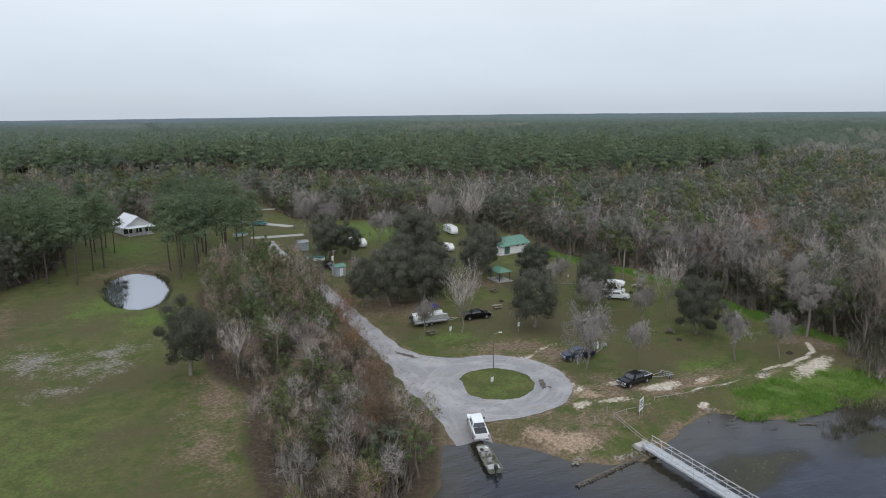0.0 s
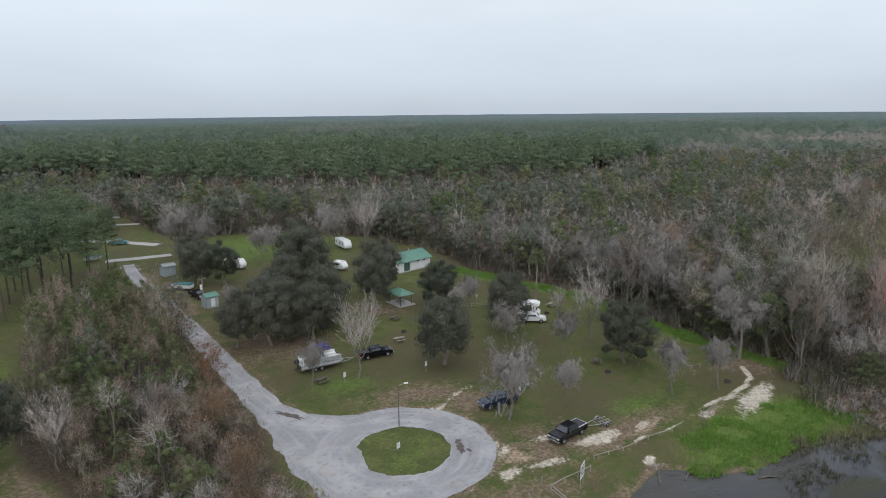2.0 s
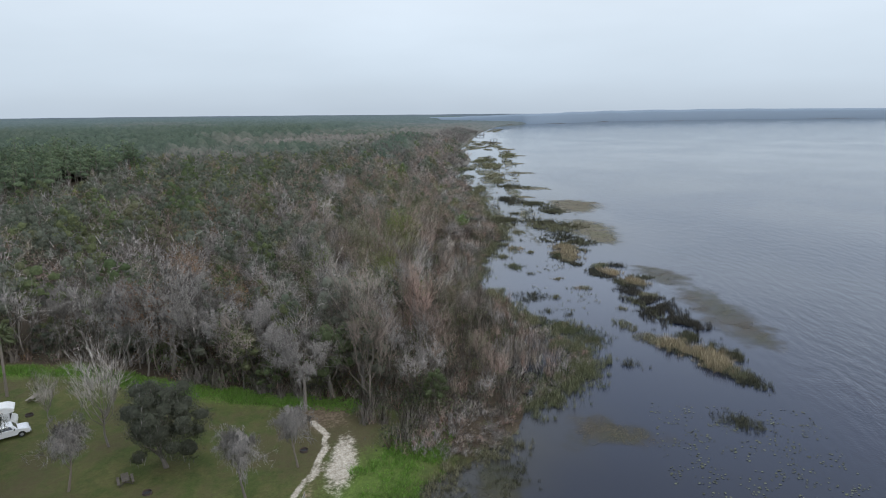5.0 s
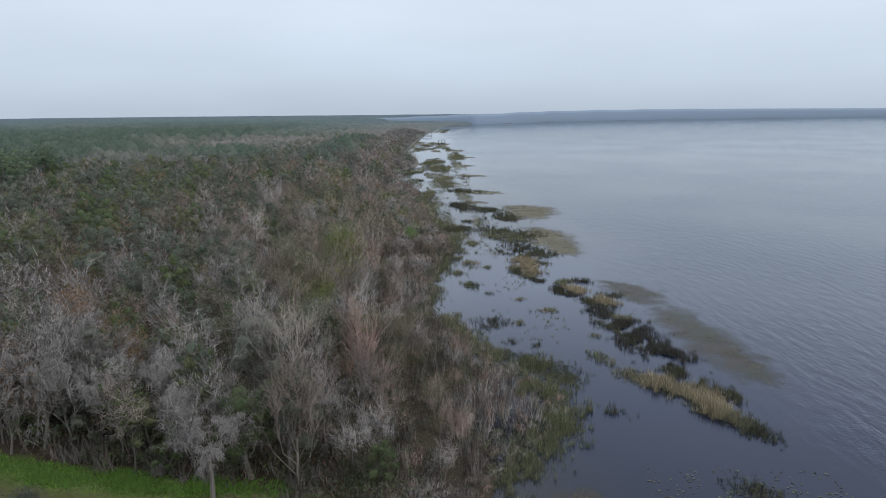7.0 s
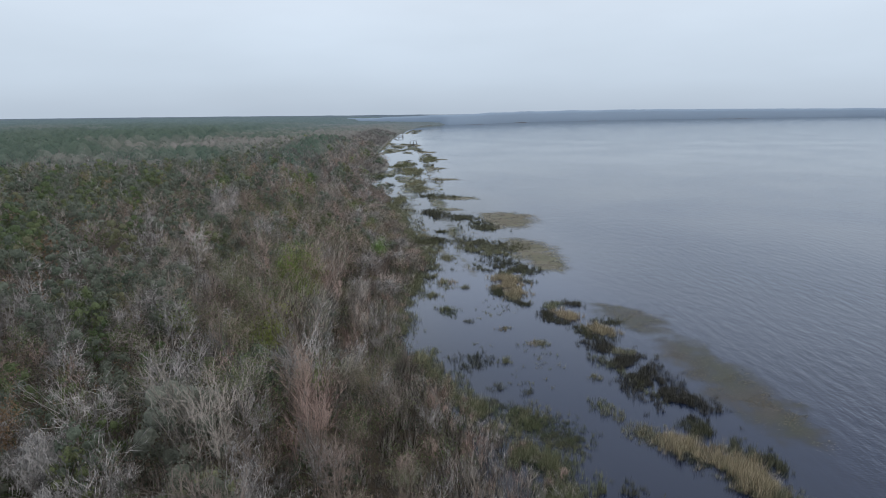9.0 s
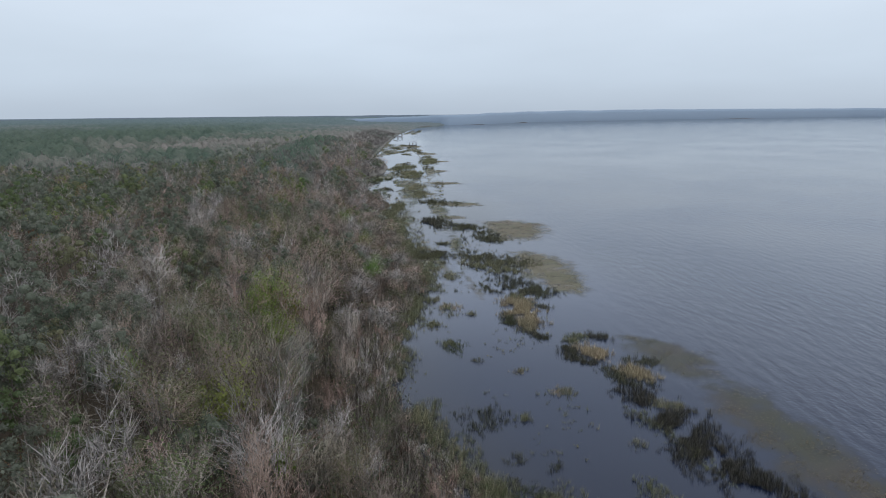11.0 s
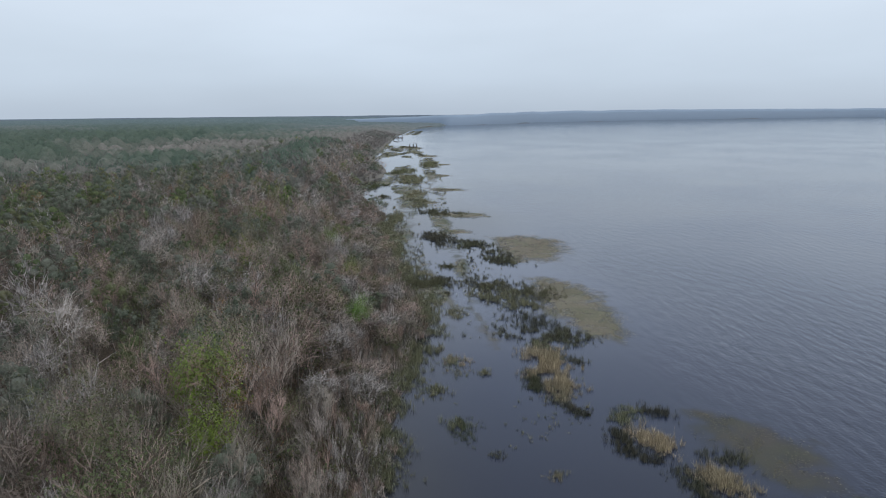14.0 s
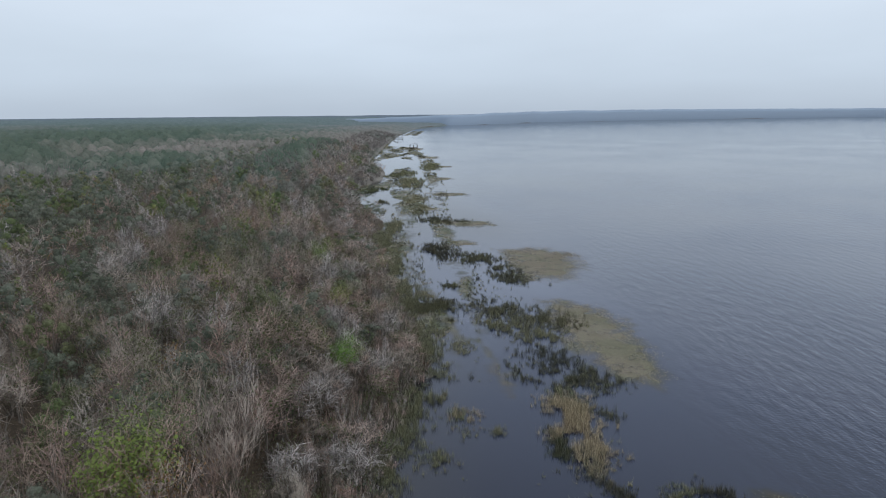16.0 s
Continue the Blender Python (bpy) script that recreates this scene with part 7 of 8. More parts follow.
def pickup(label, x, y, rz, paint, group="", z=None, L=5.8, cover=False, pitch=0.0):
    """Crew-cab pickup, nose along +x."""
    v = thing("pickup_truck", label, "truck", x, y, rz, z, group)
    if pitch:
        v.matrix_basis = v.matrix_basis @ pose(0, 0, 0, 0, pitch, 0)
    W = 1.96
    b = B()
    # lower body with wheel arches in profile
    h = L / 2

    def arch(cx):
        return [(cx + 0.48 * math.cos(t), 0.42 + 0.44 * math.sin(t)) for t in np.linspace(0, math.pi, 9)]
    prof = [(h - 0.08, 0.45), (h, 0.62), (h - 0.02, 0.95), (h - 0.28, 1.10), (0.95, 1.20), (-0.75, 1.20), (-h + 0.02, 1.18), (-h, 0.62), (-h + 0.05, 0.5)]
    prof += arch(-h + 1.18)[::-1] + arch(h - 0.98)[::-1]
    slab(b, prof, -W / 2, W / 2)
    bmesh.ops.bevel(b, geom=[e for e in b.edges if abs(e.verts[0].co.y - e.verts[1].co.y) < 0.01], offset=0.05, segments=2, affect="EDGES")
    part("body", b, paint, v)
    b = B()
    box(b, (0.12, 0, 1.50), (2.55, W - 0.1, 0.64), 0.09, taper=(0.68, 0.80), shear=(-0.12, 0))
    cab = part("cab", b, paint, v)
    for name, c, size, taper, shear, cut in (("windscreen", (0.12, 0, 1.50), (2.57, W - 0.30, 0.50), (0.73, 0.80), -0.10, (-1, 0, 0)), ("rear_window", (0.12, 0, 1.50), (2.57, W - 0.30, 0.50), (0.73, 0.80), -0.10, (1, 0, 0)),
                                             ("side_window", (-0.02, 0, 1.49), (1.75, W - 0.085, 0.42), (0.80, 0.85), -0.08, (0, -1, 0)), ("side_window", (-0.02, 0, 1.49), (1.75, W - 0.085, 0.42), (0.80, 0.85), -0.08, (0, 1, 0))):
        b = B()
        box(b, c, size, 0.05, taper=taper, shear=(shear, 0))
        bmesh.ops.bisect_plane(b, geom=b.verts[:] + b.edges[:] + b.faces[:], plane_co=(0.1, 0, 1.5), plane_no=cut, clear_outer=True)
        part(name, b, M_GLASS, v, "dark tinted glass")
    b = B()
    box(b, (-0.28, 0, 1.49), (0.09, W - 0.08, 0.46), 0.01, taper=(1, 0.845))
    part("door_pillar", b, paint, cab)
    # load bed
    b = B()
    bl = h - 0.95
    box(b, (-h / 2 - 0.55 + 0.05, 0, 1.203), (bl - 0.35, W - 0.42, 0.012))
    part("load_bed", b, M_DARK, v, "black liner of the load bed")
    b = B()
    for s in (-1, 1):
        box(b, (-h / 2 - 0.5, s * (W / 2 - 0.11), 1.235), (bl, 0.16, 0.09), 0.03)
    box(b, (-h + 0.08, 0, 1.235), (0.12, W - 0.2, 0.09), 0.03)
    part("bed_rail", b, paint if not cover else M_CHROME, v)
    for s in (-1, 1):
        wheel(v, h - 0.98, s * (W / 2 - 0.13))
        wheel(v, -h + 1.18, s * (W / 2 - 0.13))
        b = B()
        box(b, (h - 0.10, s * 0.74, 0.88), (0.22, 0.36, 0.2), 0.04)
        part("headlight", b, M_LAMPGLASS, v)
        b = B()
        box(b, (-h + 0.02, s * 0.90, 0.97), (0.12, 0.13, 0.34), 0.02)
        part("taillight", b, M_RED, v)
        b = B()
        box(b, (0.98, s * (W / 2 + 0.12), 1.28), (0.12, 0.24, 0.18), 0.04)
        part("side_mirror", b, M_DARK, v)
    b = B()
    box(b, (h + 0.02, 0, 0.55), (0.2, W - 0.04, 0.2), 0.05)
    part("front_bumper", b, M_CHROME, v)
    b = B()
    box(b, (-h - 0.06, 0, 0.58), (0.2, W - 0.1, 0.18), 0.05)
    part("rear_bumper", b, M_CHROME, v)
    b = B()
    for k in range(4):
        box(b, (h - 0.01, 0, 0.74 + 0.07 * k), (0.07, 1.05, 0.035), 0.01)
    part("grille", b, M_DARK if paint is M_WHITEPAINT else M_CHROME, v)
    b = B()
    box(b, (-h + 0.005, 0, 0.93), (0.05, 1.2, 0.3), 0.02)
    part("tailgate", b, paint, v)
    return v


def trailer_frame(v, L, w=1.5, bunks=True, z0=0.5, tongue=1.8):
    b = B()
    for s in (-1, 1):
        rod(b, (-L / 2, s * w * 0.38, z0), (L / 2 - 0.4, s * w * 0.38, z0), 0.045)
        rod(b, (L / 2 - 0.4, s * w * 0.38, z0), (L / 2 + tongue, 0, z0 - 0.05), 0.045)
    for k in range(5):
        u = -L / 2 + 0.1 + k * (L - 0.6) / 4
        rod(b, (u, -w * 0.38, z0), (u, w * 0.38, z0), 0.035)
    part("trailer_frame", b, M_STEEL, v, "galvanised trailer frame")
    if bunks:
        for s in (-1, 1):
            b = B()
            box(b, (-0.3, s * w * 0.22, z0 + 0.16), (L * 0.75, 0.1, 0.08), 0.02)
            part("bunk", b, M_WOOD, v)
    for s in (-1, 1):
        wheel(v, -L * 0.16, s * w * 0.56, 0.3, 0.2)
        b = B()
        slab(b, [(-L * 0.16 + 0.42 * math.cos(t), 0.32 + 0.36 * math.sin(t)) for t in np.linspace(0, math.pi, 9)] + [(-L * 0.16 - 0.38 * math.cos(t), 0.32 + 0.32 * math.sin(t)) for t in np.linspace(0, math.pi, 9)], s * w * 0.56 - 0.13, s * w * 0.56 + 0.13)
        part("mudguard", b, M_STEEL, v)


def hull(bm, L, w, z0, h, wall=0.05, bow=0.28):
    """An open boat with a raked bow along +x, with thickness."""
    st = [(-0.5, 1.0, 0.0), (-0.2, 1.0, 0.0), (0.15, 0.98, 0.02), (0.35, 0.86, 0.12), (0.5, 0.55, 0.45)]
    outer, inner = [], []
    for u, k, lift in st:
        x, hw = u * L, w / 2 * k
        outer.append([bm.verts.new(p) for p in ((x, -hw, z0 + h), (x, -hw * 0.78, z0 + h * lift), (x, hw * 0.78, z0 + h * lift), (x, hw, z0 + h))])
        xi = x + (wall if u < -0.4 else (-wall if u > 0.4 else 0))
        inner.append([bm.verts.new(p) for p in ((xi, -hw + wall, z0 + h), (xi, -hw * 0.78 + wall, z0 + h * lift + wall + 0.06), (xi, hw * 0.78 - wall, z0 + h * lift + wall + 0.06), (xi, hw - wall, z0 + h))])
    for a, b2 in zip(outer[:-1], outer[1:]):
        for k in range(3):
            bm.faces.new((a[k], b2[k], b2[k + 1], a[k + 1]))
    for a, b2 in zip(inner[:-1], inner[1:]):
        for k in range(3):
            bm.faces.new((a[k + 1], b2[k + 1], b2[k], a[k]))
    for o, i in ((outer, inner),):
        for k in (0, 3):
            for j in range(len(st) - 1):
                bm.faces.new((o[j][k], o[j + 1][k], i[j + 1][k], i[j][k]))
        for j in (0, -1):
            bm.faces.new(o[j])
            bm.faces.new(i[j])
            bm.faces.new((o[j][0], o[j][3], i[j][3], i[j][0]))
    return bm


def outboard(v, x, z, s=1.0):
    b = B()
    box(b, (x - 0.2 * s, 0, z + 0.45 * s), (0.55 * s, 0.4 * s, 0.45 * s), 0.1 * s, taper=(0.85, 0.8))
    box(b, (x - 0.12 * s, 0, z - 0.05), (0.16 * s, 0.12 * s, 0.75 * s), 0.03)
    box(b, (x - 0.22 * s, 0, z - 0.42 * s), (0.5 * s, 0.14 * s, 0.12 * s), 0.04)
    part("outboard_motor", b, M_DARK, v, "black outboard motor")


def jon_boat(label, x, y, rz, z):
    v = thing("jon_boat", label, "boat", x, y, rz, z)
    part("hull", hull(B(), 6.0, 1.9, 0, 0.6), M_BOAT, v)
    for u, s in ((2.05, 1.35), (-2.3, 1.0)):
        b = B()
        box(b, (u, 0, 0.5), (s, 1.45, 0.06), 0.02)
        part("deck", b, M_GREYCOVER, v)
    for u, yy in ((0.75, -0.35), (0.75, 0.4), (-0.7, 0.0)):
        b = B()
        box(b, (u, yy, 0.42), (0.45, 0.5, 0.34), 0.06)
        box(b, (u - 0.24, yy, 0.72), (0.09, 0.48, 0.4), 0.04)
        part("seat", b, M_GREYCOVER, v)
    b = B()
    box(b, (0.1, -0.45, 0.5), (0.5, 0.5, 0.55), 0.05, taper=(0.7, 0.9))
    part("console", b, M_BOAT, v)
    for u, yy, zz in ((1.6, 0.3, 0.62), (1.9, -0.35, 0.6), (-1.6, 0.45, 0.35)):
        b = B()
        box(b, (u, yy, zz), (0.4, 0.3, 0.22), 0.04, rz=20 * u)
        part("tackle_box", b, M_DARK if u < 1.8 else M_WHITE, v)
    outboard(v, -3.0, 0.45, 1.15)
    return v


def pontoon_boat(label, x, y, rz):
    v = thing("pontoon_boat", label, "boat", x, y, rz)
    z0 = 0.75
    for s in (-0.8, 0.8):
        b = B()
        rod(b, (-2.7, s, z0), (2.3, s, z0), 0.3, seg=14)
        rod(b, (2.3, s, z0), (3.0, s, z0 + 0.16), 0.3, 0.06, 14)
        part("pontoon", b, M_ALU, v)
    b = B()
    box(b, (0, 0, z0 + 0.36), (5.6, 2.4, 0.1), 0.02)
    part("deck", b, M_GREYCOVER, v)
    for s in (-1, 1):
        b = B()
        box(b, (0.1, s * 1.16, z0 + 0.76), (4.9, 0.04, 0.46), 0.01)
        part("side_panel", b, M_GREYCOVER, v, "pale grey side panel")
        b = B()
        rod(b, (-2.4, s * 1.18, z0 + 1.03), (2.6, s * 1.18, z0 + 1.03), 0.025)
        for k in range(7):
            rod(b, (-2.4 + k * 0.83, s * 1.18, z0 + 0.4), (-2.4 + k * 0.83, s * 1.18, z0 + 1.03), 0.02, seg=6)
        part("rail", b, M_ALU, v)
    for c, s in (((-1.9, 0.75, z0 + 0.62), (1.3, 0.6, 0.42)), ((-1.9, -0.75, z0 + 0.62), (1.3, 0.6, 0.42)), ((1.7, 0.75, z0 + 0.62), (1.5, 0.6, 0.42)), ((1.7, -0.75, z0 + 0.62), (1.5, 0.6, 0.42)), ((0.1, 0.45, z0 + 0.75), (0.6, 0.6, 0.7))):
        b = B()
        box(b, c, s, 0.08)
        if c[0] != 0.1:
            box(b, (c[0], c[1] * 1.33, c[2] + 0.28), (s[0], 0.16, 0.4), 0.06)
        part("bench_seat", b, M_WHITE, v)
    b = B()
    for j in range(10):
        t0, t1 = -1 + j * 0.2, -0.8 + j * 0.2
        zz = lambda t: z0 + 2.35 - 0.22 * t * t
        slab(b, [(-0.9, zz(t0)), (1.2, zz(t0) + 0.04), (1.2, zz(t0) + 0.07), (-0.9, zz(t0) + 0.03)], t0 * 1.15, t1 * 1.15)
    part("canopy", b, M_CANVAS, v, "royal blue sun canopy")
    b = B()
    for s in (-1, 1):
        for u in (-0.9, 1.2):
            rod(b, (0.15, s * 1.15, z0 + 1.0), (u, s * 1.12, z0 + 2.14), 0.02, seg=6)
    part("canopy_frame", b, M_ALU, v)
    b = B()
    for s in (-1, 1):
        rod(b, (-2.8, s * 0.5, 0.42), (3.6, s * 0.5, 0.42), 0.05)
        rod(b, (3.6, s * 0.5, 0.42), (4.7, 0, 0.45), 0.05)
    for u in (-2.4, -0.8, 0.8, 2.4):
        rod(b, (u, -0.95, 0.44), (u, 0.95, 0.44), 0.04)
    part("trailer_frame", b, M_STEEL, v, "steel trailer frame")
    for u in (-0.9, -0.1):
        for s in (-1, 1):
            wheel(v, u, s * 1.0, 0.31, 0.2)
    outboard(v, -2.8, 1.05, 1.2)
    return v


def camper(label, x, y, rz, L=6.5, W=2.35, H=2.75, kind="trailer", z=None):
    """A white caravan or motorhome, front along +x."""
    v = thing("camper_trailer" if kind == "trailer" else "motorhome", label, "camper", x, y, rz, z, "campers")
    h = L / 2
    b = B()
    if kind == "trailer":
        prof = [(-h, 0.55), (-h, H - 0.2), (-h + 0.25, H), (h - 0.9, H), (h - 0.15, H * 0.62), (h, H * 0.42), (h - 0.25, 0.55)]
    else:
        prof = [(-h, 0.55), (-h, H - 0.15), (-h + 0.15, H), (h - 0.9, H), (h - 0.1, H - 0.35), (h - 0.15, H - 0.75), (h - 1.1, H - 0.95), (h - 1.35, 1.45), (h - 0.3, 1.25), (h, 0.95), (h, 0.5)]
    slab(b, prof, -W / 2, W / 2)
    bmesh.ops.bevel(b, geom=[e for e in b.edges if abs(e.verts[0].co.y - e.verts[1].co.y) < 0.01], offset=0.08, segments=2, affect="EDGES")
    part("body", b, M_WHITE, v)
    b = B()
    box(b, (-0.1, 0, 1.05), (L * 0.86, W + 0.02, 0.16), 0.02)
    part("stripe", b, M_BLUEGREY, v, "blue-grey stripe along the side")
    for u, w in ((-h + 1.0, 0.9), (0.2, 1.1), (h - 1.9, 0.7)):
        for s in (-1, 1):
            b = B()
            box(b, (u, s * (W / 2 + 0.005), 1.75), (w, 0.05, 0.55), 0.02)
            part("window", b, M_GLASS, v)
    b = B()
    box(b, (h - 1.0, -W / 2 - 0.005, 1.45), (0.65, 0.06, 1.7), 0.02)
    part("door", b, M_CREAM, v)
    for u in (-1.2, 0.7):
        b = B()
        box(b, (u, 0, H + 0.08), (0.75, 0.6, 0.22), 0.05, taper=(0.85, 0.85))
        part("roof_vent", b, M_CREAM, v)
    if kind != "trailer":
        b = B()
        box(b, (h - 1.0, 0, 1.55), (0.75, W - 0.25, 0.45), 0.05, taper=(0.5, 0.95), shear=(-0.12, 0))
        part("windscreen", b, M_GLASS, v)
        for s in (-1, 1):
            wheel(v, h - 1.0, s * (W / 2 - 0.12), 0.36)
            wheel(v, -h + 1.6, s * (W / 2 - 0.12), 0.36)
            b = B()
            box(b, (h - 0.03, s * 0.75, 0.85), (0.1, 0.3, 0.18), 0.03)
            part("headlight", b, M_LAMPGLASS, v)
    else:
        for s in (-1, 1):
            wheel(v, -0.4, s * (W / 2 - 0.12), 0.34)
        b = B()
        rod(b, (h - 0.3, -0.5, 0.5), (h + 1.0, 0, 0.5), 0.05)
        rod(b, (h - 0.3, 0.5, 0.5), (h + 1.0, 0, 0.5), 0.05)
        rod(b, (h + 0.95, 0, 0), (h + 0.95, 0, 0.75), 0.04)
        part("drawbar", b, M_STEEL, v)
    return v


def gable_roof(v, L, W, z, rise, over, mat_, sheets=True, name="roof"):
    """Two sloping sheets with standing seams, ridge along x."""
    for s in (-1, 1):
        b = B()
        hw, hl = W / 2 + over, L / 2 + over
        drop = rise * over / (W / 2)
        p = [(-hl, s * hw, z - drop), (hl, s * hw, z - drop), (hl, 0, z + rise), (-hl, 0, z + rise)]
        lo = [b.verts.new(q) for q in p]
        hi = [b.verts.new((q[0], q[1], q[2] + 0.07)) for q in p]
        b.faces.new(lo)
        b.faces.new(hi)
        for k in range(4):
            b.faces.new((lo[k], lo[(k + 1) % 4], hi[(k + 1) % 4], hi[k]))
        sheet = part(name, b, mat_, v)
        b = B()
        n = int(2 * hl / 0.6)
        for k in range(n + 1):
            u = -hl + 0.05 + k * (2 * hl - 0.1) / n
            rod(b, (u, s * hw, z - drop + 0.08), (u, s * 0.02, z + rise + 0.08), 0.022, seg=4)
        part("seam", b, mat_, sheet)
    b = B()
    box(b, (0, 0, z + rise + 0.08), (L + 2 * over, 0.3, 0.05), 0.02)
    part("ridge_cap", b, mat_, v)


def gable_walls(bm, L, W, h, rise, t=0.15):
    """Four thick walls with gables, ridge along x."""
    for s in (-1, 1):
        box(bm, (0, s * (W / 2 - t / 2), h / 2), (L, t, h))
        x0, x1 = s * L / 2, s * (L / 2 - t)
        poly = [(-W / 2 + t, 0), (W / 2 - t, 0), (W / 2 - t, h), (0, h + rise - 0.02), (-W / 2 + t, h)]
        a = [bm.verts.new((x0, y, z)) for y, z in poly]
        c = [bm.verts.new((x1, y, z)) for y, z in poly]
        bm.faces.new(a)
        bm.faces.new(c)
        for k in range(5):
            bm.faces.new((a[k], c[k], c[(k + 1) % 5], a[(k + 1) % 5]))
    return bm


# restroom building
v = thing("restroom_building", "white block restroom building with a green metal roof", "building", 104.9, 154.8, 8)
part("wall", gable_walls(B(), 10.8, 7.0, 2.6, 1.6), M_CREAM, v)
gable_roof(v, 10.8, 7.0, 2.6, 1.6, 0.5, M_GREENROOF)
for u, w in ((-3.0, 2.0), (-4.0, 0.0)):
    if w:
        b = B()
        box(b, (u, -3.51, 1.1), (w, 0.08, 2.15), 0.02)
        part("door", b, M_GREENPAINT, v, "dark green double door")
b = B()
box(b, (0, 0, -0.02), (12.4, 8.6, 0.12), 0.03)
part("slab", b, M_CONCRETE, v)
b = B()
for u in (1.0, 3.2):
    box(b, (u, -3.52, 2.1), (0.8, 0.06, 0.4), 0.02)
part("vent", b, M_DARK, v)
b = B()
rod(b, (1.5, 0.8, 3.6), (1.5, 0.8, 4.6), 0.06)
part("vent_pipe", b, M_WHITE, v)

# picnic pavilion
v = thing("picnic_pavilion", "small open picnic shelter with a green roof on a concrete pad", "shelter", 85.0, 128.0, 0)
b = B()
box(b, (0, 0, 0.05), (4.2, 5.6, 0.16), 0.03)
part("pad", b, M_CONCRETE, v)
for s in (-1, 1):
    for q in (-1, 1):
        b = B()
        box(b, (s * 1.45, q * 2.1, 1.2), (0.15, 0.15, 2.3), 0.02)
        part("post", b, M_GREENPAINT, v)
b = B()
for s in (-1, 1):
    box(b, (s * 1.45, 0, 2.3), (0.12, 4.6, 0.2), 0.02)
    box(b, (0, s * 2.1, 2.35), (3.2, 0.12, 0.2), 0.02)
part("beam", b, M_GREENPAINT, v)
b = B()
e4 = [b.verts.new(p) for p in ((-2.0, -2.7, 2.42), (2.0, -2.7, 2.42), (2.0, 2.7, 2.42), (-2.0, 2.7, 2.42))]
r2 = [b.verts.new(p) for p in ((0, -1.0, 3.35), (0, 1.0, 3.35))]
for f in ((e4[0], e4[1], r2[0]), (e4[1], e4[2], r2[1], r2[0]), (e4[2], e4[3], r2[1]), (e4[3], e4[0], r2[0], r2[1]), (e4[3], e4[2], e4[1], e4[0])):
    b.faces.new(f)
part("roof", b, M_GREENROOF, v)


def picnic_table(x, y, rz, mat_=None, label="weathered wooden picnic table on the lawn", z=None):
    v = thing("picnic_table", label, "picnic table", x, y, rz, z, "picnic tables")
    for k in range(4):
        b = B()
        box(b, (0, -0.3 + 0.2 * k, 0.75), (1.9, 0.18, 0.05), 0.01)
        part("tabletop_plank", b, mat_ or M_WOOD, v)
    for s in (-1, 1):
        b = B()
        box(b, (0, s * 0.72, 0.45), (1.9, 0.28, 0.05), 0.01)
        part("bench", b, mat_ or M_WOOD, v)
        b = B()
        rod(b, (s * 0.65, -0.72, 0.03), (s * 0.65, 0.25, 0.73), 0.045, seg=6)
        rod(b, (s * 0.65, 0.72, 0.03), (s * 0.65, -0.25, 0.73), 0.045, seg=6)
        rod(b, (s * 0.65, -0.78, 0.42), (s * 0.65, 0.78, 0.42), 0.035, seg=6)
        part("leg_frame", b, mat_ or M_WOOD, v)
    return v


picnic_table(52.2, 100.8, 5, M_DARKWOOD, "dark weathered picnic table beside the lane")
picnic_table(77.6, 119.2, 25, M_DARKWOOD)
picnic_table(71.6, 108.4, -10)
picnic_table(85.0, 128.2, 90, None, "picnic table under the green shelter", float(height(85, 128)) + 0.13)
picnic_table(108.5, 106.0, 10)
picnic_table(91.0, 79.6, 40, M_DARKWOOD)


def fire_ring(x, y):
    v = thing("fire_ring", "rusty iron campfire ring on the grass", "fire ring", x, y, 0, None, "fire rings")
    b = B()
    for k in range(16):
        a, c = 2 * math.pi * k / 16, 2 * math.pi * (k + 1) / 16
        box(b, (0.48 * math.cos((a + c) / 2), 0.48 * math.sin((a + c) / 2), 0.14), (0.03, 0.2, 0.28), 0, rz=math.degrees((a + c) / 2))
    part("ring", b, M_RUST_IRON, v)
    b = B()
    rod(b, (0, 0, 0.0), (0, 0, 0.05), 0.46, seg=14)
    part("ashes", b, M_DARK, v, "grey black ashes")


for q in ((100.5, 62.3), (104.2, 103.2), (75.0, 112.0), (89.5, 76.0)):
    fire_ring(*q)

# pump house and pole
v = thing("pump_house", "small grey-blue shed with a green pitched roof", "shed", 51.9, 151.8, 8)
part("wall", gable_walls(B(), 2.6, 2.6, 2.5, 0.5, 0.1), M_BLUEGREY, v)
gable_roof(v, 2.6, 2.6, 2.5, 0.5, 0.25, M_GREENROOF)
b = B()
box(b, (0.1, -1.31, 1.05), (0.9, 0.06, 2.0), 0.02)
part("door", b, M_WHITE, v)
v = thing("pump_house", "small grey shed behind the oaks", "shed", 52.5, 186.5, 8)
part("wall", gable_walls(B(), 3.0, 2.8, 2.6, 0.5, 0.1), M_BLUEGREY, v)
gable_roof(v, 3.0, 2.8, 2.6, 0.5, 0.25, M_STEEL)


def utility_pole(x, y, h=7.4):
    v = thing("utility_pole", "wooden utility pole with a crossarm and pale box", "pole", x, y, 20)
    b = B()
    rod(b, (0, 0, -0.3), (0, 0, h), 0.14, 0.1, 10)
    part("pole", b, M_WOOD, v)
    b = B()
    box(b, (0, 0.12, h - 0.5), (2.1, 0.1, 0.12), 0.01)
    part("crossarm", b, M_WOOD, v)
    for u in (-0.9, 0.0, 0.9):
        b = B()
        rod(b, (u, 0.12, h - 0.44), (u, 0.12, h - 0.25), 0.05, 0.03, 8)
        part("insulator", b, M_WHITE, v)
    b = B()
    rod(b, (-0.35, 0, h - 2.6), (-0.35, 0, h - 1.6), 0.25, seg=12)
    part("transformer", b, M_WHITE, v)


utility_pole(49.8, 149.0)

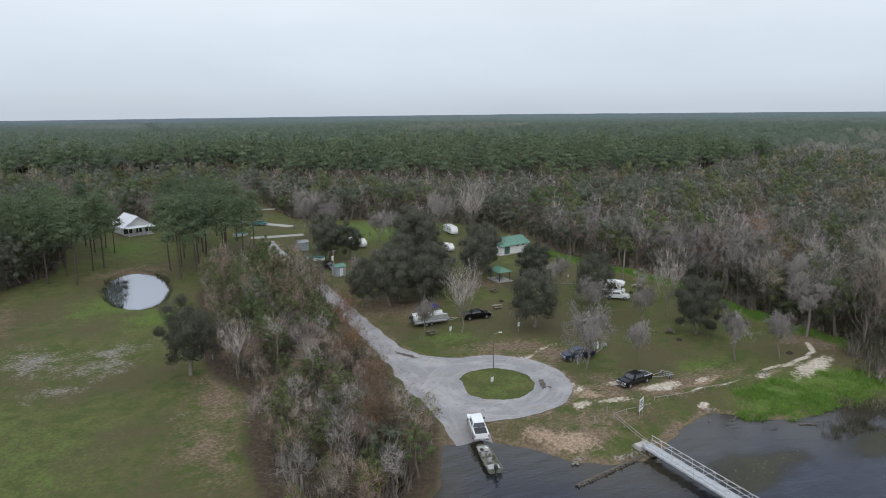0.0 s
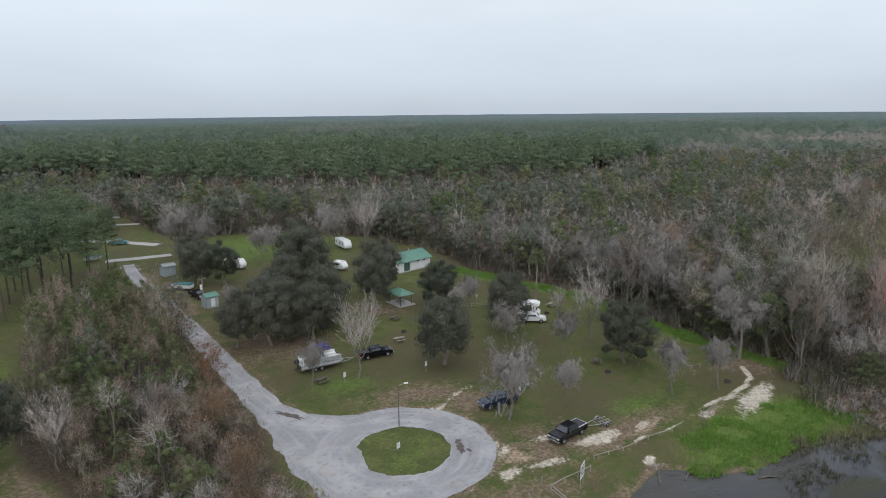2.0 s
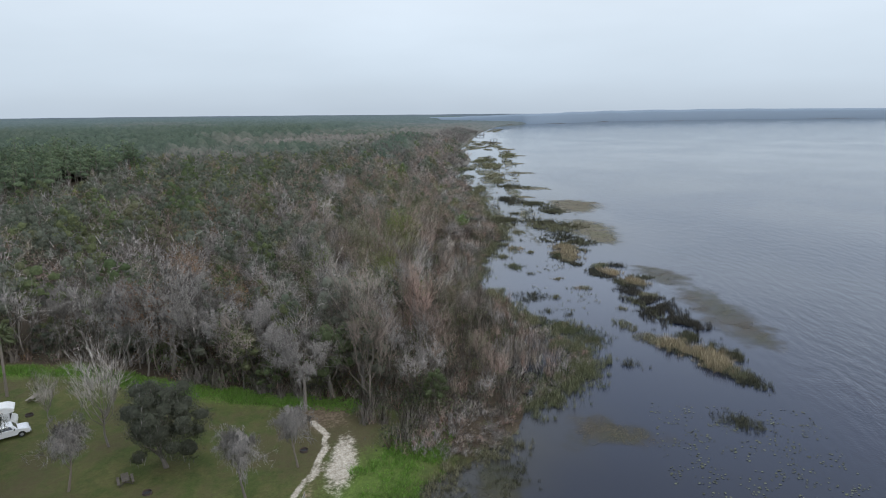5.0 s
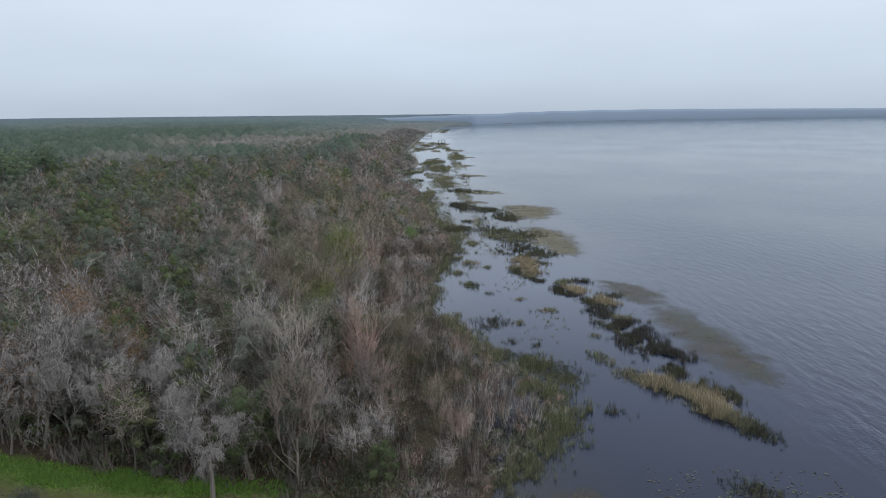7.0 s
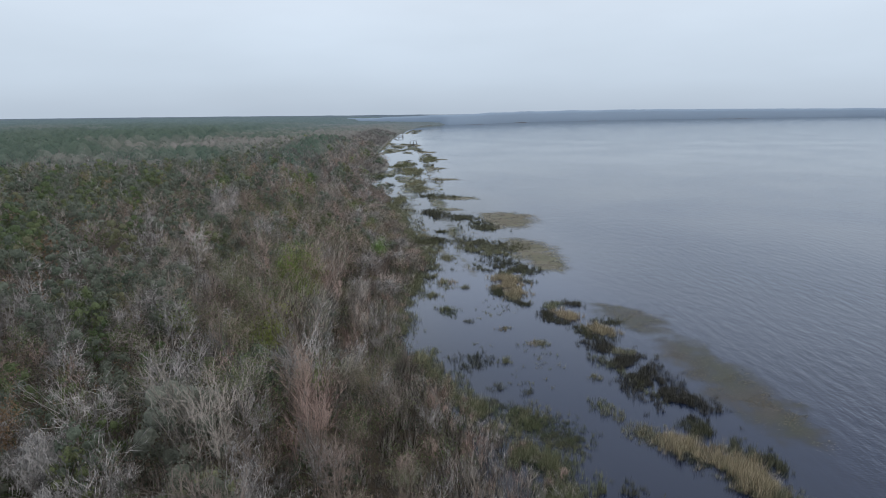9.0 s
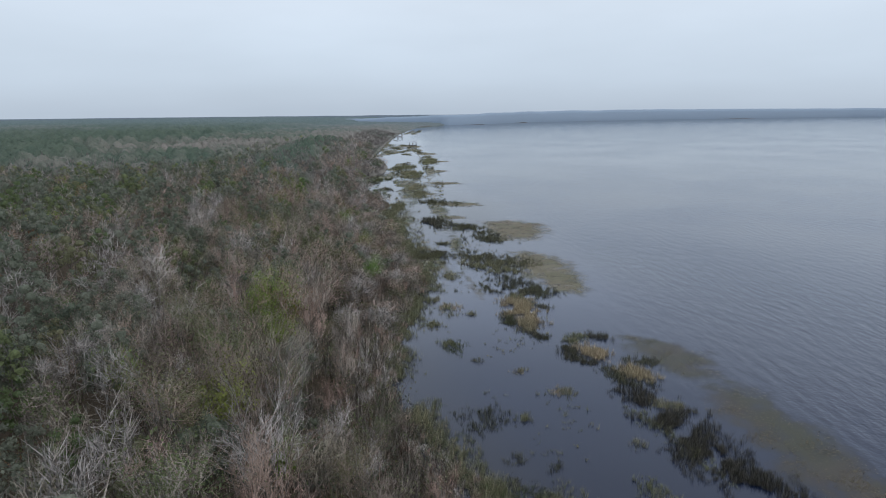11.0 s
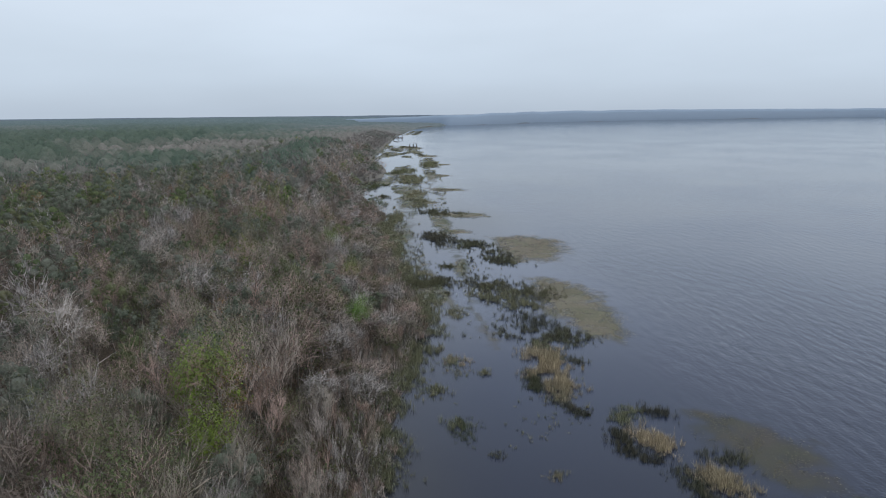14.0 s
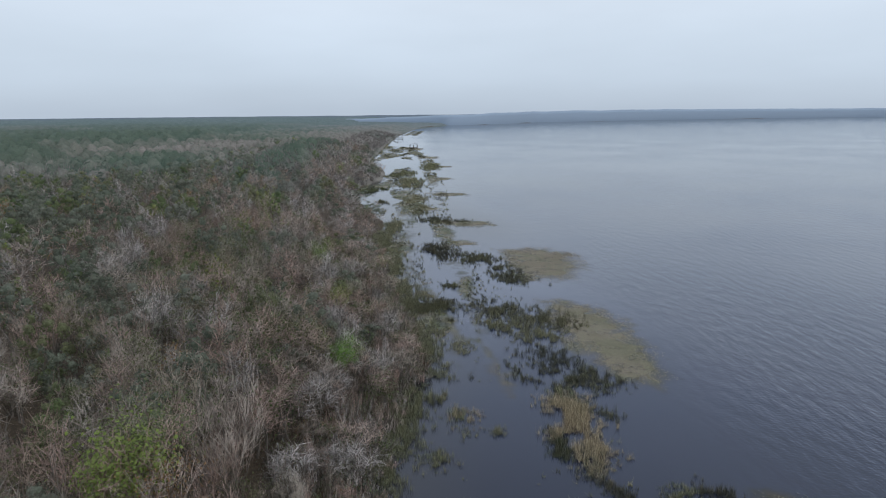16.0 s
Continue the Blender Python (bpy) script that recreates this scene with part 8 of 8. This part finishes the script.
# street lamp on the turning circle
v = thing("street_lamp", "slim grey lamp post with a short arm on the turning circle", "street lamp", 53.6, 81.6, 0)
b = B()
rod(b, (0, 0, -0.2), (0, 0, 6.0), 0.075, 0.05, 10)
part("pole", b, M_DARKWOOD, v)
b = B()
rod(b, (0, 0, 5.8), (0.75, -0.35, 6.05), 0.03, seg=8)
part("arm", b, M_STEEL, v)
b = B()
box(b, (0.95, -0.45, 6.05), (0.55, 0.24, 0.13), 0.05, rz=-25)
part("lamp_head", b, M_WHITE, v)


def sign(x, y, rz, w, h, top, label, mat_=None, posts=1):
    v = thing("sign", label, "sign", x, y, rz, None, "small signs" if posts == 1 else "")
    for s in ((0,) if posts == 1 else (-w * 0.36, w * 0.36)):
        b = B()
        box(b, (s, 0.03, top / 2 - 0.1), (0.07, 0.05, top + 0.2), 0.01)
        part("post", b, M_STEEL if posts == 1 else M_WOOD, v)
    b = B()
    box(b, (0, 0, top - h / 2), (w, 0.03, h), 0.012)
    board = part("board", b, M_WHITE, v)
    n = 4 if posts == 1 else 7
    for k in range(n):
        b = B()
        box(b, (-w * 0.04 * (k % 3), -0.018, top - h * (0.16 + 0.72 * k / n)), (w * (0.75 - 0.1 * (k % 3)), 0.008, h * 0.045))
        part("line", b, mat_ or M_DARK, board)


sign(54.9, 98.4, 20, 0.6, 0.8, 1.8, "small white notice on a post beside the lawn")
sign(67.2, 94.2, 20, 0.6, 0.8, 1.8, "small white notice on a post on the lawn")
sign(50.1, 76.5, 15, 0.6, 0.75, 1.1, "low white notice on the grass circle")
sign(62.2, 57.9, 25, 1.5, 1.7, 2.9, "large white notice board on two posts by the dock", None, 2)
sign(98.5, 118.5, 10, 0.5, 0.6, 1.6, "small white notice on a post near the shelter")


def rail_fence(pts, label, rails=2, h=1.0, gap=2.4, mat_=None):
    v = thing("rail_fence", label, "fence", *pts[0], 0, 0.0, "wooden rail fences")
    o = Vector((*pts[0], 0))
    for (ax, ay), (bx, by) in zip(pts[:-1], pts[1:]):
        n = max(1, round(math.hypot(bx - ax, by - ay) / gap))
        ps = [Vector((ax + (bx - ax) * k / n, ay + (by - ay) * k / n, float(height(ax + (bx - ax) * k / n, ay + (by - ay) * k / n)))) - o for k in range(n + 1)]
        for k, p in enumerate(ps):
            b = B()
            box(b, (p.x, p.y, p.z + h / 2 - 0.1), (0.12, 0.12, h + 0.25), 0.015, rz=7 * k)
            part("post", b, mat_ or M_WOOD, v)
        for p, q in zip(ps[:-1], ps[1:]):
            for r in range(rails):
                zz = h * (0.9 - 0.42 * r)
                b = B()
                rod(b, (p.x, p.y, p.z + zz), (q.x, q.y, q.z + zz), 0.05, seg=6)
                part("rail", b, mat_ or M_WOOD, v)


rail_fence([(58.2, 58.9), (58.0, 52.6)], "weathered rail fence leading down to the dock")
rail_fence([(58.4, 59.0), (65.3, 59.3)], "weathered rail fence by the notice board", 1, 0.8)
rail_fence([(67.5, 60.6), (72, 59.8), (80.5, 58.6)], "low pole fence along the sandy shore path", 1, 0.5)
rail_fence([(86.5, 58.0), (91.0, 58.6)], "short rail fence above the sandy shore path", 2, 0.9)
rail_fence([(93, 117), (99, 114), (103, 109)], "old rail fence near the camp sites", 2, 0.9)
for x, y, h_ in ((55.0, 59.0, 1.1), (58.6, 60.6, 0.9), (66.6, 76.4, 1.6), (52.3, 58.6, 0.8)):
    v = thing("bollard", "short wooden post beside the turning circle", "post", x, y, 0, None, "wooden posts")
    b = B()
    box(b, (0, 0, h_ / 2 - 0.1), (0.13, 0.13, h_ + 0.2), 0.02)
    part("post", b, M_WOOD if h_ < 1.5 else M_BLUEGREY, v)

# floating dock with its aluminium gangway
v = thing("gangway", "aluminium gangway with truss railings running out over the lake", "gangway", 57.2, 51.8, 0, 0.0)
LG = 22.0
nb = 74
for k in range(nb):
    b = B()
    u = -0.15 - k * LG / nb
    box(b, (0, u, 1.06 - 0.012 * k * LG / nb), (1.5, LG / nb * 0.9, 0.05))
    part("deck_board", b, M_ALU, v)
for s in (-1, 1):
    zt = lambda u: 1.06 - 0.012 * u
    b = B()
    for zz in (-0.08, 0.5, 1.05):
        rod(b, (s * 0.8, 0, zt(0) + zz), (s * 0.8, -LG, zt(LG) + zz), 0.045, seg=6)
    part("railing", b, M_ALU, v)
    b = B()
    for k in range(15):
        u = k * LG / 14
        rod(b, (s * 0.8, -u, zt(u) - 0.08), (s * 0.8, -u, zt(u) + 1.05), 0.035, seg=6)
        if k < 14:
            w = u + LG / 14
            rod(b, (s * 0.8, -u, zt(u) - 0.08), (s * 0.8, -w, zt(w) + 1.05), 0.028, seg=6)
    part("truss", b, M_ALU, v)
b = B()
box(b, (0, -LG - 1.6, 0.32), (5.0, 3.2, 0.5), 0.05)
part("float", b, M_WOOD, v, "wooden floating platform")
v = thing("dock_abutment", "concrete landing of the gangway", "abutment", 57.0, 52.6, 0, 0.55)
b = B()
box(b, (0, -0.2, 0.12), (1.8, 1.1, 0.6), 0.06)
part("block", b, M_CONCRETE, v)
rng_ = np.random.default_rng(3)
for k in range(26):
    b = B()
    s_ = rng_.uniform(0.2, 0.5)
    box(b, (rng_.normal(-0.6, 0.9), rng_.normal(-0.6, 0.9), -0.35 + rng_.uniform(-0.1, 0.25)), (s_, s_ * 0.8, s_ * 0.6), s_ * 0.15, rz=rng_.uniform(0, 90), taper=(0.7, 0.8))
    part("stone", b, M_ROCK, v)
# old timber breakwater
v = thing("breakwater", "low dark old timber breakwater beside the dock", "breakwater", 45.0, 50.0, 0, 0.0)
for k in range(26):
    b = B()
    rod(b, (k * 0.44, 0.35 * math.sin(k * 0.7) * 0.3 + k * 0.045, -0.6), (k * 0.44 + rng_.normal(0, 0.05), k * 0.045, 0.22 + 0.12 * rng_.uniform(-1, 1)), 0.19, 0.16, 7)
    part("pile", b, M_DARKWOOD, v)
b = B()
rod(b, (-0.3, 0.25, 0.12), (11.2, 1.3, 0.2), 0.13, seg=7)
part("waler", b, M_DARKWOOD, v)
for x, y, n_ in ((48.5, 54.3, 14), (53.2, 52.2, 10), (73.2, 56.0, 12), (88.8, 58.3, 8)):
    g = Geo(int(x * 10))
    v = thing("rubble", "pale broken rubble at the water's edge", "rubble", x, y, 0, None, "rubble heaps")
    for k in range(n_):
        b = B()
        s_ = g.rng.uniform(0.15, 0.45)
        box(b, (g.rng.normal(0, 0.7), g.rng.normal(0, 0.35), 0.05), (s_, s_ * 0.8, s_ * 0.5), s_ * 0.14, rz=g.rng.uniform(0, 90), taper=(0.7, 0.8))
        part("stone", b, M_ROCK, v)
# driftwood at the water
for x, y, a_, ln in ((70.5, 53.5, 35, 3.5), (73.5, 52.2, 15, 2.6), (76, 51.3, 40, 2.0), (80.5, 47.2, -30, 2.2)):
    v = thing("driftwood", "dark waterlogged log lying in the shallows", "log", x, y, a_, 0.02, "driftwood")
    b = B()
    rod(b, (0, 0, 0), (ln * 0.6, 0.1, 0.08), 0.12, 0.09)
    rod(b, (ln * 0.6, 0.1, 0.08), (ln, -0.15, 0.03), 0.09, 0.04)
    rod(b, (ln * 0.5, 0.08, 0.06), (ln * 0.75, 0.5, 0.2), 0.05, 0.02)
    part("log", b, M_DARKWOOD, v)

# vehicles
pickup("white crew-cab pickup backed down the boat ramp", 40.9, 65.6, 70, M_WHITEPAINT, pitch=-3.0, z=0.75)
jon_boat("drab green fishing boat with a black outboard afloat behind a pickup", 38.9, 59.8, 75, 0.02)
v = thing("boat_trailer", "galvanised boat trailer under water behind the white pickup", "trailer", 39.1, 59.9, 75, -0.55, "boat trailers")
trailer_frame(v, 4.6)
pickup("black pickup parked by the sandy shore path", 68.9, 66.0, -176, M_BLACKPAINT, cover=True)
v = thing("boat_trailer", "empty galvanised boat trailer hitched to a black pickup", "trailer", 74.7, 65.6, 172, None, "boat trailers")
trailer_frame(v, 2.6, 1.7, True, 0.5, 1.7)
pickup("dark blue pickup parked under a mossy tree", 68.2, 78.4, 172, M_BLUEPAINT)
v = thing("boat_trailer", "empty boat trailer with a white winch post behind a blue pickup", "trailer", 74.6, 80.2, -142, None, "boat trailers")
trailer_frame(v, 4.0, 1.7)
b = B()
box(b, (1.9, 0, 1.1), (0.12, 0.3, 1.3), 0.03)
part("winch_post", b, M_WHITE, v)
pickup("black pickup towing a pontoon boat", 64.4, 105.0, -10, M_BLACKPAINT)
pontoon = pontoon_boat("pontoon boat with a royal blue canopy on its trailer", 54.7, 106.4, -6)
pontoon.scale = (1.25, 1.2, 1.2)
camper("white motorhome parked under an oak", 99.6, 105.6, -52, 7.2, 2.4, 3.1, "motorhome")
pickup("white pickup parked beside a motorhome", 98.2, 101.4, -42, M_WHITEPAINT, L=5.4)
camper("white caravan at the far end of the lawn", 104.0, 187.5, -98, 8.0)
camper("small white caravan beside an oak", 89.6, 163.0, -71, 3.6, 2.1, 2.4)
camper("white camper half hidden behind grey trees", 68.4, 182.3, -58, 6.2)
pickup("dark pickup parked beside the pump house", 52.0, 160.6, -80, M_BLACKPAINT, L=5.2)
v = thing("covered_boat", "boat under a teal cover on its trailer", "boat", 51.2, 169.6, 130)
part("hull", hull(B(), 5.2, 2.0, 0.6, 0.8), M_WHITE, v)
b = B()
for k in range(6):
    u = -2.6 + k * 0.86
    slab(b, [(u, 1.4), (u + 0.87, 1.4), (u + 0.87, 1.78 - 0.03 * (k + 1) ** 1.5), (u, 1.78 - 0.03 * k ** 1.5)], -0.95 + 0.05 * k, 0.95 - 0.05 * k)
part("cover", b, M_TEAL, v)
trailer_frame(v, 4.4)
v = thing("covered_boat", "small boat under a teal cover by the far driveway", "boat", 40.5, 217.0, 10)
part("hull", hull(B(), 4.6, 1.9, 0.5, 0.8), M_WHITE, v)
b = B()
box(b, (0, 0, 1.4), (4.4, 1.8, 0.3), 0.12, taper=(0.8, 0.4))
part("cover", b, M_TEAL, v)
pickup("teal pickup on the far driveway", 51.2, 237.5, -20, M_TEAL, L=5.4)

# house beyond the pond
v = thing("house", "white bungalow with a pale metal roof and a wide screened porch", "house", 9.3, 246.5, 106)
HW, HL = 8.6, 12.0
part("wall", gable_walls(B(), HL, HW, 3.2, 3.0, 0.2), M_CREAM, v)
gable_roof(v, HL, HW, 3.2, 3.0, 0.8, M_METALROOF)
b = B()
box(b, (-HL / 2 - 1.4, 0, 0.12), (2.8, HW, 0.24), 0.02)
porch = part("porch", b, M_CONCRETE, v)
for k in range(6):
    b = B()
    box(b, (-HL / 2 - 2.6, -HW / 2 + 0.3 + k * (HW - 0.6) / 5, 1.5), (0.16, 0.16, 2.6), 0.02)
    part("post", b, M_WHITE, porch)
b = B()
box(b, (-HL / 2 - 1.5, 0, 2.95), (3.2, HW + 0.6, 0.12), 0.03, ry=-6)
part("porch_roof", b, M_METALROOF, v)
for q, w in ((-3.6, 2.6), (-0.2, 1.8), (3.4, 2.8)):
    b = B()
    box(b, (-HL / 2 - 0.02, q, 1.5), (0.1, w, 1.6), 0.02)
    part("window", b, M_GLASS, v)
# far boathouses out on the water
for x, y, L, W_, h_, label in ((1150, 146, 14, 15, 4.5, "distant dark boathouse on stilts over the lake"), (880, 101, 8, 9, 4.2, "distant open boat shelter at the end of a pier")):
    v = thing("boathouse", label, "boathouse", x, y, 0, 0.0, "far boathouses")
    gable_roof(v, L, W_, h_, 1.6, 0.4, M_STEEL if h_ < 4.4 else M_DARKWOOD)
    for s in (-1, 1):
        for q in (-1, 0, 1):
            b = B()
            rod(b, (s * L * 0.45, q * W_ * 0.45, -1.5), (s * L * 0.45, q * W_ * 0.45, h_), 0.22)
            part("pile", b, M_DARKWOOD, v)
    b = B()
    box(b, (0, 0, 1.0), (L, W_, 0.25), 0.03)
    part("deck", b, M_DARKWOOD, v)
v = thing("pier", "long low timber pier to a boat shelter", "pier", 850, 104, 0, 0.0)
b = B()
box(b, (0, 22, 1.0), (1.6, 46, 0.2), 0.03)
part("deck", b, M_WOOD, v)
for k in range(9):
    b = B()
    rod(b, (0.6, 1 + k * 5, -1.5), (0.6, 1 + k * 5, 1.0), 0.15)
    part("pile", b, M_DARKWOOD, v)
# distant roofs glimpsed among the trees
for x, y, rz, m_, label in ((-95, 640, 20, M_METALROOF, "pale metal roof of a distant house among trees"), (-40, 560, 70, M_METALROOF, "pale metal roof of a distant house among trees"), (190, 700, 10, M_METALROOF, "pale metal roof of a distant house among trees"), (-75, 330, 40, M_METALROOF, "white roofed house half hidden in pines")):
    v = thing("distant_house", label, "house", x, y, rz, None, "distant houses")
    part("wall", gable_walls(B(), 14, 9, 7.0, 2.2, 0.2), M_CREAM, v)
    gable_roof(v, 14, 9, 7.0, 2.2, 0.5, m_)
